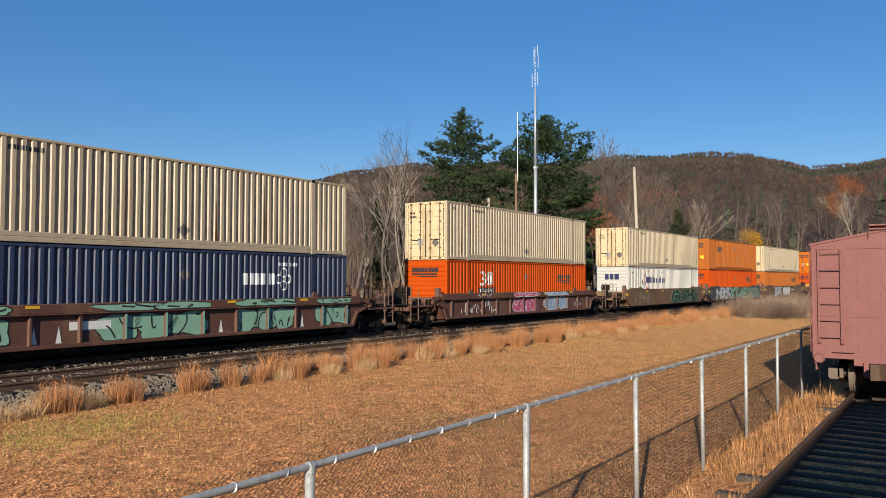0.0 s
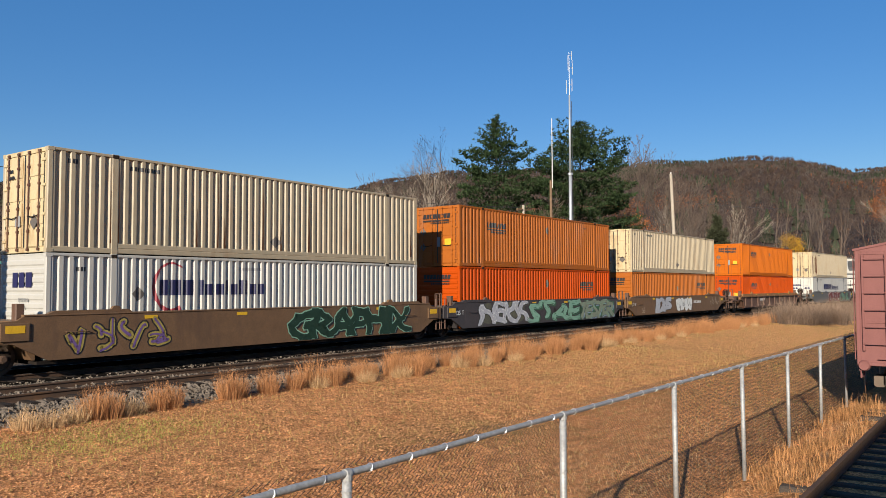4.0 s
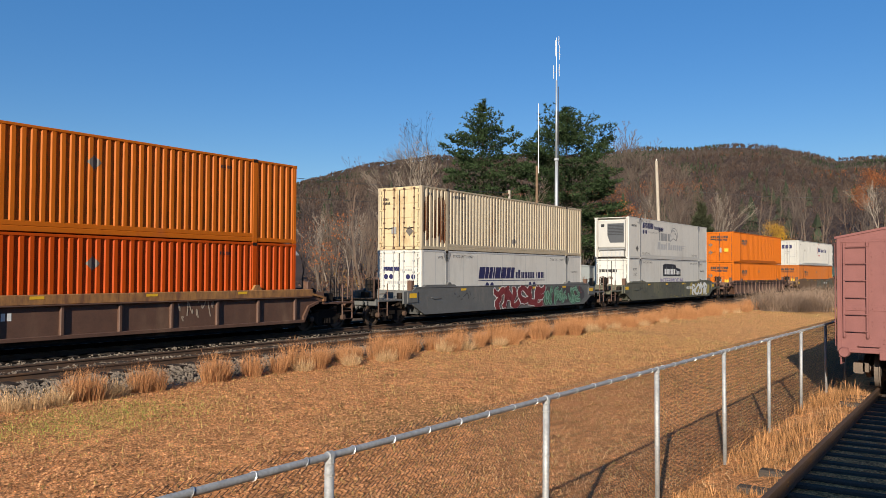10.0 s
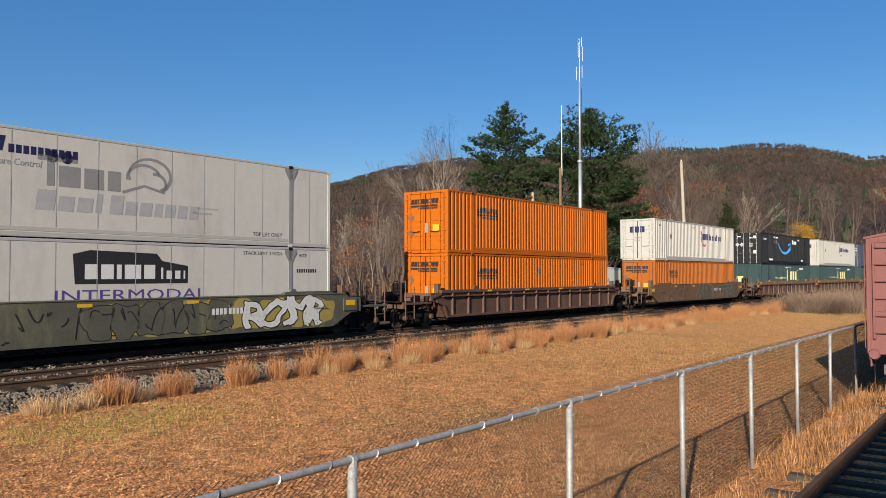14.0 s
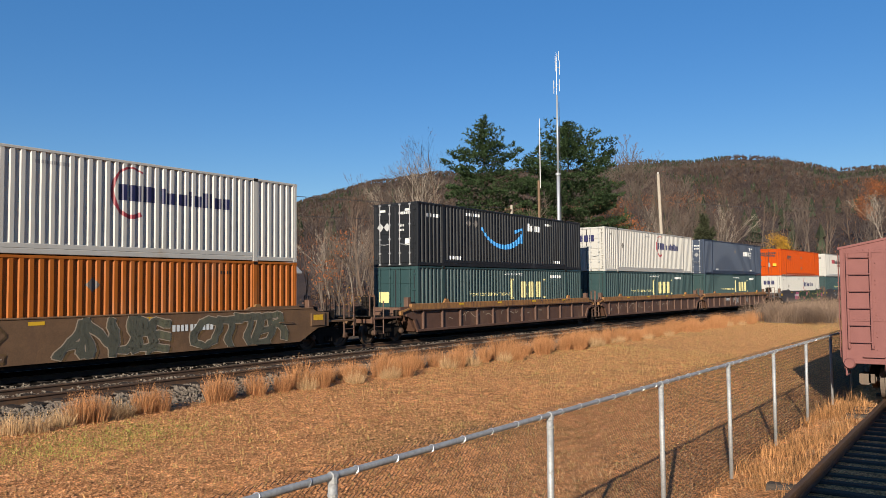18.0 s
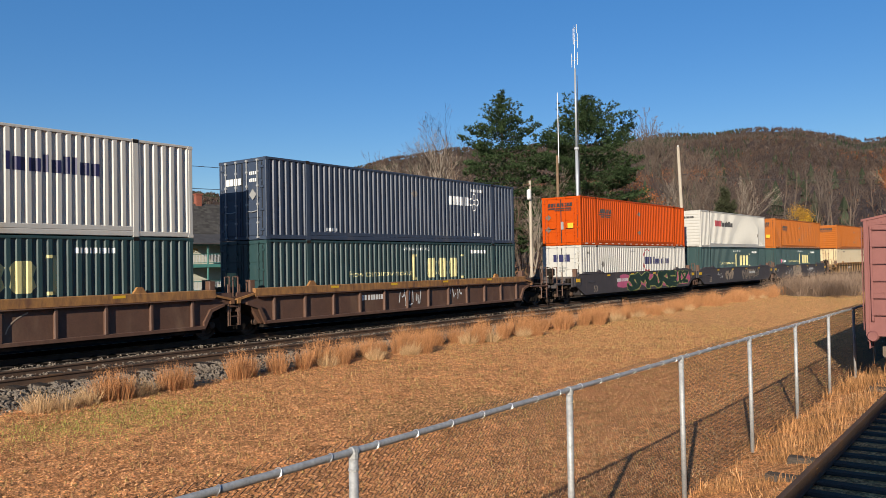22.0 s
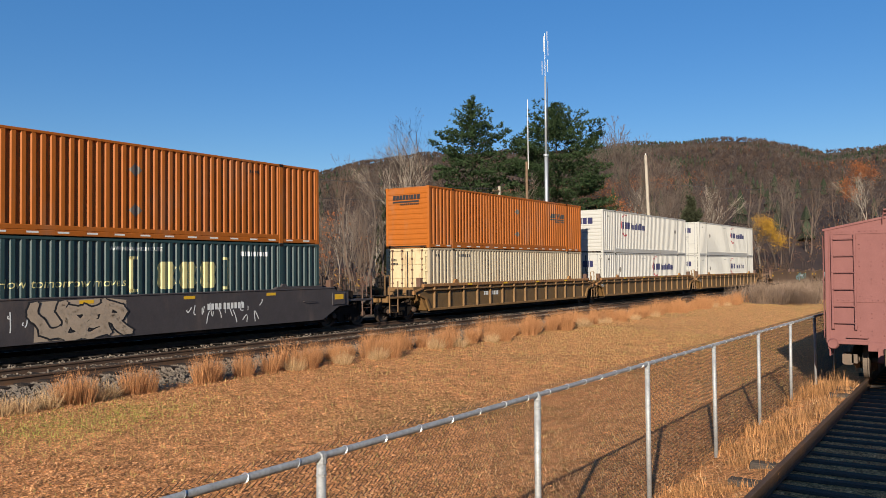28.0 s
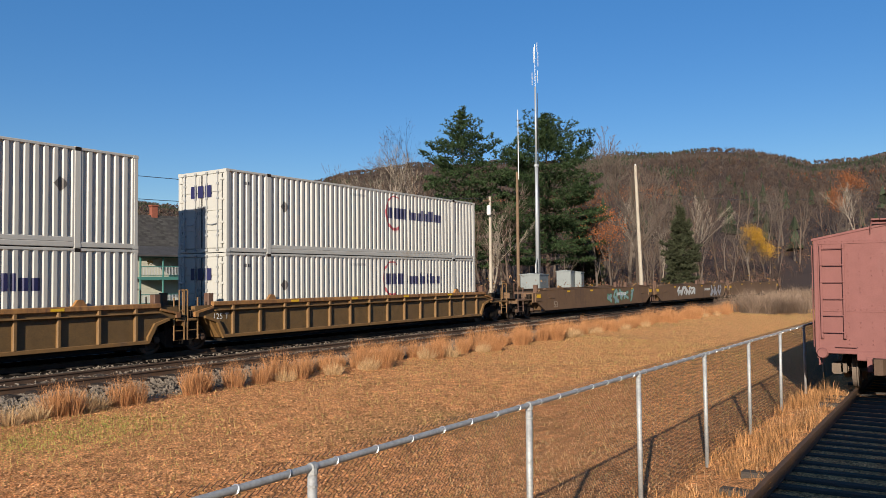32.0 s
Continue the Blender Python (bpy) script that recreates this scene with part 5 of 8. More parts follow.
def green(label, stickers=False):
    c = build_container(label, M_GREEN, marks=m_bracket(), end_marks=[(t_rect(-0.95, -0.35, 1.25, 1.75), M_YELMARK, "data_panel"), (t_rect(0.2, 0.8, 0.6, 0.75), M_WHITEMARK, "data_panel")])
    if stickers:
        for x, m in ((-6.3, M_G_PINK), (-5.7, M_LTGREY), (-5.1, M_WHITEMARK)):
            decal("hazard_sticker", t_diamond(x, 1.62, 0.22), m, c, label="diamond hazard sticker")
    return c


def navy(label, paint):
    return build_container(label, paint, post_paint=paint, marks=[m_star(2.6), m_diamonds(((0.1, 2.08),), 0.22), m_code(4.3, 2.42, 9, 0.13, M_WHITEMARK), m_code(4.5, 0.35, 6, 0.12, M_WHITEMARK), m_code(-5.2, 0.35, 6, 0.12, M_WHITEMARK)],
                           end_marks=[(b_span(-0.85, 0.0, 1.98, 0.24, [0.5, 0.75, 0.65, 0.6], 0.12), M_WHITEMARK, "company_mark"), m_code(0.45, 2.3, 4, 0.12, M_WHITEMARK), m_code(0.45, 2.05, 4, 0.12, M_WHITEMARK), (t_diamond(0.62, 1.6, 0.2), M_GREYMARK, "placard")])


def refrigerated(label):
    mk = [(b_span(-5.7, -3.75, 2.22, 0.40, [0.7, 0.42, 0.42, 0.2, 0.7, 0.66, 0.5, 0.5], 0.08, 0.2), M_DKBLUE, "company_mark"), (b_span(-3.6, -1.75, 2.20, 0.30, [0.5] * 10, 0.16, low=range(10)), M_DKBLUE, "company_mark"),
          (t_disc(-5.5, 1.95, 0.16) + t_disc(-5.05, 1.95, 0.16) + t_disc(-2.45, 2.22, 0.17) + t_disc(-2.05, 2.22, 0.17), M_DKBLUE, "dots"), (t_span("Temperature Control", -4.75, -2.75, 1.88, 0.18, 0.15), M_GREYMARK, "writing"),
          (b_span(-2.6, -0.45, 1.42, 0.78, [0.22, 0.62, 0.6, 0.42], 0.12, low=(1, 2, 3)), M_GREYMARK, "company_mark"), (t_rect(-2.85, -1.75, 2.10, 2.24), M_GREYMARK, "company_mark"),
          (t_stroke(arc(0.50, 1.98, 0.70, 0.50, -60, 200), 0.12, 0.05) + t_stroke(arc(0.30, 1.88, 0.55, 0.4, 20, 190), 0.09) + t_stroke(arc(0.65, 1.75, 0.38, 0.3, -40, 100), 0.1) + t_stroke([(-0.4, 1.42), (0.3, 1.66), (1.0, 1.5)], 0.08), M_GREYMARK, "animal_head_mark"),
          (b_span(-2.9, -1.05, 0.76, 0.55, [0.72, 0.62, 0.62, 0.25], 0.13, 0.12, low=(1, 2)) + b_span(-0.8, 2.2, 0.76, 0.55, [0.6, 0.55, 0.6, 0.4, 0.55, 0.5, 0.5], 0.13, 0.12, low=(1, 2, 3, 4, 5, 6)), M_LTGREY, "company_mark"), (t_rect(2.2, 2.95, 1.10, 1.15), M_LTGREY, "stripe"), (t_rect(2.0, 2.75, 0.94, 0.99), M_LTGREY, "stripe"),
          (t_span("TOP LIFT ONLY", -5.8, -4.3, 0.33, 0.14), M_BLACK, "writing"), (t_span("TOP LIFT ONLY", 4.4, 5.7, 0.33, 0.14), M_BLACK, "writing"), (t_span("STACK LIMIT 3 HIGH", -5.8, -4.2, 2.66, 0.10), M_BLACK, "writing"), m_diamonds(((-6.65, 0.72),), 0.24), m_code(-7.6, 2.25, 8, 0.14), (t_text("WTP", -6.7, 2.5, 0.12), M_BLACK, "writing")]
    return build_container(label, M_WHITE_SMOOTH, end="reefer", style="smooth", rails=M_WHITE, marks=mk + [panel_seams()])


def panel_seams():
    tr = []
    for x in [-7.0] + [-5.9 + 1.19 * i for i in range(11)] + [7.0]:
        tr += t_rect(x - 0.012, x + 0.012, 0.22, CH - 0.1)
    return (tr, M_LTGREY, "panel_seam")


def dry_white(label, which):
    if which == "a":
        mk = [(b_span(-3.4, 0.0, 1.58, 0.58, [0.75, 0.45, 0.45, 0.22, 0.72, 0.72, 0.55, 0.5], 0.07, 0.2), M_DKBLUE, "company_mark"), (b_span(0.2, 2.2, 1.58, 0.46, [0.45, 0.5, 0.2, 0.5, 0.5, 0.5, 0.4, 0.45], 0.14, low=(0, 2, 3, 4, 5, 6, 7)) + b_span(2.45, 3.35, 1.58, 0.46, [0.2, 0.5, 0.5, 0.16], 0.14, low=(0, 1, 2, 3)), M_DKBLUE, "company_mark"),
              (t_rect(-3.4, 3.4, 1.46, 1.50), M_DKBLUE, "underline"), (t_disc(-2.6, 1.22, 0.17) + t_disc(-2.15, 1.22, 0.17) + t_disc(1.75, 1.22, 0.17) + t_disc(2.2, 1.22, 0.17), M_DKBLUE, "dots"), (t_span("STACK LIMIT 3 HIGH", -5.6, -3.9, 2.58, 0.13), M_BLACK, "writing"), (t_text("WTP", -6.8, 2.5, 0.13), M_BLACK, "writing"), (t_span("STACK LIMIT 3 HIGH", 4.0, 5.7, 2.58, 0.13), M_BLACK, "writing"), (t_text("TARE WEIGHT", 6.6, 1.9, 0.10), M_BLACK, "writing")]
        em = [(b_span(-0.95, 0.0, 1.95, 0.18, [0.7, 0.4, 0.4, 0.2, 0.7, 0.65, 0.5, 0.5], 0.1, 0.2), M_DKBLUE, "company_mark"), m_code(0.1, 1.95, 8, 0.10, M_LTGREY), (t_disc(-0.75, 1.68, 0.12), M_DKBLUE, "dot"), (t_disc(-0.45, 1.68, 0.12), M_DKBLUE, "dot"), (t_disc(0.55, 1.68, 0.12), M_DKBLUE, "dot"), (t_disc(0.85, 1.68, 0.12), M_DKBLUE, "dot"), m_code(-0.7, 1.35, 10, 0.14, M_LTGREY)]
    else:
        mk = [(b_span(-1.5, 0.7, 1.80, 0.42, [0.62, 0.62, 0.24, 0.85, 0.6], 0.16) + b_span(0.9, 1.75, 1.80, 0.34, [0.2, 0.5, 0.5, 0.16], 0.3, low=(1, 2, 3)), M_WHITEMARK, "company_mark"), (t_span("INTERMODAL", -2.4, 2.55, 1.18, 0.32), M_PURPLE, "writing"),
              (t_span("53FT", -7.35, -6.75, 2.02, 0.22), M_BLACK, "writing"), (t_span("XHC", -7.3, -6.78, 1.68, 0.22), M_BLACK, "writing"), (t_span("STACK LIMIT 3 HIGH", -5.6, -3.9, 2.6, 0.12), M_BLACK, "writing"), (t_span("STACK LIMIT 3 HIGH", 4.0, 5.7, 2.6, 0.12), M_BLACK, "writing"), (t_text("WTP", 6.5, 2.55, 0.12), M_BLACK, "writing"), m_code(6.4, 2.0, 9, 0.13)]
        em = [(b_span(-0.95, 0.4, 1.95, 0.2, [0.6, 0.6, 0.24, 0.8, 0.6, 0.2, 0.5, 0.4], 0.1), M_BLACK, "company_mark"), m_code(-0.7, 1.5, 10, 0.10), m_code(-0.7, 1.0, 8, 0.12)]
    c = build_container(label, M_WHITE_SMOOTH, style="smooth", rails=M_LTGREY, marks=mk + [panel_seams()], end_marks=em)
    if which == "b":
        decal("company_mark", t_poly([(-1.78, 1.66), (1.85, 1.66), (1.85, 2.2), (0.95, 2.34), (0.75, 2.56), (-1.35, 2.62), (-1.85, 2.5)]), M_BLACK, c, "smooth", 0.002)
    return c


def smile(label):
    mk = [(t_stroke(arc(-0.75, 3.05, 2.5, 1.95, 213, 318, 18), 0.12, 0.34) + t_stroke([(0.30, 1.92), (1.15, 2.12), (1.05, 1.35)], 0.2, 0.12), M_BLUE, "arrow_curve"), (b_span(1.65, 3.1, 2.06, 0.42, [0.55, 0.35, 0.2, 0.75, 0.5], 0.14, low=(1, 3, 4)), M_WHITEMARK, "company_mark"),
          m_code(-7.4, 2.25, 8, 0.16, M_WHITEMARK), m_code(-4.2, 2.5, 10, 0.14, M_WHITEMARK), m_code(3.6, 2.45, 9, 0.12, M_WHITEMARK), m_code(-5.6, 0.35, 7, 0.16, M_WHITEMARK), m_code(4.6, 0.35, 7, 0.14, M_WHITEMARK), m_diamonds(((-4.0, 2.15), (-3.4, 2.15)), 0.22)]
    em = [(t_diamond(-0.85, 1.8, 0.2), M_LTGREY, "placard"), (t_diamond(-0.45, 1.8, 0.2), M_LTGREY, "placard"), m_code(0.25, 2.35, 6, 0.12, M_WHITEMARK), m_code(0.25, 1.8, 4, 0.09, M_WHITEMARK), m_code(0.25, 1.6, 4, 0.09, M_WHITEMARK), (t_rect(0.6, 0.85, 0.95, 1.25), M_WHITEMARK, "sticker"), (t_rect(-0.9, -0.55, 2.5, 2.6), M_WHITEMARK, "reflector"), (t_rect(0.6, 0.9, 2.5, 2.6), M_WHITEMARK, "reflector")]
    return build_container(label, M_BLACKBLUE, marks=mk, end_marks=em)


def xlog(label):
    return build_container(label, M_WHITE, end="ribs", marks=[(b_span(-4.95, -3.45, 1.70, 0.48, [0.6, 0.6, 0.75], 0.14), M_REDMARK, "company_mark"),
                                                                (b_span(-3.35, -0.65, 1.70, 0.46, [0.3, 0.6, 0.58, 0.22, 0.5, 0.3, 0.22, 0.5, 0.48], 0.13, low=LOW9), M_BLACK, "company_mark"), m_code(-5.4, 2.55, 8, 0.08, M_GREYMARK), m_diamonds(((6.0, 1.1),), 0.2)],
                           end_marks=[(b_span(-0.75, 0.75, 2.28, 0.16, [0.5, 0.6, 0.6, 0.3, 0.5, 0.5, 0.22, 0.5, 0.3, 0.2, 0.5, 0.5], 0.12), M_BLACK, "company_mark"), m_code(-0.6, 1.9, 8, 0.09, M_GREYMARK)])


def well_cars_and_loads():
    P = [
        # left end at the start, car, (upper, lower)
        (8.33, ("brown well car with mint-green bubble graffiti", "ribbed", M_CARRUST, M_CARRUST, 12, "c", "c"), cream("cream corrugated container stacked over a navy one"), navy("navy corrugated container with white marks in a well car", M_NAVY)),
        (31.89, ("rust-brown well car with white and pink tags", "ribbed", M_CARRUST, M_CARRUST, 12, "c", "c"), cream("cream corrugated container with rust-stained doors"), "thirty"),
        (55.40, ("brown smooth-sided well car with yellow and dark graffiti", "smooth", M_CARTAN, M_CARTAN, 0, "c", "j"), cream("dirty cream corrugated container with rust-streaked doors"), stg("white corrugated container with a blue mark and red ring", -4.6, end="ribs")),
        (74.75, ("dark well car covered in green and silver graffiti", "smooth", M_CARDARK, M_CARBROWN, 0, "j", "j"), sch("faded orange corrugated container over a brighter orange one", M_ORANGE_DULL, dots=((0.27, 2.12),)), sch("red-orange corrugated container in a graffitied well car", M_ORANGE_RED, end="ribs", mark_x=4.05, dots=((0.2, 2.1),))),
        (94.33, ("brown smooth-sided well car with silver throw-up graffiti", "smooth", M_CARTAN, M_CARTAN, 0, "j", "c"), cream("cream corrugated container with a dented end and rusty doors"), sch("faded orange corrugated container below a cream one", M_ORANGE_DULL, end="ribs", mark_x=4.0, dots=((0.0, 1.78),))),
        (117.72, ("dark brown ribbed well car with rusty stains", "ribbed", M_CARBROWN, M_CARYELLOW, 10, "c", "c"), sch("bright orange corrugated container with ribbed doors", M_ORANGE), sch("bright red-orange corrugated container in a brown well car", M_ORANGE_RED)),
        (141.57, ("grey smooth-sided well car with red graffiti", "smooth", M_CARGREY, M_CARGREY, 0, "c", "c"), cream("cream corrugated container with heavily rusted doors and corner"), dry_white("smooth dusty white container with blue marks", "a")),
        (165.01, ("olive-grey well car with green and white graffiti", "smooth", M_CAROLIVE, M_CARGREY, 0, "c", "c"), refrigerated("smooth white refrigerated container with a cooling unit"), dry_white("smooth dusty white container with black and violet marks", "b")),
        (188.55, ("dark brown ribbed well car under two orange containers", "ribbed", M_CARBROWN, M_CARBROWN, 14, "c", "c"), sch("orange corrugated container with black marks", M_ORANGE, dots=()), sch("orange corrugated container below another orange one", M_ORANGE, dots=((-0.1, 2.1),))),
        (211.96, ("ochre-brown smooth well car with tan graffiti", "smooth", M_CARTAN, M_CAROCHRE, 0, "c", "c"), stg("white corrugated container with blue letters on its doors"), sch("faded orange corrugated container below a white one", M_ORANGE_DULL, mark_x=-5.72)),
        (235.43, ("brown ribbed well car with a faded yellow chord", "ribbed", M_CARBROWN, M_CARYELLOW, 12, "c", "j"), smile("blue-black corrugated container with a curved blue arrow"), green("dark green corrugated container with pale yellow marks")),
        (255.04, ("brown ribbed well car with scratched tags", "ribbed", M_CARBROWN, M_CARYELLOW, 12, "j", "j"), stg("white corrugated container over a dark green one", 0.9), green("dark green corrugated container below a white one")),
        (274.18, ("brown ribbed well car with white tags and yellow chord", "ribbed", M_CARBROWN, M_CARYELLOW, 12, "j", "c"), navy("slate-blue corrugated container with white marks", M_SLATE), green("dark green corrugated container below a slate-blue one")),
        (297.53, ("dark smooth well car with green and pink graffiti", "smooth", M_CARDARK, M_CARDARK, 0, "c", "j"), sch("red-orange corrugated container over a white one", M_ORANGE_RED, tape=True, dots=((0.1, 2.1), (0.1, 0.87))), stg("white corrugated container with blue letters below an orange one", 0.82)),
        (317.00, ("dark smooth well car with tan graffiti", "smooth", M_CARDARK, M_CARDARK, 0, "j", "j"), xlog("white corrugated container with red and black marks"), green("dark green corrugated container below a white ribbed-end one")),
        (336.30, ("dark smooth well car with tan block graffiti", "smooth", M_CARDARK, M_CARDARK, 0, "j", "c"), sch("orange corrugated container with white reflective tape", M_ORANGE_DULL, tape=True, dots=((0.1, 2.1), (0.1, 0.87))), green("blue-green corrugated container with pale marks and stickers", True)),
        (359.74, ("ochre ribbed well car with a yellow chord", "ribbed", M_CAROCHRE, M_CARYELLOW, 14, "c", "j"), sch("orange corrugated container with a ribbed front end", M_ORANGE_DULL, end="ribs", tape=True, mark_x=4.0, dots=((0.1, 2.1), (0.1, 0.87))), cream("pale cream corrugated container with worn doors", dots=())),
        (379.21, ("ochre ribbed well car with close-set ribs", "ribbed", M_CAROCHRE, M_CARYELLOW, 14, "j", "j"), stg("white corrugated container with a ribbed front end", -4.8, end="ribs", dots=((5.6, 1.8),)), stg("white corrugated container below a matching white one", 0.95)),
        (398.81, ("ochre ribbed well car behind a matching one", "ribbed", M_CAROCHRE, M_CARYELLOW, 14, "j", "c"), stg("white corrugated container with rust-stained doors", 0.95), stg("white corrugated container at the bottom of the last stack", 0.75)),
        (422.30, ("empty brown well car with a mint graffiti panel", "smooth", M_CARTAN, M_CAROCHRE, 0, "c", "j"), None, None),
        (441.80, ("empty brown well car with a white tag", "smooth", M_CARTAN, M_CAROCHRE, 0, "j", "j"), None, None),
        (461.30, ("empty brown well car at the end of a set", "smooth", M_CARTAN, M_CAROCHRE, 0, "j", "c"), None, None),
    ]
    names = {"c": "coupler", "j": "joint"}
    cars = []
    for i, (x, (label, kind, paint, chord, ribs, le, re), up, lowr) in enumerate(P):
        car = build_well_car(label, kind, paint, chord, ribs, names[le], names[re])
        if lowr == "thirty":
            lowr = sch("red-orange corrugated container with a white number and lettering", M_ORANGE_RED, end="ribs", mark_x=4.0, dots=((0.0, 2.1),))
            bold = []
            for dx in (-0.05, 0.0, 0.05):
                bold += t_span("30", -5.02 + dx, -3.72 + dx, 1.62, 0.74)
            decal("number", bold, M_WHITEMARK, lowr)
            decal("dark_panel", t_rect(-5.15, -3.5, 1.22, 1.52), M_BLACK, lowr, "ribbed", 0.002)
            decal("writing", t_span("INTERMODAL", -5.05, -3.62, 1.28, 0.17), M_WHITEMARK, lowr)
        cars.append(car)
        MOVERS.append((car, x + HALF, 0.0))
        if lowr:
            MOVERS.append((lowr, x + HALF, 0.38))
        if up:
            MOVERS.append((up, x + HALF, 0.38 + CH + 0.012))
    return cars


CARS = well_cars_and_loads()
M_RUSTRUN = mat("rust_run", (0.101, 0.042, 0.020), 0.8, var=0.3)
_up = [m[0] for m in MOVERS if m[2] > 1]
rust_runs(_up[6], 1, -7.95, -6.15, 0.8, M_RUSTRUN, True)
rust_runs(_up[6], 2, -6.0, 6.0, 0.10, M_RUSTRUN)
rust_runs(_up[4], 3, -8.0, -3.0, 0.18, M_RUSTRUN)
rust_runs(_up[1], 4, -8.0, 8.0, 0.08, M_RUSTRUN)
rust_runs(_up[2], 5, -8.0, 8.0, 0.10, M_RUSTRUN)
rust_runs(_up[0], 6, -8.0, 8.0, 0.05, M_RUSTRUN)


def paint_graffiti():
    g, w = graffiti, graffiti_word
    c = CARS
    g(c[0], 1, "ribs", -7.9, -5.6, 0.5, 1.58, 3, M_G_MINT, M_BLACK, M_BLACK)
    g(c[0], 2, "ribs", -3.0, 0.9, 0.48, 1.58, 3, M_G_MINT, M_BLACK, M_BLACK)
    g(c[0], 3, "ribs", 2.2, 4.9, 0.48, 1.60, 3, M_G_MINT, M_BLACK, M_BLACK)
    g(c[0], 103, "ribs", 6.2, 8.1, 0.52, 1.56, 2, M_G_MINT, M_BLACK, M_BLACK)
    for x in (-4.9, -4.2, 1.5, 5.4):
        part("white_mark", drape(t_poly([(x - 0.09, 0.52), (x + 0.09, 0.52), (x, 1.0)]), None, -1.413, 0.004), M_WHITEMARK, c[0])
    part("data_panel", drape(t_rect(-3.9, -2.6, 0.86, 1.10), None, -1.413, 0.008), M_WHITEMARK, c[0])
    g(c[1], 4, "lines", -7.0, -3.6, 0.55, 1.28, 18, M_WHITEMARK, y=-1.413, fat=0.05)
    g(c[1], 104, "lines", -5.6, -4.2, 1.38, 1.58, 8, M_WHITEMARK, y=-1.503, fat=0.035)
    g(c[1], 5, "ribs", -1.7, 1.0, 0.5, 1.58, 4, M_G_PINK, M_WHITEMARK, M_WHITEMARK)
    g(c[1], 6, "ribs", 2.0, 4.9, 0.5, 1.56, 3, M_G_BLUE, M_WHITEMARK, M_WHITEMARK)
    g(c[1], 7, "lines", 6.0, 7.0, 0.6, 1.26, 6, M_WHITEMARK, y=-1.413, fat=0.05)
    g(c[2], 8, "block", -7.6, -4.4, 0.5, 1.5, 4, M_G_YELL, M_BLACK, M_G_PURPLE)
    w(c[2], "GRAPHIX", 9, 0.6, 7.2, 0.45, 1.55, M_G_DEEP, M_G_MINT, 0.07, 0.04, M_BLACK)
    g(c[3], 10, "wash", -6.6, -2.6, 0.45, 1.52, 4, M_CAROLIVE)
    g(c[3], 110, "wash", -2.4, 3.6, 0.45, 1.52, 4, M_CARDARK)
    g(c[3], 111, "wash", 3.6, 8.2, 0.45, 1.52, 4, M_G_GREEN)
    w(c[3], "NEKK", 11, -6.6, -2.2, 0.46, 1.55, M_G_SILVER, M_BLACK, 0.06, 0.035, M_CAROLIVE, M_WHITEMARK)
    w(c[3], "STAE", 12, -2.2, 3.5, 0.43, 1.57, M_G_MINT, M_BLACK, 0.06, 0.035, M_G_GREEN, M_G_GREEN)
    w(c[3], "TESTER", 13, 3.6, 8.1, 0.43, 1.57, M_G_SAGE, M_BLACK, 0.045, 0.03, M_G_BLUE, M_G_MINT)
    w(c[4], "125", 14, -4.6, -2.0, 0.48, 1.50, M_G_SILVER, M_BLACK, 0.09, 0.04)
    g(c[4], 15, "bubble", -0.9, 2.2, 0.5, 1.5, 4, M_WHITEMARK, M_BLACK, M_BLACK)
    g(c[4], 16, "lines", 6.2, 8.3, 0.6, 1.5, 9, M_G_TAN, fat=0.05)
    g(c[5], 17, "lines", 2.8, 4.3, 0.6, 1.4, 9, M_G_TAN, y=-1.415, fat=0.04)
    w(c[6], "TALOUE", 18, -2.3, 2.8, 0.43, 1.54, M_G_RED, M_WHITEMARK, 0.10, 0.035, M_CARRUST)
    g(c[6], 19, "wash", 2.7, 7.9, 0.45, 1.5, 4, M_CARDARK)
    g(c[6], 20, "block", 2.9, 7.4, 0.45, 1.54, 8, M_G_MINT, M_BLACK, M_G_GREEN, fat=0.22)
    g(c[6], 120, "lines", 3.0, 7.8, 0.5, 1.5, 12, M_G_RED, fat=0.06)
    g(c[6], 21, "lines", -5.8, -4.0, 0.95, 1.4, 7, M_BLACK, fat=0.03)
    g(c[7], 22, "wash", -1.5, 8.0, 0.45, 1.5, 8, M_G_YELL)
    g(c[7], 23, "bubble", -1.6, 3.3, 0.45, 1.5, 6, M_CAROLIVE, M_BLACK, M_BLACK)
    g(c[7], 123, "lines", -4.6, 3.6, 0.5, 1.5, 22, M_BLACK, fat=0.04)
    w(c[7], "ROJMR", 24, 4.0, 7.5, 0.5, 1.52, M_WHITEMARK, M_BLACK, 0.045, 0.035)
    g(c[7], 25, "lines", -6.8, -5.2, 0.8, 1.4, 8, M_BLACK, fat=0.03)
    w(c[9], "HXJR", 26, -7.0, -2.4, 0.42, 1.52, M_CARTAN, M_CARSHADE, 0.08, 0.05, None, M_G_TAN)
    w(c[9], "ANUBE", 27, -0.9, 2.4, 0.42, 1.52, M_CAROLIVE, M_G_TAN, 0.05, 0.03, M_CARSHADE)
    w(c[9], "OTTER", 28, 3.4, 7.4, 0.45, 1.52, M_CAROLIVE, M_G_TAN, 0.05, 0.03, M_CARSHADE)
    g(c[10], 29, "lines", 2.4, 6.4, 1.48, 1.6, 16, M_BLACK, y=-1.502, fat=0.03)
    g(c[10], 30, "lines", -6.0, 3.0, 0.7, 1.2, 14, M_G_TAN, y=-1.415, fat=0.03)
    g(c[11], 31, "lines", -7.6, 3.0, 0.65, 1.25, 16, M_G_TAN, y=-1.415, fat=0.035)
    g(c[12], 32, "lines", -1.2, 0.3, 0.6, 1.35, 9, M_WHITEMARK, y=-1.415, fat=0.05)
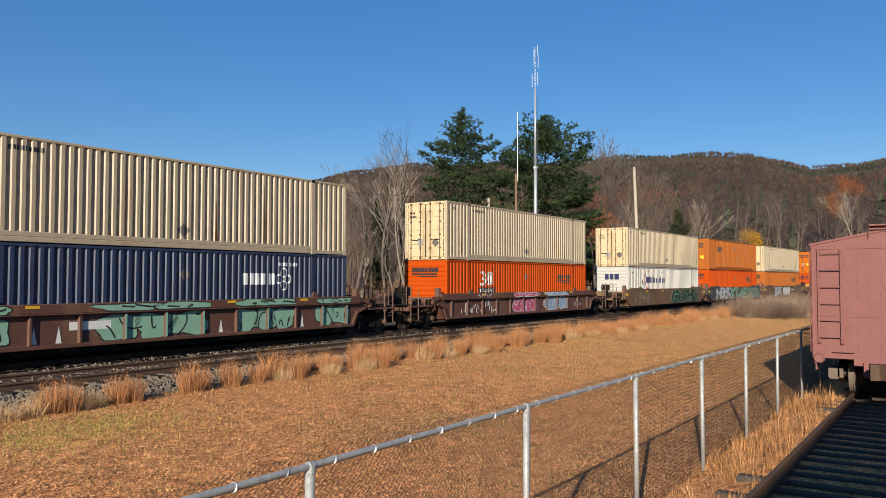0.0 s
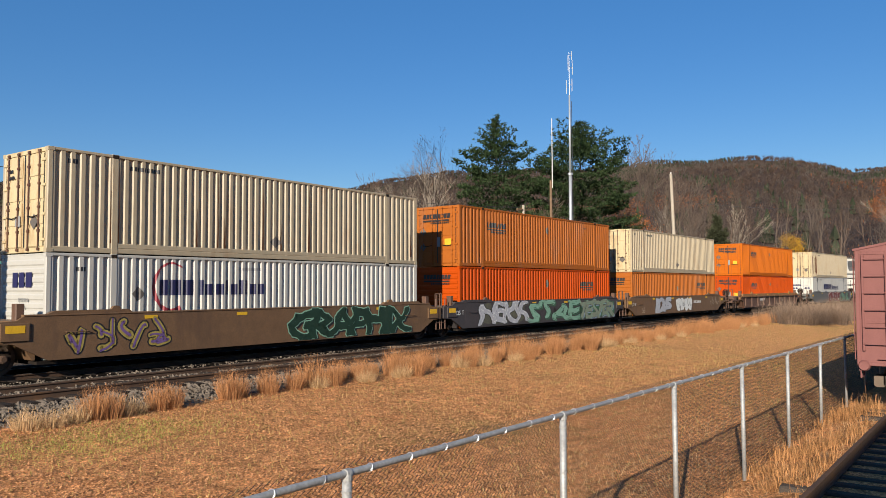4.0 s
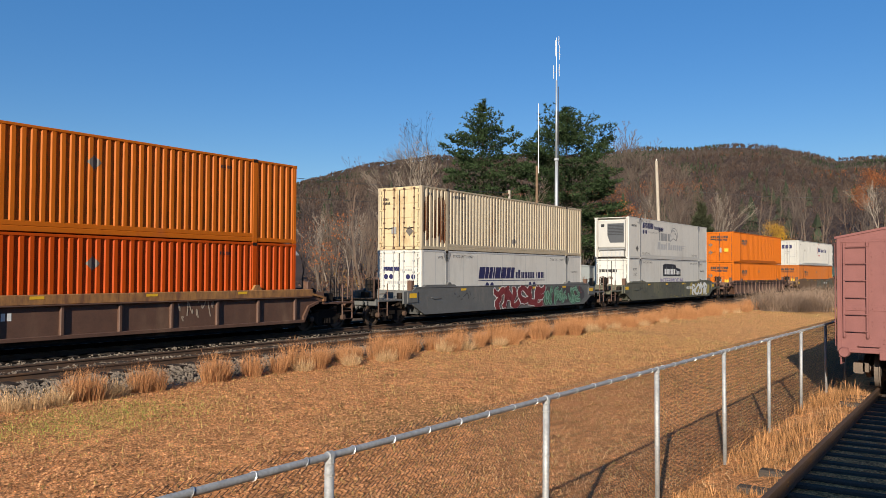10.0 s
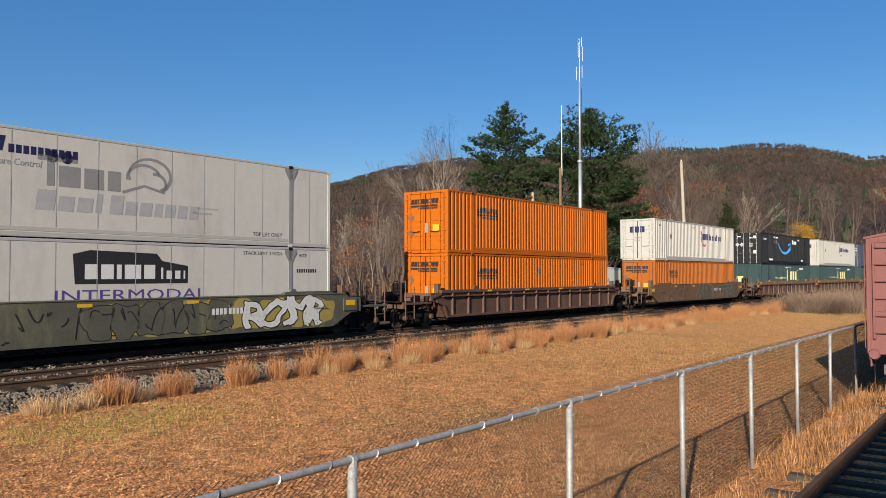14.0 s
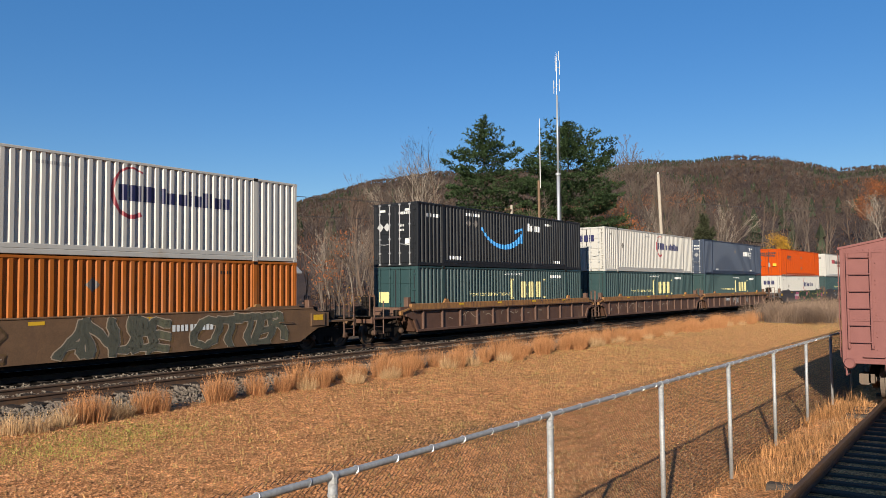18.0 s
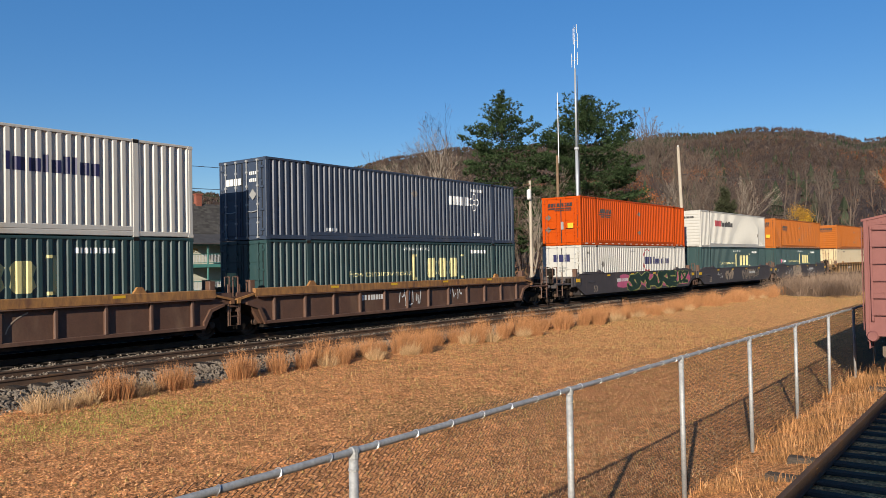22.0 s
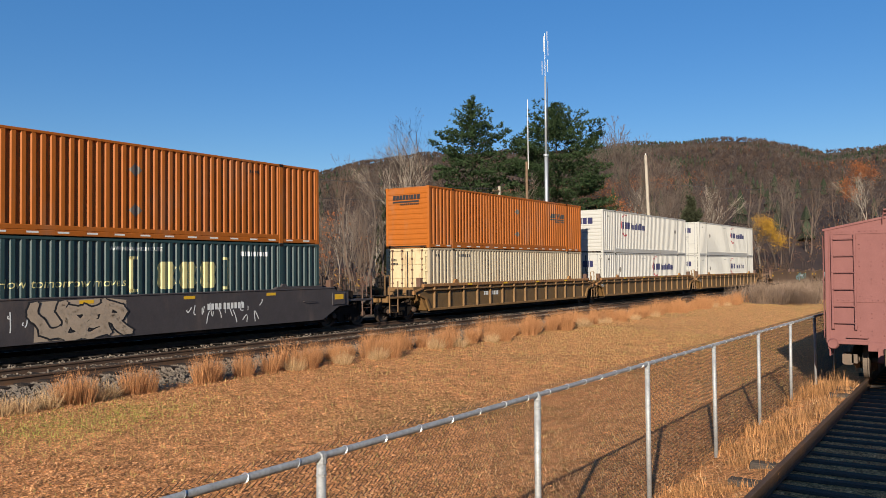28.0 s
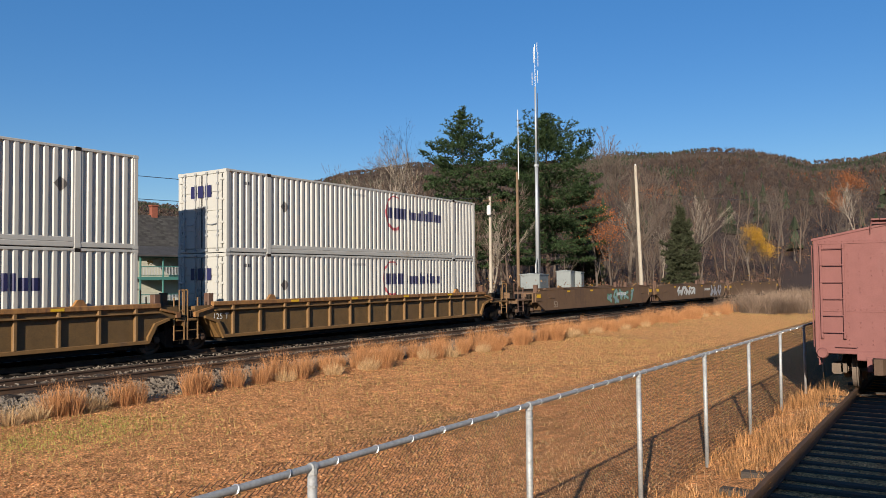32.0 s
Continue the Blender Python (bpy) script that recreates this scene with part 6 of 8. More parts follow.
    g(c[12], 33, "lines", 2.2, 3.2, 0.7, 1.25, 5, M_WHITEMARK, y=-1.415, fat=0.05)
    g(c[13], 34, "wash", -3.6, 8.2, 0.55, 1.45, 7, M_G_PINK)
    w(c[13], "SMAKE", 35, -2.2, 5.6, 0.42, 1.56, M_G_DEEP, M_G_LIME, 0.11, 0.03, M_G_YELL)
    w(c[13], "UDZ", 37, 5.7, 7.9, 0.6, 1.52, M_G_DEEP, M_G_LIME, 0.05, 0.04, M_G_PINK)
    g(c[14], 38, "block", -3.4, -1.4, 0.6, 1.4, 3, M_G_TAN, M_BLACK, None)
    g(c[14], 39, "block", 0.9, 5.4, 0.5, 1.45, 6, M_G_TAN, M_BLACK, M_BLACK)
    g(c[14], 40, "lines", -5.2, -4.0, 0.7, 1.3, 6, M_WHITEMARK, fat=0.03)
    part("graffiti_field", drape(t_poly([(-3.1, 0.42), (-0.3, 0.44), (-0.35, 1.46), (-1.0, 1.54), (-3.05, 1.5)]), None, SIDE_Y0, 0.002), M_G_TAN, c[15], "tan spray-painted field")
    w(c[15], "USER", 41, -3.05, -0.3, 0.44, 1.50, M_G_TAN, M_BLACK, 0.07, 0.05)
    g(c[15], 42, "lines", -5.8, -3.2, 0.7, 1.3, 14, M_WHITEMARK, fat=0.035)
    g(c[15], 43, "lines", 1.8, 5.0, 0.5, 1.3, 14, M_WHITEMARK, fat=0.035)
    g(c[19], 44, "block", 0.9, 5.6, 0.5, 1.5, 5, M_G_MINT, M_G_GREEN, M_G_BLUE)
    g(c[20], 45, "block", -4.6, 0.0, 0.7, 1.5, 5, M_WHITEMARK, None, None)
    g(c[20], 46, "block", 4.4, 7.6, 0.5, 1.5, 5, M_G_SILVER, M_BLACK, None)
    for i in (4, 7, 9, 13, 14, 15, 19, 20):
        part("code_mark", drape(t_blocks(2.6 if i != 13 else -3.9, 1.02, 0.20, [0.55] * 4 + [0.0] + [0.55] * 6, 0.22), None, SIDE_Y0, 0.014), M_WHITEMARK, c[i])
    for i in (5, 12, 16):
        part("code_mark", drape(t_blocks(-3.6, 0.95, 0.20, [0.55] * 3 + [0.0] + [0.55] * 6, 0.22), None, -1.41, 0.006), M_WHITEMARK, c[i])
    for i in (4, 9, 13, 14, 15, 19):
        part("number", drape(t_text("53", -7.0, 0.52, 0.36), None, SIDE_Y0, 0.014), M_G_TAN, c[i])
    for i in (3, 4, 15, 17, 18):
        part("writing", drape(t_text("125 T", -8.75, 1.02, 0.2), None, -1.53 if i < 16 else -1.41, 0.008), M_WHITEMARK, c[i])


paint_graffiti()


# ---- chain-link fence ----
FENCE_Y = 3.60
BAY = 3.02


def fence_top(x):
    return 1.085 - 0.0042 * (x - 3.8)


def build_fence():
    fc = thing("chain_link_fence", "galvanised chain-link fence with round posts and top rail", "fence")
    foot = GROUND - 0.02
    pitch, step = 0.0573, 0.0287
    wires = Mb()
    vs, fs = [], []
    r = 0.0031
    n_lev = int(1.84 / step) + 1
    count = round(BAY / pitch)
    for k in range(count):
        base = len(vs)
        x = (k + 0.5) * BAY / count
        for j in range(n_lev + 1):
            sx = x + (pitch / 2 + 0.001) * (1 if j % 2 else -1)
            yo = 0.003 if j % 2 else -0.003
            z = -1.80 + j * step
            vs += [(sx - r, yo - r * 0.6, z), (sx + r, yo - r * 0.6, z), (sx, yo + r, z)]
        for j in range(n_lev):
            o = base + 3 * j
            for i in range(3):
                fs.append((o + i, o + (i + 1) % 3, o + 3 + (i + 1) % 3, o + 3 + i))
    wires.add(vs, fs)
    wire_mesh = wires.mesh("chain_mesh", M_WIRE)
    post_mesh = Mb().lathe([(-1.85, 0.033), (-0.03, 0.033)], "z", 12).mesh("post", M_GALV, True)
    cap_mesh = Mb().lathe([(-0.045, 0.038), (-0.01, 0.039), (0.02, 0.030)], "z", 12).mesh("post_cap", M_GALV)
    loop_mesh = Mb().lathe([(-0.022, 0.034), (0.022, 0.034)], "x", 12).mesh("rail_loop", M_GALV)
    rail_mesh = Mb().lathe([(0.0, 0.0245), (0.01, 0.0245), (BAY - 0.01, 0.0245), (BAY, 0.0245)], "x", 12).mesh("top_rail", M_GALV, True)
    tie_mesh = Mb().path([(0.012 * math.sin(a), 0.029 * math.cos(a), 0.029 * math.sin(a)) for a in [k * math.pi / 5 for k in range(9)]], 0.0035, 4).mesh("tie_wire", mat("bright_aluminium_tie", (0.630, 0.630, 0.630), 0.35, metal=0.9))
    band_mesh = Mb().lathe([(-0.008, 0.036), (0.008, 0.036)], "z", 10).mesh("tie_band", M_GALV)
    tilt = math.degrees(math.atan(0.0042))
    for k in range(-2, 12):
        x = 3.80 + BAY * k
        z = fence_top(x)
        p = part("post", post_mesh, None, fc, at=pose(x, FENCE_Y, z, 0.4 * math.sin(k * 1.7), 0.5 * math.cos(k * 2.3)))
        part("post_cap", cap_mesh, None, p)
        part("rail_loop", loop_mesh, None, p)
        for zz in (-0.12, -0.55, -1.0):
            part("tie_band", band_mesh, None, p, at=pose(0, 0, zz))
        rl = part("top_rail", rail_mesh, None, fc, at=pose(x, FENCE_Y, z, 0, tilt, 0))
        for j in range(7):
            part("tie_wire", tie_mesh, None, rl, at=pose(0.22 + 0.43 * j, 0, 0, 0, 0, 12 * math.sin(j * 3 + k)))
        part("chain_mesh", wire_mesh, None, fc, at=pose(x, FENCE_Y + 0.034, z, 0, tilt, 0))


build_fence()


# ---- old boxcar on the siding ----
def build_boxcar():
    X0, L, HW = 20.05, 12.2, 1.47
    R = SIDE_RAIL_TOP
    z0, z1, zp = 0.55, 3.12, 3.42
    bx = thing("boxcar", "old mineral-red steel boxcar parked on the siding", "boxcar", at=pose(X0, SIDE_Y, 0))
    m = M_BOXRED
    part("end_wall", Mb().prism([(-HW, z0), (HW, z0), (HW, z1), (0.0, zp - 0.03), (-HW, z1)], "x", 0.0, 0.05), m, bx)
    part("end_wall", Mb().prism([(-HW, z0), (HW, z0), (HW, z1), (0.0, zp - 0.03), (-HW, z1)], "x", L - 0.05, L), m, bx)
    for s in (-1, 1):
        sw = part("side_wall", Mb().box(0.05, L - 0.05, min(s * HW, s * (HW - 0.04)), max(s * HW, s * (HW - 0.04)), z0, z1), m, bx)
        for i in range(9):
            if i in (4,):
                continue
            part("side_post", Mb().bar(0.75 + i * 1.34 - 0.05, 0.75 + i * 1.34 + 0.05, min(s * HW, s * (HW + 0.03)), max(s * HW, s * (HW + 0.03)), z0, z1), m, sw)
        dr = part("sliding_door", Mb().bar(5.0, 7.2, min(s * (HW + 0.03), s * (HW + 0.08)), max(s * (HW + 0.03), s * (HW + 0.08)), z0 + 0.1, z1 - 0.1, 0.01), m, bx)
        part("door_track", Mb().bar(4.6, 9.6, min(s * (HW + 0.03), s * (HW + 0.10)), max(s * (HW + 0.03), s * (HW + 0.10)), z1 - 0.1, z1 - 0.03), m, bx)
        part("roof_slope", Mb().prism([(s * (HW + 0.05), z1 - 0.02), (s * (HW + 0.05), z1 + 0.03), (0.0, zp + 0.03), (0.0, zp - 0.02)], "x", -0.04, L + 0.04), m, bx)
        part("corner_angle", Mb().bar(-0.022, 0.06, min(s * (HW - 0.075), s * (HW + 0.012)), max(s * (HW - 0.075), s * (HW + 0.012)), z0 - 0.02, z1 + 0.01, 0.012), m, bx)
    # top and middle flanges of the end, with rivets
    part("top_flange", Mb().prism([(-HW, z1 - 0.10), (HW, z1 - 0.10), (HW, z1 + 0.02), (0.0, zp - 0.02), (-HW, z1 + 0.02)], "x", -0.014, 0.0), m, bx)
    part("seam_strip", Mb().bar(-0.012, 0.0, -HW + 0.09, HW - 0.09, 1.46, 1.55, 0.004), m, bx)
    rv = Mb()
    for y in [HW - 0.70 - 0.235 * i for i in range(9)]:
        for k in range(24):
            z = 0.72 + k * 0.098
            if abs(z - 1.5) > 0.06 and (k // 2) % 2 == 0:
                rv.lathe([(-0.010, 0.004), (-0.007, 0.011), (0.0, 0.015)], "x", 6, (0.0, y, z))
    for i in range(24):
        y = -HW + 0.13 + i * (2 * HW - 0.26) / 23
        rv.lathe([(-0.024, 0.004), (-0.021, 0.011), (-0.014, 0.015)], "x", 6, (0.0, y, z1 - 0.045))
        rv.lathe([(-0.022, 0.004), (-0.019, 0.011), (-0.012, 0.015)], "x", 6, (0.0, y, 1.505))
    tagged(part("rivets", rv, m, bx, smooth=True), kind="stuff")
    # end ladder
    ld = part("ladder", Mb().bar(-0.085, -0.060, 1.30, 1.345, 0.86, 2.98, 0.006), m, bx, "steel end ladder")
    part("stile", Mb().bar(-0.085, -0.060, 0.83, 0.875, 0.86, 3.02, 0.006), m, ld)
    for i in range(6):
        z = 0.99 + i * 0.386
        part("rung", Mb().path([(-0.005, 1.325, z), (-0.09, 1.325, z), (-0.09, 0.85, z), (-0.005, 0.85, z)], 0.012), m, ld)
    for y in (1.322, 0.852):
        for z in (0.88, 2.96):
            part("ladder_foot", Mb().bar(-0.07, 0.0, y - 0.03, y + 0.03, z - 0.04, z + 0.04), m, ld)
    # side ladder, whose stile stands proud of the corner
    sl = part("side_ladder", Mb().bar(0.12, 0.16, HW + 0.05, HW + 0.075, 0.62, 3.0), m, bx, "steel side ladder")
    part("stile", Mb().bar(0.58, 0.62, HW + 0.05, HW + 0.075, 0.62, 3.0), m, sl)
    for i in range(6):
        z = 0.80 + i * 0.386
        part("rung", Mb().path([(0.14, HW, z), (0.14, HW + 0.085, z), (0.60, HW + 0.085, z), (0.60, HW, z)], 0.012), m, sl)
    part("stirrup_step", Mb().path([(0.15, HW - 0.05, z0), (0.15, HW - 0.05, 0.22), (0.52, HW - 0.05, 0.22), (0.52, HW - 0.05, z0)], 0.018).path([(0.15, HW - 0.05, 0.22), (0.0, HW - 0.06, 0.23), (0.0, HW - 0.06, z0 - 0.1)], 0.016), m, bx)
    part("pole_pocket", Mb().lathe([(-0.07, 0.055), (-0.075, 0.10), (-0.02, 0.125), (0.05, 0.13)], "x", 16, (0.0, HW - 0.13, 0.50)), m, bx, "round push-pole pocket")
    part("end_sill", Mb().bar(-0.05, 0.10, -0.62, 0.62, 0.36, 0.56, 0.015).bar(-0.03, 0.06, -HW, HW, 0.50, 0.58, 0.012), m, bx)
    part("grab_iron", Mb().path([(0.0, 0.62, 0.66), (-0.07, 0.62, 0.66), (-0.07, 1.05, 0.66), (0.0, 1.05, 0.66)], 0.011), m, bx)
    part("draft_box", Mb().bar(-0.10, 0.6, -0.42, 0.42, 0.10, 0.46, 0.03), m, bx)
    part("striker", Mb().bar(-0.16, -0.10, -0.30, 0.30, 0.14, 0.44, 0.03), M_UNDER, bx)
    part("coupler", Mb().bar(-0.62, -0.10, -0.10, 0.10, 0.20, 0.42, 0.03).prism([(-0.85, -0.2), (-0.6, -0.2), (-0.6, 0.2), (-0.85, 0.22), (-0.80, 0.05), (-0.70, 0.0)], "z", 0.14, 0.48), M_RAIL, bx)
    for s in (-1, 1):
        part("side_sill", Mb().bar(0.0, L, min(s * (HW - 0.02), s * (HW - 0.16)), max(s * (HW - 0.02), s * (HW - 0.16)), 0.38, 0.55, 0.012), m, bx)
    part("underframe", Mb().bar(0.2, L - 0.2, -0.35, 0.35, 0.08, 0.5, 0.03), M_UNDER, bx)
    rw = part("roof_walk", Mb().box(-0.10, 0.05, -0.28, 0.28, zp + 0.02, zp + 0.09), m, bx, "wooden running board along the roof")
    for i in range(3):
        part("board", Mb().bar(-0.22, L + 0.22, -0.255 + i * 0.175, -0.095 + i * 0.175, zp + 0.10, zp + 0.135, 0.006), m, rw)
    for i in range(8):
        part("saddle", Mb().prism([(-0.30, zp - 0.05), (0.30, zp - 0.05), (0.26, zp + 0.10), (-0.26, zp + 0.10)], "x", 0.4 + i * 1.6, 0.44 + i * 1.6), m, rw)
    part("walk_bracket", Mb().path([(-0.15, 0.25, zp + 0.10), (-0.02, 0.30, zp - 0.20)], 0.015).path([(-0.15, -0.25, zp + 0.10), (-0.02, -0.30, zp - 0.20)], 0.015), m, rw)
    # trucks
    for xc in (1.75, L - 1.75):
        tk = part("truck", Mb().bar(-0.15, 0.15, -1.0, 1.0, 0.30, 0.52, 0.04), M_UNDER, bx, "old cast-steel truck", at=pose(xc, 0, R))
        for y in (-1.0, 1.0):
            part("side_frame", Mb().prism([(-0.98, 0.56), (-0.98, 0.34), (-0.70, 0.36), (-0.40, 0.16), (0.40, 0.16), (0.70, 0.36), (0.98, 0.34), (0.98, 0.56), (0.5, 0.72), (-0.5, 0.72)], "y", y - 0.06, y + 0.06), M_BOXTRUCK, tk)
            for xs in (-0.84, 0.84):
                part("journal_box", Mb().bar(xs - 0.14, xs + 0.14, y + (0.02 if y > 0 else -0.26), y + (0.26 if y > 0 else -0.02), 0.30, 0.58, 0.04), M_BOXTRUCK, tk)
        for xs in (-0.84, 0.84):
            part("wheelset", Mb().lathe([(-0.92, 0.07), (0.92, 0.07)], "y", 10).lathe([(0.66, 0.10), (0.67, 0.455), (0.695, 0.455), (0.71, 0.425), (0.80, 0.42), (0.805, 0.33), (0.77, 0.30), (0.755, 0.15), (0.82, 0.13), (0.82, 0.08)], "y", 28).lathe([(-0.66, 0.10), (-0.67, 0.455), (-0.695, 0.455), (-0.71, 0.425), (-0.80, 0.42), (-0.805, 0.33), (-0.77, 0.30), (-0.755, 0.15), (-0.82, 0.13), (-0.82, 0.08)], "y", 28),
                 M_BOXTRUCK, tk, "rusty wheelset", at=pose(xs, 0, 0.42))


M_BOXTRUCK = mat("dusty_rusted_steel", (0.139, 0.108, 0.084), 0.75, dirt=(0.168, 0.109, 0.076), dirt_amount=0.4, var=0.2)
build_boxcar()


# ---- trees and plants ----
M_BARK = mat("grey_bark", (0.105, 0.082, 0.066), 0.9, var=0.3, scale=2)
M_BARKLT = mat("pale_bark", (0.23, 0.19, 0.15), 0.9, var=0.3, scale=2)
M_TWIG = mat("bare_twigs", (0.100, 0.071, 0.054), 0.9, var=0.25, island=0.6)
M_PINEBARK = mat("pine_bark", (0.084, 0.059, 0.046), 0.9, var=0.3)
M_NEEDLE = mat("pine_needles", (0.037, 0.060, 0.024), 0.7, var=0.3, island=1.0, scale=0.5)
M_DULLNEEDLE = mat("dull_olive_needles", (0.049, 0.054, 0.029), 0.8, var=0.3, island=0.8, scale=0.5)
M_DRYGRASS = mat("dry_orange_grass", (0.412, 0.197, 0.084), 0.8, var=0.2, island=1.0)
M_PALEGRASS = mat("dry_pale_grass", (0.479, 0.311, 0.160), 0.8, var=0.2, island=1.0)
M_FENCEGRASS = mat("tan_dry_weeds", (0.33, 0.165, 0.068), 0.85, var=0.25, island=1.6)
M_LEAF = mat("fallen_leaves", (0.51, 0.25, 0.112), 0.75, var=0.24, island=0.8)
M_YELLEAF = mat("yellow_leaves", (0.40, 0.215, 0.022), 0.7, var=0.2, island=1.0)
M_RUSTLEAF = mat("rust_orange_leaves", (0.24, 0.085, 0.032), 0.75, var=0.2, island=1.0)
M_FARWOOD = mat("far_bare_woods", (0.062, 0.042, 0.032), 0.95, var=0.18, scale=0.012, fine=0.1, island=0.6)
M_FARPALE = mat("far_grey_woods", (0.084, 0.067, 0.057), 0.95, var=0.18, scale=0.012, fine=0.1, island=0.6)
M_FARPINE = mat("far_evergreens", (0.030, 0.038, 0.022), 0.9, var=0.3, scale=0.02, island=0.8)
M_FARRUST = mat("far_rusty_oaks", (0.140, 0.062, 0.032), 0.95, var=0.3, scale=0.02, island=1.0)
M_TANLEAF = mat("tan_withered_leaves", (0.20, 0.112, 0.054), 0.85, var=0.25, island=1.2)
M_SHRUB = mat("grey_tan_shrub_twigs", (0.20, 0.140, 0.100), 0.9, var=0.25, island=0.9)
M_REDTWIG = mat("red_brown_brush", (0.12, 0.060, 0.042), 0.85, var=0.25, island=1.0)


def seg(vs, fs, p0, p1, r0, r1):
    w = (p1 - p0)
    u = w.orthogonal().normalized()
    t = w.normalized().cross(u)
    k = len(vs)
    for p, r in ((p0, r0), (p1, r1)):
        for c, s in ((1, 0), (-0.5, 0.866), (-0.5, -0.866)):
            vs.append(tuple(p + r * (c * u + s * t)))
    fs += [(k, k + 1, k + 4, k + 3), (k + 1, k + 2, k + 5, k + 4), (k + 2, k, k + 3, k + 5)]


def ribbon(vs, fs, p0, p1, r0, r1):
    u = (p1 - p0).orthogonal().normalized()
    k = len(vs)
    vs += [tuple(p0 - u * r0), tuple(p0 + u * r0), tuple(p1 + u * r1), tuple(p1 - u * r1)]
    fs.append((k, k + 1, k + 2, k + 3))


def grow(rng, trunk, crown, tips, p, d, length, r, depth, spread):
    """Branches: each limb bends, thins and splits; the trunk goes to one mesh and the limbs to another."""
    n = 4 if depth > 2 else 2
    q, dd = p.copy(), d.copy()
    for i in range(n):
        nd = (dd + Vector((rng.uniform(-1, 1), rng.uniform(-1, 1), rng.uniform(-0.3, 0.7))) * 0.16).normalized()
        e = q + nd * length / n
        ra, rb = r * (1 - 0.45 * i / n), r * (1 - 0.45 * (i + 1) / n)
        (seg if depth > 2 else ribbon)(*(trunk if depth >= 5 else crown), q, e, max(ra, 0.011), max(rb, 0.009))
        if depth > 0 and i > 0:
            for _ in range(rng.choice((1, 1, 2) if depth > 3 else (1, 1, 2))):
                side = (nd.orthogonal().normalized())
                side.rotate(Matrix.Rotation(rng.uniform(0, 6.28), 3, nd))
                cd = (nd * rng.uniform(0.7, 1.2) + side * spread * rng.uniform(0.6, 1.2) + Vector((0, 0, 0.15))).normalized()
                grow(rng, trunk, crown, tips, e, cd, length * rng.uniform(0.42, 0.62), rb * 0.55, depth - 1 if rng.random() < 0.75 or depth < 3 else depth - 2, spread)
        q, dd = e, nd
    if depth > 0:
        grow(rng, trunk, crown, tips, q, dd, length * 0.55, r * 0.5, depth - 1, spread)
    else:
        tips.append(q)


def raw(name, vs, fs, material):
    me = bpy.data.meshes.new(name)
    me.from_pydata(vs, [], fs)
    me.materials.append(material)
    return me


def make_bare_tree(seed, h, label, bark=None, spread=0.55, lean=0.05, leaves=None, leaf_share=0.0, depth=5):
    rng = random.Random(seed)
    tv, tf, cv, cf, tips = [], [], [], [], []
    grow(rng, (tv, tf), (cv, cf), tips, Vector((0, 0, -0.3)), Vector((rng.uniform(-lean, lean), rng.uniform(-lean, lean), 1)).normalized(), h * 0.52, h * 0.0125 + 0.03, depth, spread)
    e = thing("bare_tree", label, "tree", group="bare trees")
    part("trunk", raw("trunk", tv, tf, bark or M_BARK), None, e)
    part("crown", raw("crown", cv, cf, bark or M_TWIG), None, e, "bare twigs and limbs")
    if leaves:
        lv, lf = [], []
        for t in tips:
            if rng.random() < leaf_share:
                for _ in range(11):
                    c = t + Vector((rng.gauss(0, 0.42), rng.gauss(0, 0.42), rng.gauss(0, 0.36)))
                    a, b = Vector((rng.gauss(0, 1), rng.gauss(0, 1), rng.gauss(0, 1))).normalized() * 0.085, Vector((rng.gauss(0, 1), rng.gauss(0, 1), rng.gauss(0, 1))).normalized() * 0.06
                    k = len(lv)
                    lv += [tuple(c - a), tuple(c + b), tuple(c + a), tuple(c - b)]
                    lf.append((k, k + 1, k + 2, k + 3))
        part("leaves", raw("leaves", lv, lf, leaves), None, e, "clinging autumn leaves")
    return e


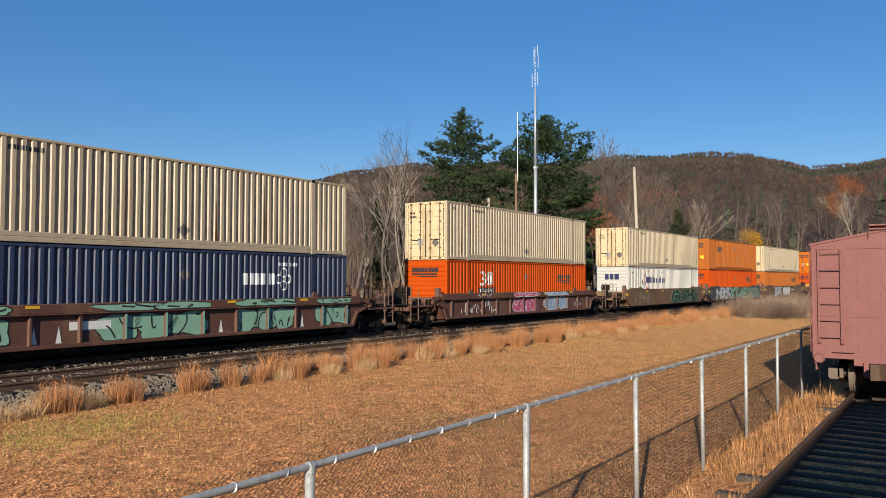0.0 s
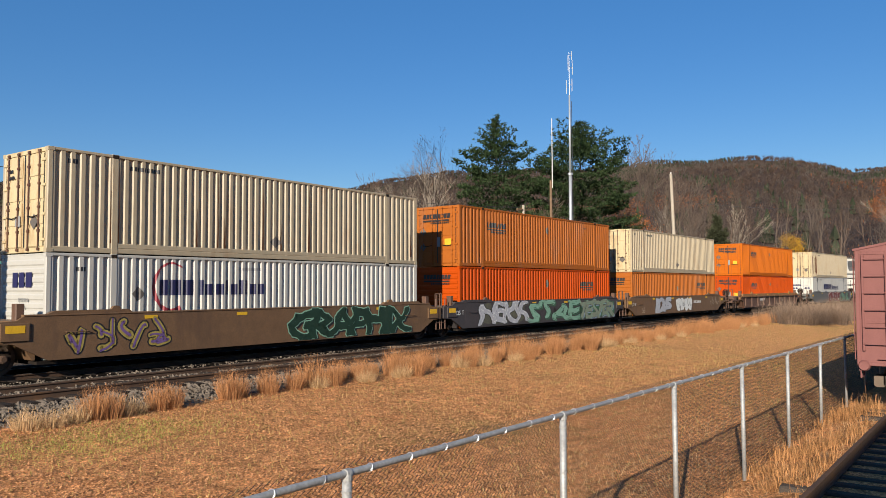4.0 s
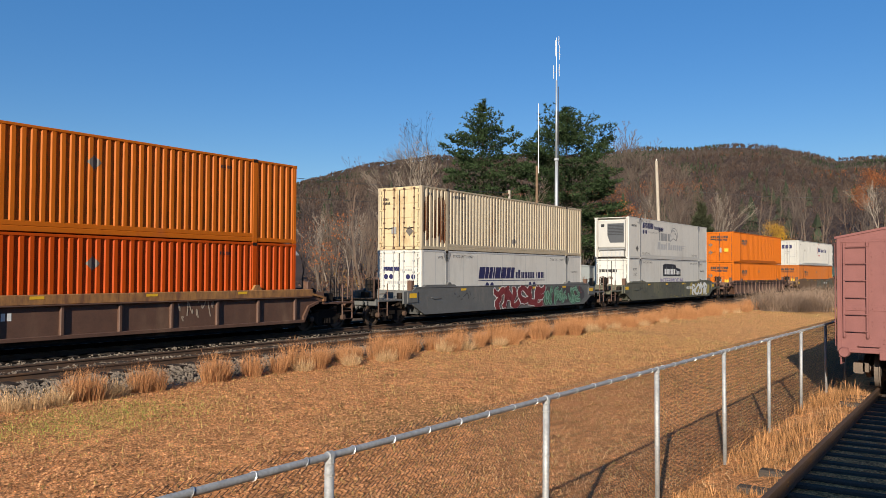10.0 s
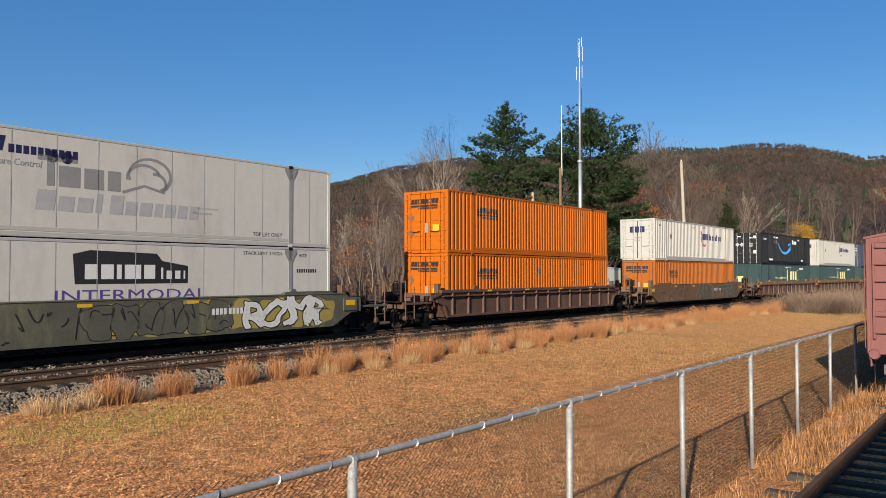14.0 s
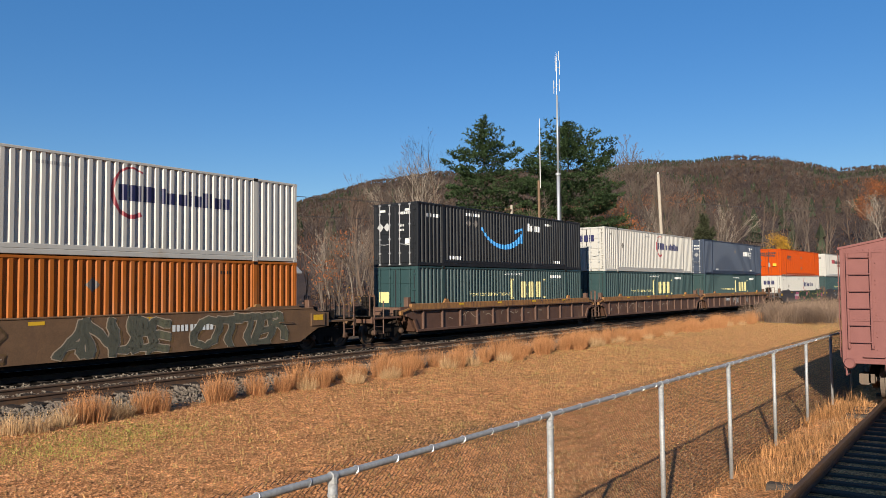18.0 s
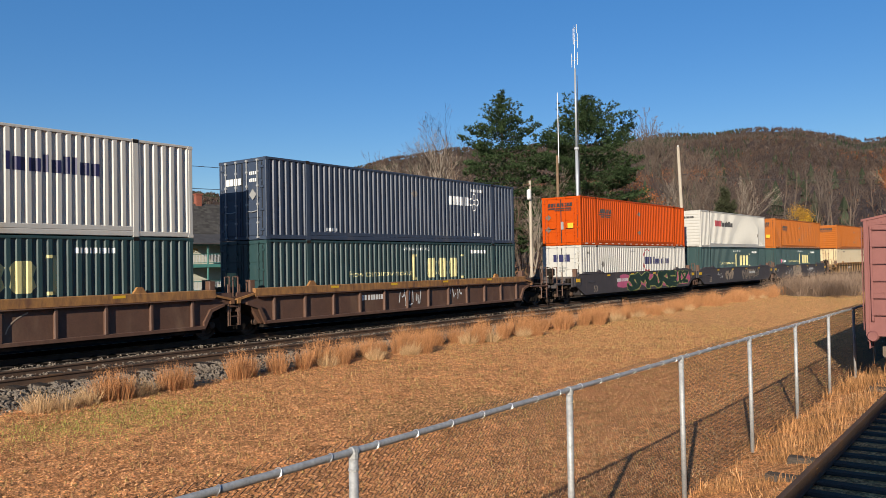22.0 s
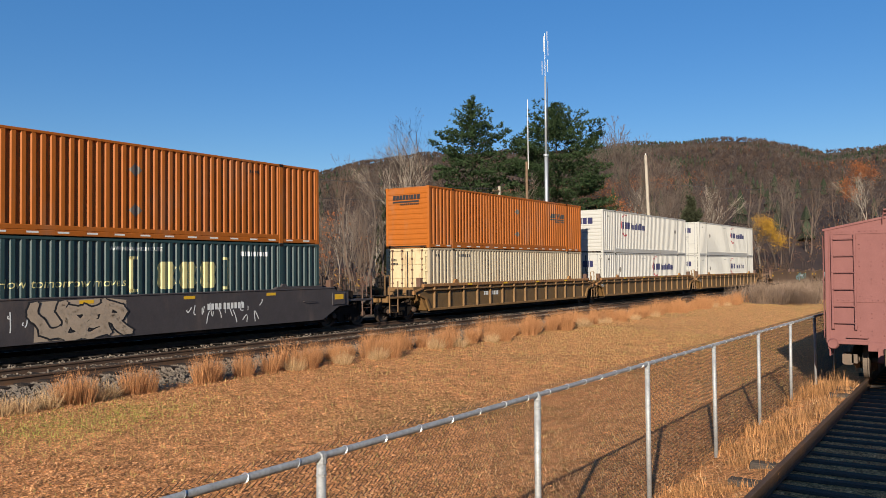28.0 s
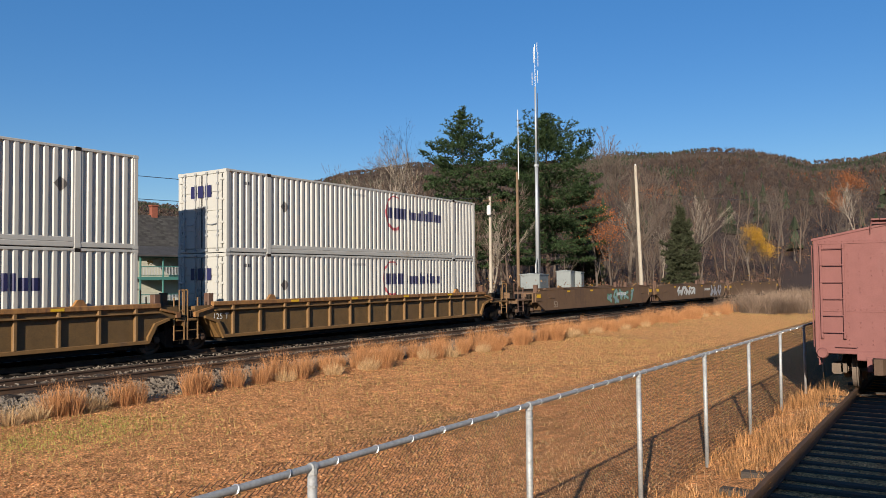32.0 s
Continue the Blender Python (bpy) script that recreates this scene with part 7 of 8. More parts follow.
def make_pine(seed, h, label, bare=0.25, width=0.20, round_top=0.55, needles=None, density=1.0):
    """A white pine: whorls of flat, fanned boughs, long and level below, short and rising towards a domed top."""
    rng = random.Random(seed)
    e = thing("pine_tree", label, "tree")
    tv, tf, nv, nf, bv, bf = [], [], [], [], [], []
    prev = Vector((0, 0, -0.3))
    for i in range(1, 11):
        q = Vector((0.15 * math.sin(i), 0.15 * math.cos(i * 1.3), h * i / 10))
        seg(tv, tf, prev, q, 0.32 * (1 - (i - 1) / 10.5), 0.32 * (1 - i / 10.5))
        prev = q
    z = h * bare
    turn = 0.0
    while z < h * 0.99:
        f = (z - h * bare) / (h * (1 - bare))
        reach = h * width * ((1 - f) ** round_top * (0.62 + 0.38 * min(1, f * 2.6)) + 0.02) * (1 - 0.6 * sstep(0.76, 1.0, f))
        lobe = 1 + 0.16 * math.sin(z * 1.9 + seed)
        n = 6 if f < 0.85 else 5
        turn += 0.9
        for k in range(n):
            a = turn + 6.283 * (k + rng.uniform(-0.3, 0.3)) / n
            ln = max(0.35, reach * lobe * rng.uniform(0.68, 1.12) * (1.22 if rng.random() < 0.1 else 1))
            out, side = Vector((math.cos(a), math.sin(a), 0)), Vector((-math.sin(a), math.cos(a), 0))
            rise = -0.10 + 0.60 * f * f + rng.uniform(-0.08, 0.10)
            p0 = Vector((0, 0, z + rng.uniform(-0.25, 0.25)))
            spine = [p0 + out * ln * u + Vector((0, 0, ln * (rise * u + 0.16 * u * u))) for u in (0, 0.35, 0.7, 1.0)]
            for i in range(3):
                seg(bv, bf, spine[i], spine[i + 1], 0.05 * (1.15 - f) * (1 - 0.3 * i), 0.05 * (1.15 - f) * (0.72 - 0.3 * i) + 0.006)
            m = max(5, int((4 + ln * ln * 1.9 + ln * 5) * density))
            for j in range(m):
                u = 0.22 + 0.80 * math.sqrt(rng.random()) if f < 0.75 else rng.uniform(0.05, 1.05)
                w = ln * 0.34 * math.sin(min(u, 1.0) * 2.6) * rng.uniform(-1, 1)
                c = p0 + out * ln * u + side * w + Vector((0, 0, ln * (rise * u + 0.16 * u * u) + rng.gauss(0.02, 0.09)))
                for _ in range(6):
                    d = (out * rng.gauss(0.55, 0.55) + side * rng.gauss(0.4 * w / max(ln, 0.1), 0.6) + Vector((0, 0, rng.gauss(0.45, 0.4)))).normalized()
                    s = d.orthogonal().normalized()
                    s.rotate(Matrix.Rotation(rng.uniform(0, 6.28), 3, d))
                    s *= 0.046
                    q = c + d * rng.uniform(0.22, 0.46)
                    i0 = len(nv)
                    nv += [tuple(c - s), tuple(c + s), tuple(q)]
                    nf.append((i0, i0 + 1, i0 + 2))
        z += h * 0.024 * rng.uniform(0.75, 1.25) * (1.15 - 0.45 * f)
    k = len(tv)
    part("trunk", raw("trunk", tv + bv, tf + [tuple(i + k for i in q) for q in bf], M_PINEBARK), None, e, "brown trunk with spreading limbs")
    part("crown", raw("crown", nv, nf, needles or M_NEEDLE), None, e, "dark green needles in layered plumes")
    return e


def polar(deg, r):
    return r * math.cos(radians(deg)), r * math.sin(radians(deg))


def stand(ob, deg, r, turn=0.0, size=1.0):
    x, y = polar(deg, r)
    ob.matrix_basis = pose(x, y, ground_z(x, y), 0, 0, turn) @ Matrix.Diagonal((size, size, size, 1))
    return ob


def plant_trees():
    rng = random.Random(21)
    stand(make_pine(3, 21.1, "tall ragged white pine with layered dark green boughs", 0.18, 0.29, 0.55), 32.45, 85, 40)
    stand(make_pine(11, 20.6, "broad tall white pine beside a radio mast", 0.20, 0.36, 0.44), 26.4, 86, 10)
    stand(make_pine(17, 10.3, "small dark evergreen among bare trees", 0.10, 0.24, 0.7, M_DULLNEEDLE, 1.6), 17.0, 92, 0)
    stand(make_pine(19, 12.0, "dull olive narrow evergreen behind bare trees", 0.1, 0.16, 0.7, M_DULLNEEDLE, 1.6), 38.6, 98, 0)
    stand(make_pine(23, 10.5, "low dark evergreen below the tall pines", 0.08, 0.26, 0.6, M_DULLNEEDLE, 1.5), 23.6, 96, 0)
    kinds = [make_bare_tree(31, 15, "tall bare grey deciduous tree", M_BARK), make_bare_tree(32, 13, "bare slender tree with upright limbs", None, 0.38), make_bare_tree(33, 16, "bare spreading maple with fine twigs", M_TWIG, 0.62),
             make_bare_tree(34, 12, "bare crooked tree in late autumn", M_BARK, 0.6, 0.15), make_bare_tree(35, 14, "pale-barked slender bare birch", M_BARKLT, 0.42, 0.08), make_bare_tree(36, 10, "young bare tree with a thin trunk", M_BARK, 0.5, 0.1, depth=4),
             make_bare_tree(61, 14.5, "bare tree with a broad rounded crown of fine twigs", M_BARK, 0.72, depth=6)]
    spots = []
    # the open group that stands above the others
    for deg, r, s, k in ((37.9, 84, 1.13, 4), (37.0, 86, 1.16, 2), (36.3, 83, 1.05, 4), (39.2, 80, 0.85, 1), (40.2, 78, 0.80, 0), (41.3, 84, 0.85, 2), (35.5, 90, 0.9, 0), (29.9, 88, 0.95, 4), (20.0, 99, 1.42, 6), (20.5, 98, 0.95, 0), (37.3, 85, 1.22, 6)):
        spots.append((deg, r, s, k))
    for _ in range(215):
        deg = rng.uniform(4.0, 44.5)
        r = rng.uniform(80, 150) if deg > 14 else rng.uniform(125, 230)
        x, y = polar(deg, r)
        if y - main_y(x) < 7:
            continue
        lim = 0.50 if deg < 14 else 0.78 if deg < 34 else 0.66
        spots.append((deg, r, lim * (r / 100) ** 0.9 * rng.uniform(0.7, 1.08), rng.randrange(6)))
    for deg, r, s in ((47.5, 105, 0.8), (50.2, 110, 0.85), (53, 115, 0.9), (56, 118, 0.8), (59, 116, 0.75), (63, 112, 0.8), (66.5, 108, 0.8), (45.5, 96, 0.7), (61, 120, 0.8), (49, 118, 0.9)):
        spots.append((deg, r, s, rng.randrange(6)))
    used = set()
    for deg, r, s, k in spots:
        if k in used:
            x, y = polar(deg, r)
            s /= kinds[k].scale[0]
            copy_thing(kinds[k], pose(x, y, ground_z(x, y), 0, 0, rng.uniform(0, 360)) @ Matrix.Diagonal((s, s, s, 1)))
        else:
            stand(kinds[k], deg, r, rng.uniform(0, 360), s)
            used.add(k)
    stand(make_bare_tree(51, 7.5, "small tree with clinging yellow leaves", M_BARK, 0.75, leaves=M_YELLEAF, leaf_share=0.8), 11.6, 138, 30, 1.1)
    stand(make_bare_tree(52, 9.5, "oak with clinging rust-orange leaves", M_BARK, 0.7, leaves=M_RUSTLEAF, leaf_share=0.5), 22.9, 88, 0, 1.22)
    stand(make_bare_tree(53, 8.5, "young oak with sparse orange leaves", M_BARK, 0.6, leaves=M_RUSTLEAF, leaf_share=0.4), 21.7, 86, 70, 1.1)
    stand(make_bare_tree(54, 9.0, "rust-leaved oak at the edge of the woods", M_BARK, 0.75, leaves=M_RUSTLEAF, leaf_share=1.0), 6.6, 235, 70, 1.75)
    stand(make_bare_tree(55, 6.5, "low bare tree with a few brown leaves", M_BARK, 0.7, leaves=M_RUSTLEAF, leaf_share=0.06), 43.0, 62, 70)


def twigs(rng, vs, fs, c, h, n, spread):
    for _ in range(n):
        a = rng.uniform(0, 6.28)
        d = Vector((math.cos(a) * spread * rng.random(), math.sin(a) * spread * rng.random(), 1)).normalized()
        p0 = Vector((c[0] + rng.gauss(0, 0.18), c[1] + rng.gauss(0, 0.18), c[2] - 0.05))
        p1 = p0 + d * h * rng.uniform(0.35, 0.6)
        p2 = p1 + (d + Vector((rng.uniform(-0.5, 0.5), rng.uniform(-0.5, 0.5), 0.1))).normalized() * h * rng.uniform(0.3, 0.5)
        s = d.orthogonal().normalized() * 0.011
        k = len(vs)
        vs += [tuple(p0 - s), tuple(p0 + s), tuple(p1 + s * 0.7), tuple(p1 - s * 0.7), tuple(p2)]
        fs += [(k, k + 1, k + 2, k + 3), (k + 3, k + 2, k + 4)]
        for _ in range(2):
            b = p0.lerp(p1, rng.uniform(0.4, 1.0))
            e = b + (d + Vector((rng.uniform(-0.9, 0.9), rng.uniform(-0.9, 0.9), 0.2))).normalized() * h * rng.uniform(0.2, 0.4)
            k = len(vs)
            vs += [tuple(b - s * 0.6), tuple(b + s * 0.6), tuple(e)]
            fs.append((k, k + 1, k + 2))


def plant_brush():
    rng = random.Random(77)
    # undergrowth behind the line
    vs, fs = [], []
    for _ in range(2700):
        deg, r = rng.uniform(2, 45), rng.uniform(60, 150)
        x, y = polar(deg, r)
        if y - main_y(x) < 6:
            continue
        twigs(rng, vs, fs, (x, y, ground_z(x, y)), rng.uniform(1.4, 3.4), 9, 0.5)
    tagged(new("undergrowth", raw("undergrowth", vs, fs, M_TWIG)), "grey-brown leafless undergrowth at the edge of the woods", "undergrowth", kind="stuff")
    # withered leaves that cling to the brush, and reddish scrub
    for nm, m, lab, count, seed in (("leafy_brush", M_TANLEAF, "tan withered leaves on brush at the edge of the woods", 2600, 5), ("red_brush", M_REDTWIG, "reddish-brown scrub at the edge of the woods", 2600, 15), ("yellow_brush", M_YELLEAF, "sparse yellow leaves on brush by the woods", 160, 25)):
        vs, fs = [], []
        for _ in range(count):
            deg, r = rng.uniform(2, 45), rng.uniform(66, 190)
            x, y = polar(deg, r)
            if y - main_y(x) < 6 or noise.noise((x * 0.09, y * 0.09, seed)) < -0.05:
                continue
            g, hh = ground_z(x, y), rng.uniform(0.8, 3.2)
            for _ in range(13):
                c = Vector((x + rng.gauss(0, 0.9), y + rng.gauss(0, 0.9), g + hh * rng.random() ** 0.8))
                a, b = Vector((rng.gauss(0, 1), rng.gauss(0, 1), rng.gauss(0, 1.3))).normalized() * rng.uniform(0.08, 0.26), Vector((rng.gauss(0, 1), rng.gauss(0, 1), rng.gauss(0, 1))).normalized() * rng.uniform(0.05, 0.12)
                k = len(vs)
                vs += [tuple(c - a), tuple(c + b), tuple(c + a)]
                fs.append((k, k + 1, k + 2))
        tagged(new(nm, raw(nm, vs, fs, m)), lab, "undergrowth", kind="stuff")
    # the thicket on the near side of the line
    kinds = []
    for k in range(4):
        vs, fs = [], []
        for _ in range(26):
            twigs(rng, vs, fs, (rng.gauss(0, 0.7), rng.gauss(0, 0.7), 0), rng.uniform(1.2, 2.2), 12, 0.55)
        kinds.append(raw("shrub", vs, fs, M_SHRUB))
    for i in range(46):
        x = rng.uniform(60, 112)
        y = main_y(x) - rng.uniform(7.0, 10.5)
        tagged(new("shrub", kinds[i % 4]), "leafless grey-brown shrub in a thicket by the track", "shrub", group="shrubs by the track").matrix_basis = pose(x, y, ground_z(x, y), 0, 0, rng.uniform(0, 360)) @ Matrix.Diagonal((1.15, 1.15, rng.uniform(0.8, 1.15), 1))


def blades(rng, n, h, rad, splay, w=0.010, fuzz=0.0):
    """A tuft: stalks that fan out from a narrow foot, tallest in the middle; fuzz: the share that carry seed heads."""
    vs, fs = [], []
    for _ in range(n):
        a, u = rng.uniform(0, 6.28), math.sqrt(rng.random())
        rr = rad * u
        b = Vector((rr * math.cos(a), rr * math.sin(a), -0.03))
        d = Vector((math.cos(a) * splay * u * rng.random() + rng.gauss(0, 0.09), math.sin(a) * splay * u * rng.random() + rng.gauss(0, 0.09), 1)).normalized()
        l = h * rng.uniform(0.45, 1.08) * (1.0 - 0.35 * u * u)
        m = b + d * l * 0.55
        t = m + (d + Vector((rng.gauss(0, 0.24), rng.gauss(0, 0.24), -0.10))).normalized() * l * 0.45
        ang = rng.uniform(0, 3.14)
        s = Vector((math.cos(ang), math.sin(ang), 0)) * w * rng.uniform(0.6, 1.2)
        k = len(vs)
        vs += [tuple(b - s), tuple(b + s), tuple(m + s * 0.8), tuple(m - s * 0.8), tuple(t)]
        fs += [(k, k + 1, k + 2, k + 3), (k + 3, k + 2, k + 4)]
        if rng.random() < fuzz:
            p = m.lerp(t, rng.uniform(0.1, 0.8))
            q = p + Vector((rng.gauss(0, 0.05), rng.gauss(0, 0.05), rng.uniform(0.02, 0.12)))
            k = len(vs)
            vs += [tuple(p - s * 1.6), tuple(p + s * 1.6), tuple(q)]
            fs.append((k, k + 1, k + 2))
    return vs, fs


def plant_grass():
    rng = random.Random(99)
    kinds = [raw("grass_clump", *blades(rng, 520, 1.30, 0.36, 0.55, 0.0052, 0.5), M_DRYGRASS) for _ in range(4)] + [raw("grass_clump", *blades(rng, 400, 0.75, 0.34, 1.3, 0.006, 0.2), M_PALEGRASS) for _ in range(2)]
    lab = {0: "tall tuft of dry orange grass at the ballast edge", 1: "sprawling tuft of pale dry grass at the ballast edge"}
    spots = [(7.5, -6.95, 5, 0.72), (7.9, -7.1, 4, 0.6), (8.5, -6.95, 4, 0.7), (8.85, -6.95, 1, 0.62), (9.15, -7.0, 2, 0.66), (9.5, -6.9, 5, 0.75), (9.85, -6.85, 4, 0.6), (10.45, -6.8, 1, 0.62), (10.8, -6.85, 3, 0.56), (12.45, -6.75, 1, 0.70), (12.75, -6.7, 0, 0.60), (13.75, -6.7, 3, 0.66), (14.6, -6.75, 0, 0.58)]
    x = 15.4
    while x < 66:
        spots.append((x + rng.uniform(-0.2, 0.2), -6.55 + rng.uniform(-0.45, 0.35), rng.choice((0, 1, 2, 3, 0, 1, 2)), rng.uniform(0.36, 0.88)))
        if rng.random() < 0.45:
            spots.append((x + rng.uniform(-0.3, 0.3), -7.2 + rng.uniform(-0.3, 0.3), rng.choice((0, 2, 4, 5)), rng.uniform(0.5, 0.8)))
        x += rng.uniform(0.30, 0.72)
    for x, o, k, s in spots:
        y = main_y(x) + o
        tagged(new("grass_clump", kinds[k]), lab[int(k > 3)], "grass", group="grass clumps by the track").matrix_basis = pose(x, y, ground_z(x, y), 0, 0, rng.uniform(0, 360)) @ Matrix.Diagonal((s, s, s, 1))
    # dry grass between the fence and the siding, and a thin stand along the fence
    vs, fs = [], []
    for _ in range(2300):
        x = rng.uniform(4.5, 21)
        y = rng.gauss(3.12, 0.36)
        if not 2.42 < y < 3.95 or noise.noise((x * 1.1, y * 1.1, 3)) < -0.04:
            continue
        v, f = blades(rng, 9, rng.uniform(0.10, 0.40) * (0.55 + 0.75 * sstep(8, 15, x)) * (1.5 if rng.random() < 0.15 else 1), 0.11, 0.9, 0.0045)
        g = ground_z(x, y)
        k = len(vs)
        vs += [(p[0] + x, p[1] + y, p[2] + g) for p in v]
        fs += [tuple(i + k for i in q) for q in f]
    tagged(new("dry_grass", raw("dry_grass", vs, fs, M_FENCEGRASS)), "dry straw-coloured grass along the fence", "grass", kind="stuff")
    # short turf on the lawn
    vs, fs = [], []
    for _ in range(26000):
        x = rng.uniform(-1, 34) if rng.random() < 0.8 else rng.uniform(30, 60)
        y = rng.uniform(3.7, main_y(x) - 6.4)
        g = ground_z(x, y)
        a = rng.uniform(0, 6.28)
        h = rng.uniform(0.03, 0.085) * (1.6 if rng.random() < 0.06 else 1)
        s = 0.006 + 0.0003 * x
        k = len(vs)
        vs += [(x - s * math.cos(a), y - s * math.sin(a), g - 0.01), (x + s * math.cos(a), y + s * math.sin(a), g - 0.01), (x + rng.gauss(0, 0.03), y + rng.gauss(0, 0.03), g + h)]
        fs.append((k, k + 1, k + 2))
    tagged(new("turf", raw("turf", vs, fs, mat("faded_turf", (0.302, 0.218, 0.076), 0.85, var=0.2, island=1.2))), "short faded grass of the lawn", "grass", kind="stuff")
    # pale straw in the grass near the fence
    vs, fs = [], []
    for _ in range(16000):
        x, y = rng.uniform(2, 30), 3.75 + abs(rng.gauss(0, 1.6)) if rng.random() < 0.75 else rng.uniform(2.45, 3.9)
        if noise.noise((x * 0.5, y * 0.5, 14)) < -0.25:
            continue
        g, a, h = ground_z(x, y), rng.uniform(0, 6.28), rng.uniform(0.03, 0.10)
        k = len(vs)
        vs += [(x - 0.008 * math.cos(a), y - 0.008 * math.sin(a), g - 0.01), (x + 0.008 * math.cos(a), y + 0.008 * math.sin(a), g - 0.01), (x + rng.gauss(0, 0.05), y + rng.gauss(0, 0.05), g + h)]
        fs.append((k, k + 1, k + 2))
    tagged(new("straw", raw("straw", vs, fs, mat("pale_straw", (0.40, 0.25, 0.13), 0.85, var=0.2, island=1.2))), "pale dry straw in the grass by the fence", "grass", kind="stuff")
    # a greener corner by the ballast
    vs, fs = [], []
    for _ in range(13000):
        x, y = rng.gauss(8.2, 1.5), rng.gauss(13.7, 0.75)
        if y > main_y(x) - 6.5:
            continue
        v, f = blades(rng, 1, rng.uniform(0.05, 0.11), 0.02, 0.9, 0.006)
        g, k = ground_z(x, y), len(vs)
        vs += [(p[0] + x, p[1] + y, p[2] + g) for p in v]
        fs += [tuple(i + k for i in q) for q in f]
    tagged(new("green_turf", raw("green_turf", vs, fs, mat("yellow_green_turf", (0.30, 0.30, 0.07), 0.85, var=0.2, island=1.0))), "patch of yellow-green grass near the ballast", "grass", kind="stuff")
    # fallen leaves
    vs, fs = [], []
    for _ in range(215000):
        u = rng.random()
        x = -1.5 + 60 * u ** 1.9
        y = rng.uniform(3.65, main_y(x) - 6.0)
        if noise.noise((x * 0.22, y * 0.22, 9)) < -0.28 and rng.random() < 0.7:
            continue
        g = ground_z(x, y)
        s = rng.uniform(0.012, 0.029)
        a = rng.uniform(0, 6.28)
        c, sn = math.cos(a), math.sin(a)
        t1, t2, t3 = rng.uniform(-0.5, 0.8), rng.uniform(-0.5, 0.8), rng.uniform(0.0, 0.5)
        z = g + 0.012 + rng.random() * 0.03
        k = len(vs)
        vs += [(x + s * c, y + s * sn, z + s * t1), (x - s * 0.6 * sn, y + s * 0.6 * c, z + s * t3), (x - s * c, y - s * sn, z + s * t2), (x + s * 0.6 * sn, y - s * 0.6 * c, z - s * t3 * 0.3)]
        fs.append((k, k + 1, k + 2, k + 3))
    tagged(new("fallen_leaves", raw("fallen_leaves", vs, fs, M_LEAF)), "carpet of fallen orange-brown oak leaves", "leaves", kind="stuff")


def plant_far_woods():
    """Hillside woods: small soft crowns, in patches of bare grey, brown, rust and evergreen."""
    rng = random.Random(123)
    sets = {"wood": ([], []), "pale": ([], []), "pine": ([], []), "rust": ([], [])}
    for _ in range(30000):
        deg = rng.uniform(-1, 70)
        r = math.sqrt(rng.uniform(180 ** 2, 775 ** 2)) if rng.random() < 0.55 else rng.uniform(165, 780)
        x, y = polar(deg, r)
        z = ground_z(x, y)
        patch = noise.noise((x * 0.010, y * 0.010, 20)) + 0.5 * noise.noise((x * 0.03, y * 0.03, 4))
        tone = noise.noise((x * 0.007, y * 0.007, 44)) + 0.6 * noise.noise((x * 0.025, y * 0.025, 7))
        p = rng.random()
        high = sstep(430, 680, r)
        if p < 0.012 + high * (0.07 + 0.70 * sstep(0.05, 0.45, patch)):
            kind = "pine"
        elif p > 0.97 - 0.75 * sstep(0.25, 0.6, -patch) * (1 - 0.95 * high) + 0.03 * high:
            kind = "rust"
        else:
            kind = "pale" if rng.random() < 0.35 + 0.5 * tone else "wood"
        vs, fs = sets[kind]
        h = (8.0 - 5.2 * sstep(180, 700, r)) * rng.uniform(0.7, 1.25)
        if kind == "pine":
            for lev in range(3):
                zz, w = z + h * (0.05 + 0.28 * lev), h * 0.30 * (1 - lev * 0.25)
                k = len(vs)
                a0 = rng.uniform(0, 6)
                vs += [(x + w * rng.uniform(0.7, 1.2) * math.cos(a0 + j * 1.571), y + w * rng.uniform(0.7, 1.2) * math.sin(a0 + j * 1.571), zz + rng.uniform(-0.08, 0.08) * h) for j in range(4)] + [(x, y, zz + h * 0.42)]
                fs += [(k + j, k + (j + 1) % 4, k + 4) for j in range(4)]
            continue
        if rng.random() < 0.3:
            wd = 0.04 + r * 0.00018
            k = len(vs)
            vs += [(x - wd, y, z - 0.5), (x + wd, y, z - 0.5), (x, y, z + h * 0.9)]
            fs.append((k, k + 1, k + 2))
        c = Vector((x, y, z + h * 0.5))
        for _ in range(8):
            d = Vector((rng.gauss(0, 1), rng.gauss(0, 1), rng.gauss(0, 1))).normalized()
            q = c + Vector((d.x * 0.42, d.y * 0.42, d.z * 0.40)) * h * rng.uniform(0.3, 1.0)
            e1 = Vector((rng.gauss(0, 0.5), rng.gauss(0, 0.5), 0.8)).normalized() * r * rng.uniform(0.0010, 0.0022)
            e2 = Vector((rng.gauss(0, 1), rng.gauss(0, 1), rng.gauss(0, 0.3))).normalized() * r * rng.uniform(0.0005, 0.0011)
            k = len(vs)
            vs += [tuple(q - e1), tuple(q + e2), tuple(q + e1)]
            fs.append((k, k + 1, k + 2))
    for nm, m, lab in (("wood", M_FARWOOD, "leafless brown woods on the hillside"), ("pale", M_FARPALE, "leafless pale grey woods on the hillside"), ("pine", M_FARPINE, "dark evergreens along the hill crest"), ("rust", M_FARRUST, "rust-coloured oaks on the hillside")):
        tagged(new("far_woods", raw("far_woods", *sets[nm], m)), lab, "woods", kind="stuff")


plant_trees()
plant_brush()
plant_grass()
plant_far_woods()


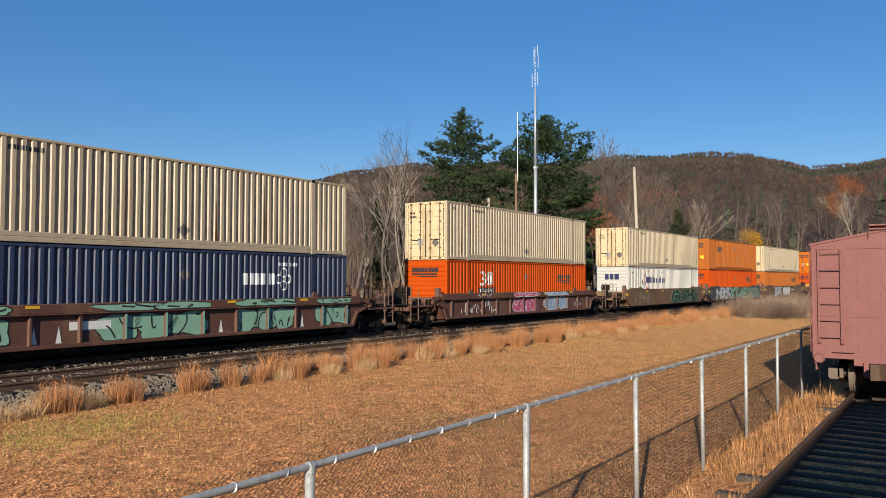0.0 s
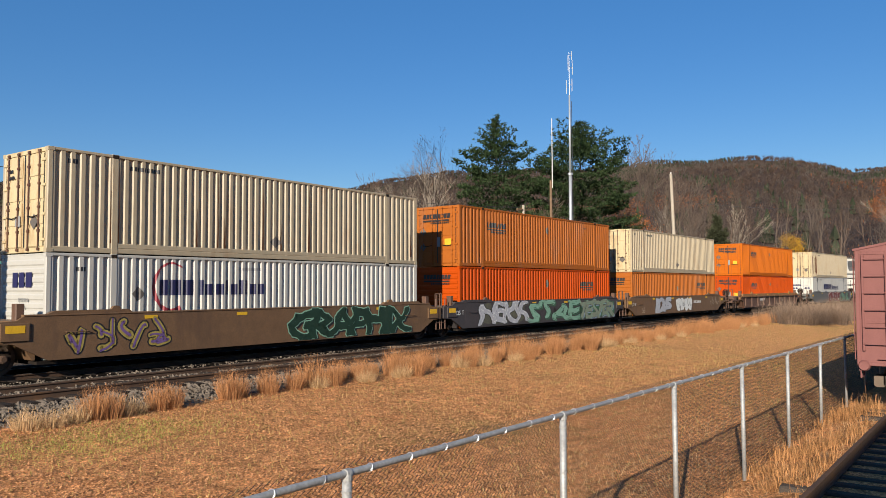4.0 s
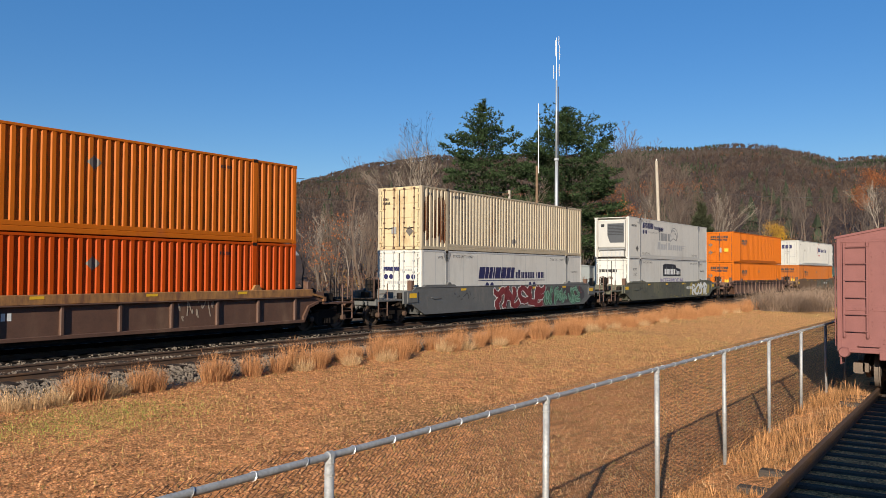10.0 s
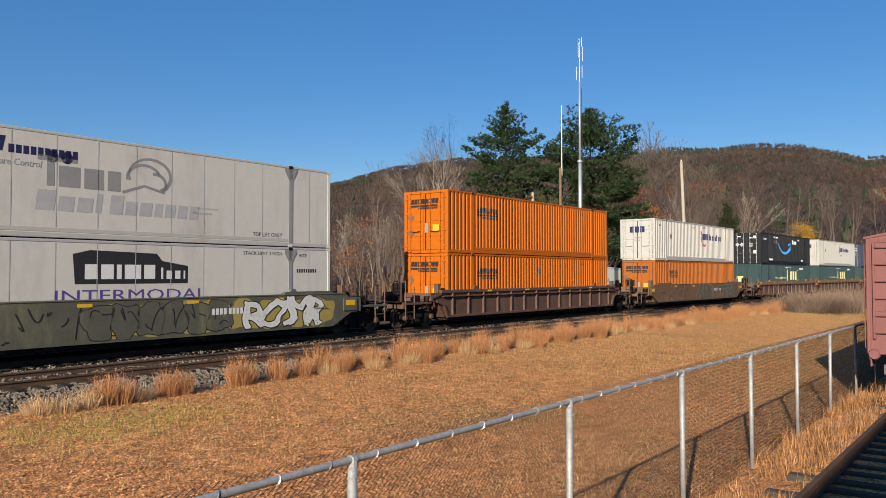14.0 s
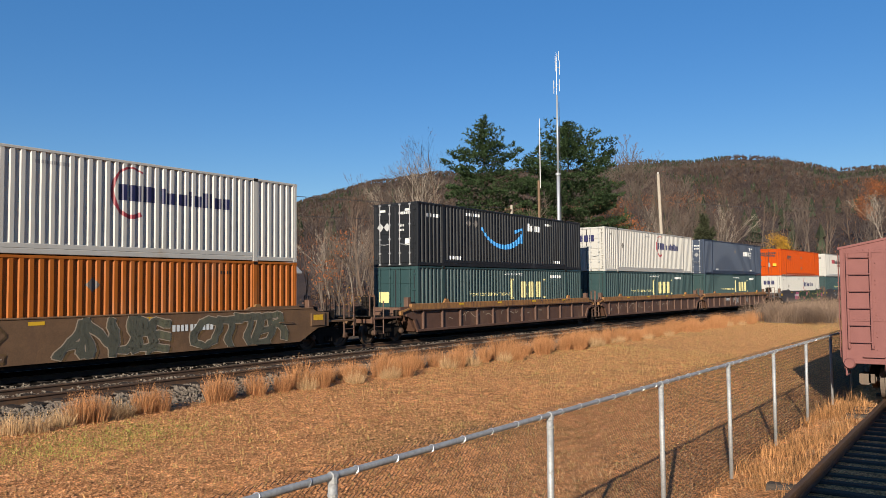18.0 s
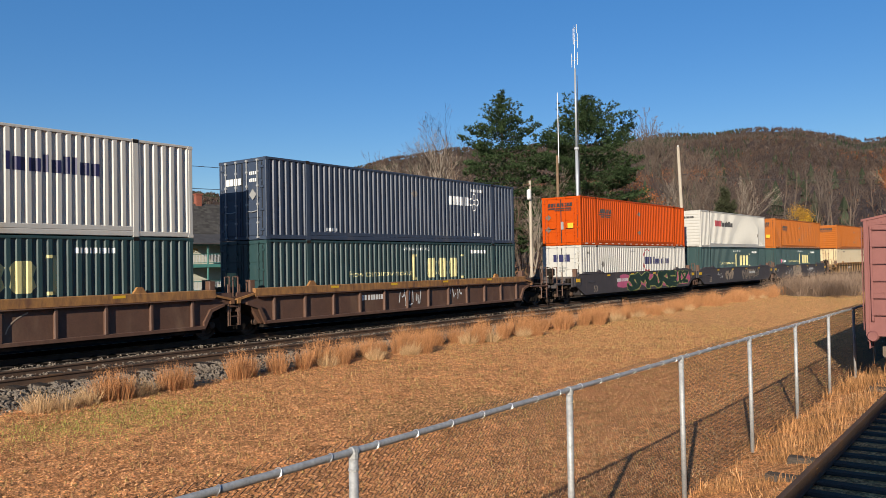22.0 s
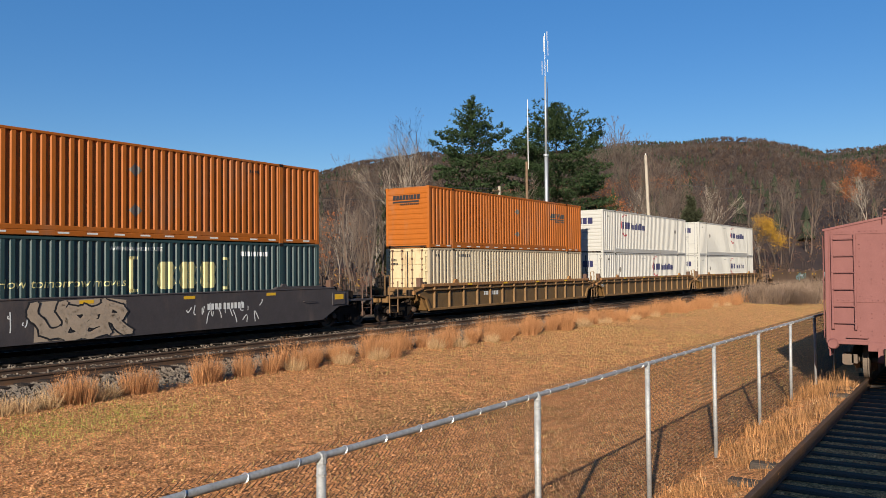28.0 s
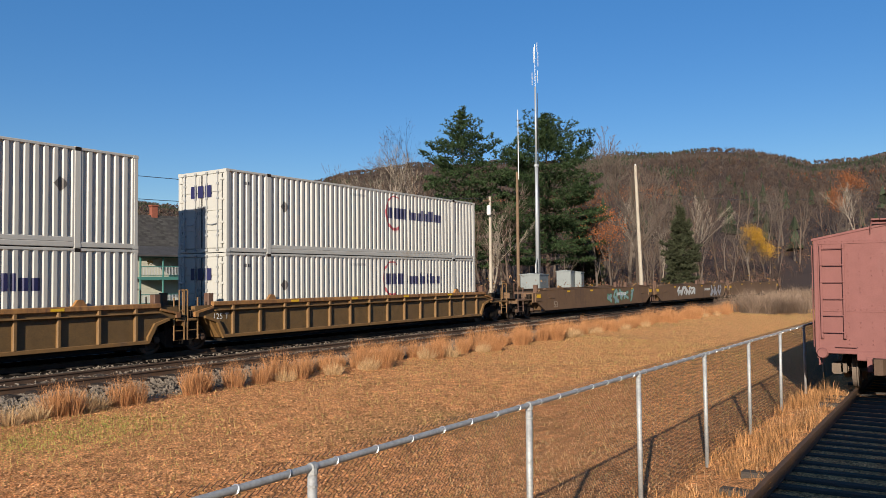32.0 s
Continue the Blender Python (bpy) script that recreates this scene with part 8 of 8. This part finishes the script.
# ---- houses, masts and poles beyond the line ----
M_CLAP = mat("cream_clapboard", (0.386, 0.374, 0.302), 0.7, var=0.10, dirt=(0.378, 0.353, 0.277), dirt_amount=0.2)
M_TEAL = mat("teal_trim_paint", (0.045, 0.150, 0.125), 0.6, var=0.12)
M_TRIMWHITE = mat("white_trim_paint", (0.521, 0.512, 0.487), 0.6, var=0.08)
M_SLATE_ROOF = mat("grey_slate_roof", (0.063, 0.060, 0.059), 0.75, var=0.28, scale=1.5, dirt=(0.042, 0.038, 0.038), dirt_amount=0.5, dirt_scale=0.8)
M_SHEET = mat("grey_sheet_roof", (0.202, 0.206, 0.210), 0.55, var=0.1)
# pale clapboard coloured dark blue, with the neighbouring house's shade painted in
M_SHADEHOUSE = mat("shade_blue_clapboard", (0.063, 0.097, 0.134), 0.7, var=0.1)
M_BRICK = mat("red_brick", (0.218, 0.076, 0.050), 0.85, var=0.3, scale=8)


def clap_wall(length, z0, z1, thick=0.16):
    """A clapboard wall along x facing -y, with lapped boards."""
    n = max(1, round((z1 - z0) / 0.13))
    prof = []
    for i in range(n):
        a, b = z0 + (z1 - z0) * i / n, z0 + (z1 - z0) * (i + 1) / n
        prof += [(-0.012, a), (0.008, b)]
    return Mb().prism(prof + [(thick, z1), (thick, z0)], "x", 0, length)


def window(parent, at, w, h, trim, sash=None):
    """A two-over-two sash window, built at the middle of its sill and facing -y."""
    wd = part("window", Mb().box(-w / 2, w / 2, 0.0, 0.02, 0, h), M_GLASS, parent, "dark sash window", at=at)
    fr = Mb().bar(-w / 2 - 0.11, -w / 2, -0.05, 0.03, -0.02, h + 0.02).bar(w / 2, w / 2 + 0.11, -0.05, 0.03, -0.02, h + 0.02).bar(-w / 2 - 0.16, w / 2 + 0.16, -0.07, 0.03, h, h + 0.16)
    part("window_frame", fr, trim, wd)
    part("window_sill", Mb().bar(-w / 2 - 0.16, w / 2 + 0.16, -0.12, 0.02, -0.09, -0.01), trim, wd)
    part("sash", Mb().bar(-w / 2, w / 2, -0.025, -0.003, h / 2 - 0.03, h / 2 + 0.03).bar(-0.018, 0.018, -0.022, -0.003, 0, h).bar(-w / 2, -w / 2 + 0.06, -0.022, -0.003, 0, h).bar(w / 2 - 0.06, w / 2, -0.022, -0.003, 0, h).bar(-w / 2, w / 2, -0.022, -0.003, 0, 0.06).bar(-w / 2, w / 2, -0.022, -0.003, h - 0.06, h), sash or M_TRIMWHITE, wd)
    return wd


def build_house():
    """Cream clapboard house: its long side towards the line, a gable at its left end, a bay and porches."""
    g = -0.25
    hs = thing("house", "cream clapboard house with teal trim, bay window and porches", "house", at=pose(34.9, 65.3, 0, 0, 0, -12))
    D, L, E, R = 8.2, 15.2, 5.15, 8.75
    part("wall", clap_wall(L, g, E), M_CLAP, hs)
    part("wall", Mb().box(0, L, D - 0.15, D, g, E), M_CLAP, hs)
    # left gable: local frame turned so that it faces -x
    lw = part("gable_wall", clap_wall(D, g, E).prism([(0.05, E), (D - 0.05, E), (D / 2, R - 0.25)], "y", 0.0, 0.16), M_CLAP, hs, at=pose(0, D, 0, 0, 0, -90))
    part("gable_wall", Mb().prism([(0.0, g), (D, g), (D, E), (D / 2, R - 0.2), (0.0, E)], "x", L - 0.15, L), M_CLAP, hs)
    part("gable_panel", Mb().prism([(0.12, E + 0.05), (D - 0.12, E + 0.05), (D / 2, R - 0.40)], "y", -0.05, 0.0), M_TRIMWHITE, hs, "white gable field", at=pose(0, D, 0, 0, 0, -90))
    for s in (0, 1):
        y0 = -0.55 if s == 0 else D + 0.55
        ze = E - 0.40
        rf = part("roof_slope", Mb().prism([(y0, ze), (y0, ze + 0.12), (D / 2, R + 0.06), (D / 2, R - 0.06)], "x", -0.6, L + 0.4), M_SLATE_ROOF, hs, "worn grey slate roof slope")
        part("eave_board", Mb().bar(-0.6, L + 0.4, y0 - 0.03 if s == 0 else y0, y0 if s == 0 else y0 + 0.03, ze - 0.12, ze + 0.10), M_TEAL, hs)
        part("bargeboard", Mb().prism([(y0, ze - 0.20), (y0, ze + 0.05), (D / 2, R + 0.0), (D / 2, R - 0.32)], "x", -0.68, -0.60), M_TEAL, hs)
        if s == 0:
            rows = Mb()
            rng = random.Random(4)
            n = 20
            for i in range(n):
                u0, u1 = i / n, (i + 1) / n
                ya, yb = y0 + (D / 2 - y0) * u0, y0 + (D / 2 - y0) * u1
                za, zb = ze + 0.13 + (R + 0.06 - ze - 0.12) * u0, ze + 0.13 + (R + 0.06 - ze - 0.12) * u1
                x = -0.6
                while x < L + 0.3:
                    w = rng.uniform(0.28, 0.42)
                    rows.add([(x, ya, za + 0.018), (min(x + w, L + 0.4), ya, za + 0.018 + rng.uniform(-0.005, 0.012)), (min(x + w, L + 0.4), yb, zb), (x, yb, zb)], [(0, 1, 2, 3)])
                    x += w
            tagged(part("slate_covering", rows, mat("roof_slates", (0.060, 0.056, 0.050), 0.7, var=0.2, island=0.9, dirt=(0.046, 0.042, 0.042), dirt_amount=0.5, dirt_scale=0.7), rf), kind="stuff")
    part("skylight", Mb().prism([(1.35, 6.55), (2.25, 7.33), (2.2, 7.42), (1.3, 6.64)], "x", 4.0, 5.3), M_GLASS, hs, "roof skylight")
    part("skylight_frame", Mb().prism([(1.28, 6.48), (1.38, 6.56), (1.33, 6.66), (1.23, 6.58)], "x", 3.92, 5.38), M_TEAL, hs)
    ch = part("chimney", Mb().bar(12.3, 12.9, D / 2 - 0.3, D / 2 + 0.3, R - 0.4, R + 0.95, 0.02), M_BRICK, hs)
    part("chimney_cap", Mb().bar(12.22, 12.98, D / 2 - 0.38, D / 2 + 0.38, R + 0.95, R + 1.08, 0.02), M_BRICK, ch)
    window(hs, pose(1.9, -0.02, 3.15), 0.95, 1.5, M_TEAL)
    window(hs, pose(1.0, -0.02, 0.35), 1.05, 1.75, M_TEAL)
    part("window_hood", Mb().prism([(-0.28, 2.2), (-0.28, 2.28), (0.0, 2.42), (0.0, 2.2)], "x", 0.2, 1.85), M_TEAL, hs)
    window(hs, pose(0.0, D / 2, 6.15, 0, 0, -90), 0.55, 1.25, M_TEAL)
    window(hs, pose(-0.02, 2.0, 3.15, 0, 0, -90), 0.9, 1.5, M_TEAL)
    window(hs, pose(-0.02, 6.0, 3.15, 0, 0, -90), 0.9, 1.5, M_TEAL)
    window(hs, pose(-0.02, 2.2, 0.35, 0, 0, -90), 0.9, 1.7, M_TEAL)
    # two-storey bay
    by = part("bay", Mb().prism([(4.2, 0.0), (4.7, -0.85), (6.9, -0.85), (7.4, 0.0)], "z", g, E - 0.15), M_TEAL, hs, "two-storey teal bay window")
    part("bay_roof", Mb().prism([(4.0, 0.0), (4.6, -1.05), (7.0, -1.05), (7.6, 0.0)], "z", E - 0.15, E + 0.02), M_TEAL, by)
    part("bay_skirt", Mb().add([(3.95, 0, 2.55), (4.55, -1.15, 2.55), (7.05, -1.15, 2.55), (7.65, 0, 2.55), (4.2, 0, 3.0), (4.7, -0.86, 3.0), (6.9, -0.86, 3.0), (7.4, 0, 3.0)], [(0, 1, 5, 4), (1, 2, 6, 5), (2, 3, 7, 6), (3, 2, 1, 0)]), M_SLATE_ROOF, by)
    for z, h in ((3.2, 1.35), (0.5, 1.6)):
        window(by, pose(5.25, -0.87, z), 0.75, h, M_TRIMWHITE)
        window(by, pose(6.35, -0.87, z), 0.75, h, M_TRIMWHITE)
    # side porch, two storeys, towards the right end
    porch(hs, pose(8.6, -2.2, 0), 6.4, 2.2, g, baskets=True)
    part("porch_roof", Mb().prism([(-2.7, 4.55), (-2.7, 4.68), (0.05, 5.6), (0.05, 5.45)], "x", 8.2, 15.5), M_SLATE_ROOF, hs)
    # front porch round the left gable
    porch(hs, pose(-3.0, D - 0.3, 0, 0, 0, -90), D - 0.4, 3.0, g)
    part("porch_roof", Mb().prism([(-3.4, 4.62), (-3.4, 4.75), (0.0, 5.15), (0.0, 5.0)], "y", -0.4, D + 0.3), M_SLATE_ROOF, hs)
    part("porch_fascia", Mb().bar(-3.45, -3.4, -0.4, D + 0.3, 4.5, 4.78), M_TEAL, hs)
    part("porch_fascia", Mb().bar(-3.4, 0.0, -0.45, -0.40, 4.5, 4.78), M_TEAL, hs)
    part("corner_board", Mb().bar(-0.04, 0.16, -0.04, 0.04, g, E), M_TEAL, hs)


def porch(hs, at, length, depth, g, baskets=False):
    """A two-storey porch along x, open to -y, its back at y = depth."""
    for z in (0.2, 2.72):
        part("porch_floor", Mb().box(0, length, 0.0, depth, z - 0.16, z), M_TEAL, hs, at=at)
        part("porch_beam", Mb().bar(0, length, -0.03, 0.05, z - 0.30, z + 0.02), M_TEAL, hs, at=at)
        rl = part("railing", Mb().bar(0, length, 0.02, 0.09, z + 0.90, z + 0.97), M_TEAL, hs, at=at)
        part("bottom_rail", Mb().bar(0, length, 0.03, 0.08, z + 0.12, z + 0.17), M_TEAL, rl)
        n = int(length / 0.14)
        bal = shared("baluster", lambda: Mb().box(-0.02, 0.02, 0.035, 0.075, 0.15, 0.92).mesh("baluster", M_LTGREY))
        for i in range(n):
            part("baluster", bal, None, rl, at=pose((i + 0.5) * length / n, 0, z))
    part("porch_beam", Mb().bar(0, length, -0.03, 0.09, 4.45, 4.72), M_TEAL, hs, at=at)
    k = max(2, round(length / 2.2))
    for i in range(k + 1):
        part("porch_post", Mb().bar(i * (length - 0.14) / k, i * (length - 0.14) / k + 0.14, 0.0, 0.14, g, 4.6, 0.015), M_TEAL, hs, at=at)
        if baskets and i in (0, 2):
            rng = random.Random(i)
            mb = Mb()
            for _ in range(60):
                v = Vector((rng.gauss(0, 1), rng.gauss(0, 1), rng.gauss(0, 0.6))).normalized() * rng.uniform(0.12, 0.30)
                c = Vector((i * length / k + 1.0, 0.25, 4.0)) + v
                mb.add([tuple(c), tuple(c + Vector((0.09, 0.02, 0.03))), tuple(c + Vector((0.02, -0.05, 0.09)))], [(0, 1, 2)])
            part("hanging_basket", mb, M_YELLEAF, hs, "basket of yellow flowers", at=at)


def build_second_house():
    hs = thing("house", "pale house coloured blue for shade, with a grey sheet roof and a steel vent", "house", at=pose(55.2, 66.5, 0, 0, 0, -12))
    part("wall", clap_wall(7.5, -0.3, 4.2), M_SHADEHOUSE, hs)
    part("wall", Mb().box(0, 0.15, 0.16, 7, -0.3, 4.2), M_SHADEHOUSE, hs)
    part("wall", Mb().box(7.35, 7.5, 0.16, 7, -0.3, 4.2), M_CLAP, hs)
    part("wall", Mb().box(0.15, 7.35, 6.85, 7, -0.3, 4.2), M_SHADEHOUSE, hs)
    for a, b in ((-0.5, 3.5), (7.5, 3.5)):
        part("roof_slope", Mb().prism([(a, 4.05), (a, 4.18), (b, 6.75), (b, 6.60)], "x", -0.4, 7.9), M_SHEET, hs, "grey sheet-metal roof slope")
    for x in (-0.02, 7.36):
        part("gable", Mb().prism([(0, 4.2), (7, 4.2), (3.5, 6.55)], "x", x, x + 0.14), M_SHADEHOUSE, hs)
    window(hs, pose(2.0, -0.02, 2.3), 0.9, 1.4, M_TRIMWHITE)
    window(hs, pose(5.2, -0.02, 2.3), 0.9, 1.4, M_TRIMWHITE)
    window(hs, pose(3.6, -0.02, 0.1), 0.9, 1.4, M_TRIMWHITE)
    v = part("vent_pipe", Mb().lathe([(4.9, 0.16), (6.1, 0.16)], "z", 12, (1.2, 1.0, 0)), M_GALV, hs, "galvanised vent pipe")
    part("vent_cowl", Mb().lathe([(6.1, 0.18), (6.2, 0.36), (6.45, 0.40), (6.7, 0.30), (6.78, 0.05)], "z", 14, (1.2, 1.0, 0)), M_GALV, v)


build_house()
build_second_house()

M_POLEWOOD = mat("weathered_pole_wood", (0.370, 0.319, 0.252), 0.85, var=0.25, scale=3, stretch=(1, 1, 0.1))
M_POLEDARK = mat("brown_pole_wood", (0.168, 0.113, 0.071), 0.85, var=0.25, scale=3)
M_MASTSTEEL = mat("galvanised_mast", (0.353, 0.370, 0.386), 0.45, metal=0.35, var=0.08)
M_CABINET = mat("grey_green_cabinet", (0.17, 0.185, 0.18), 0.5, var=0.08)
M_CABLE = mat("black_cable", (0.025, 0.025, 0.029), 0.6)


def build_masts():
    x, y = 66.8, 34.1
    g = ground_z(x, y)
    ms = thing("radio_mast", "tall slim steel radio mast with stacked dipole antennas", "mast", at=pose(x, y, 0))
    part("lower_pole", Mb().lathe([(g - 0.2, 0.21), (9.0, 0.17), (13.0, 0.145)], "z", 14), M_MASTSTEEL, ms, smooth=True)
    part("middle_pole", Mb().lathe([(13.0, 0.11), (20.6, 0.08)], "z", 12), M_MASTSTEEL, ms, smooth=True)
    part("flange", Mb().lathe([(12.9, 0.24), (13.1, 0.24)], "z", 14), M_MASTSTEEL, ms)
    part("top_pole", Mb().lathe([(20.6, 0.035), (24.7, 0.025)], "z", 8), M_MASTSTEEL, ms)
    for z, h, o in ((20.7, 1.3, -0.28), (21.0, 1.2, 0.26), (22.6, 1.4, 0.30), (22.9, 1.5, -0.10), (24.0, 0.9, 0.22)):
        an = part("antenna", Mb().tube((o, -o * 0.6, z), (o, -o * 0.6, z + h), 0.028, n=6), M_TRIMWHITE, ms, "folded dipole antenna")
        part("antenna_arm", Mb().tube((0, 0, z + h * 0.5), (o, -o * 0.6, z + h * 0.5), 0.025, n=5), M_MASTSTEEL, an)
    part("ladder_cable", Mb().tube((0.2, -0.2, g), (0.14, -0.14, 20.0), 0.03, n=5), M_CABLE, ms)
    part("bracket", Mb().path([(0, 0, 4.2), (-1.2, -0.4, 3.6), (-1.2, -0.4, g)], 0.05), M_MASTSTEEL, ms)
    # a wooden pole with a whip aerial
    px, py = polar(28.45, 74)
    g = ground_z(px, py)
    wp = thing("wooden_mast", "brown wooden pole topped by a thin whip aerial", "pole", at=pose(px, py, 0))
    part("pole", Mb().lathe([(g - 0.3, 0.17), (12.3, 0.12)], "z", 10), M_POLEDARK, wp)
    part("whip", Mb().lathe([(11.6, 0.045), (18.2, 0.035)], "z", 8), M_TRIMWHITE, wp, "white whip aerial", at=pose(0.12, -0.1, 0))
    # the leaning weathered pole
    g = ground_z(70.5, 25.65)
    lp = thing("utility_pole", "pale weathered utility pole leaning slightly", "utility pole", at=pose(71.0, 25.4, g, 0, 0, 0))
    part("pole", Mb().tube((0, 0, -0.5), (-0.42, 0.32, 12.68 - g), 0.19, 0.13, 10), M_POLEWOOD, lp)
    part("insulator", Mb().lathe([(0.0, 0.05), (0.16, 0.07), (0.2, 0.03)], "z", 8, (-0.42, 0.32, 12.66 - g)), M_TRIMWHITE, lp)
    # a pole with a street lamp
    qx, qy = polar(30.45, 70)
    g = ground_z(qx, qy)
    sp = thing("utility_pole", "wooden utility pole with a white transformer box", "utility pole", at=pose(qx, qy, 0))
    part("pole", Mb().lathe([(g - 0.3, 0.15), (9.6, 0.11)], "z", 10), M_POLEWOOD, sp)
    part("crossarm", Mb().bar(-1.1, 0.6, -0.06, 0.06, 9.1, 9.24), M_POLEDARK, sp)
    part("transformer", Mb().lathe([(7.9, 0.15), (8.0, 0.2), (8.7, 0.2), (8.8, 0.1)], "z", 12, (-0.36, -0.1, 0)), M_TRIMWHITE, sp)
    part("conduit", Mb().tube((0.16, 0, g), (0.13, 0, 5.0), 0.04, n=6), M_CABINET, sp)
    # equipment shelters at the foot of the mast
    for ax, ay, w, d, h, lab in ((63.2, 32.6, 2.5, 1.8, 3.0, "grey-green equipment cabinet beside the mast"), (68.2, 31.9, 1.2, 1.4, 3.3, "grey steel cabinet beside the mast"), (69.6, 31.5, 1.1, 1.4, 3.2, "light grey steel cabinet beside the mast")):
        g = ground_z(ax, ay)
        cb = thing("equipment_cabinet", lab, "cabinet", at=pose(ax, ay, g, 0, 0, 8), group="cabinets by the mast")
        part("body", Mb().bar(-w / 2, w / 2, -d / 2, d / 2, 0.1, h, 0.03), M_CABINET, cb)
        part("lid", Mb().prism([(-d / 2 - 0.06, h), (d / 2 + 0.06, h), (d / 2 + 0.06, h + 0.06), (0, h + 0.16), (-d / 2 - 0.06, h + 0.06)], "x", -w / 2 - 0.06, w / 2 + 0.06), M_CABINET, cb)
        part("plinth", Mb().box(-w / 2 - 0.1, w / 2 + 0.1, -d / 2 - 0.1, d / 2 + 0.1, -0.2, 0.1), M_SHEET, cb)
        part("door_panel", Mb().bar(-w / 2 + 0.1, w / 2 - 0.1, -d / 2 - 0.025, -d / 2, 0.3, h - 0.15, 0.01), M_CABINET, cb)
    # wires along the street behind the line
    end = Vector((qx - 1.0, qy, 9.3))
    for dz, off in ((0.0, 0.0), (-1.25, 0.4)):
        a = Vector((-25, 41 + off, 8.9 + dz))
        pts = []
        for i in range(25):
            u = i / 24
            p = a.lerp(end + Vector((0, 0, dz)), u)
            pts.append((p.x, p.y, p.z - 1.1 * 4 * u * (1 - u)))
        solo("overhead_wire", Mb().path(pts, 0.022, 4), M_CABLE, "thin black overhead wire along the street", "wire", group="overhead wires")
    a, b = Vector((70.6, 25.7, 10.2)), Vector((170, 10.5, 19.0))
    pts = []
    for i in range(25):
        u = i / 24
        p = a.lerp(b, u)
        pts.append((p.x, p.y, p.z - 1.6 * 4 * u * (1 - u)))
    solo("overhead_wire", Mb().path(pts, 0.022, 4), M_CABLE, "thin black overhead wire from the leaning pole", "wire", group="overhead wires")
    wp2 = thing("utility_pole", "distant wooden utility pole by the street", "utility pole", at=pose(-25, 41, ground_z(-25, 41)))
    part("pole", Mb().lathe([(-0.3, 0.16), (9.6, 0.11)], "z", 10), M_POLEDARK, wp2)
    wp3 = thing("utility_pole", "distant wooden utility pole in the woods", "utility pole", at=pose(170, 10.5, ground_z(170, 10.5)))
    part("pole", Mb().lathe([(-0.3, 0.16), (19.2 - ground_z(170, 10.5), 0.11)], "z", 10), M_POLEDARK, wp3)


build_masts()


# ---- what moves ----
def motions():
    """The train rolls along the curved main track; its wheels turn with it."""
    times = [0.5 * k for k in range(65)]
    for ob, x0, z in MOVERS:
        walk(ob, [(t, on_track(x0 - travelled(t), 0, z)) for t in times])
    steps = [k / FPS for k in range(32 * FPS + 1)]
    turns = [(t, -travelled(t) / WHEEL_R) for t in steps]
    for w, xs in WHEELS:
        walk(w, [(t, pose(xs, 0, WHEEL_R, 0, math.degrees(a), 0)) for t, a in turns])


motions()
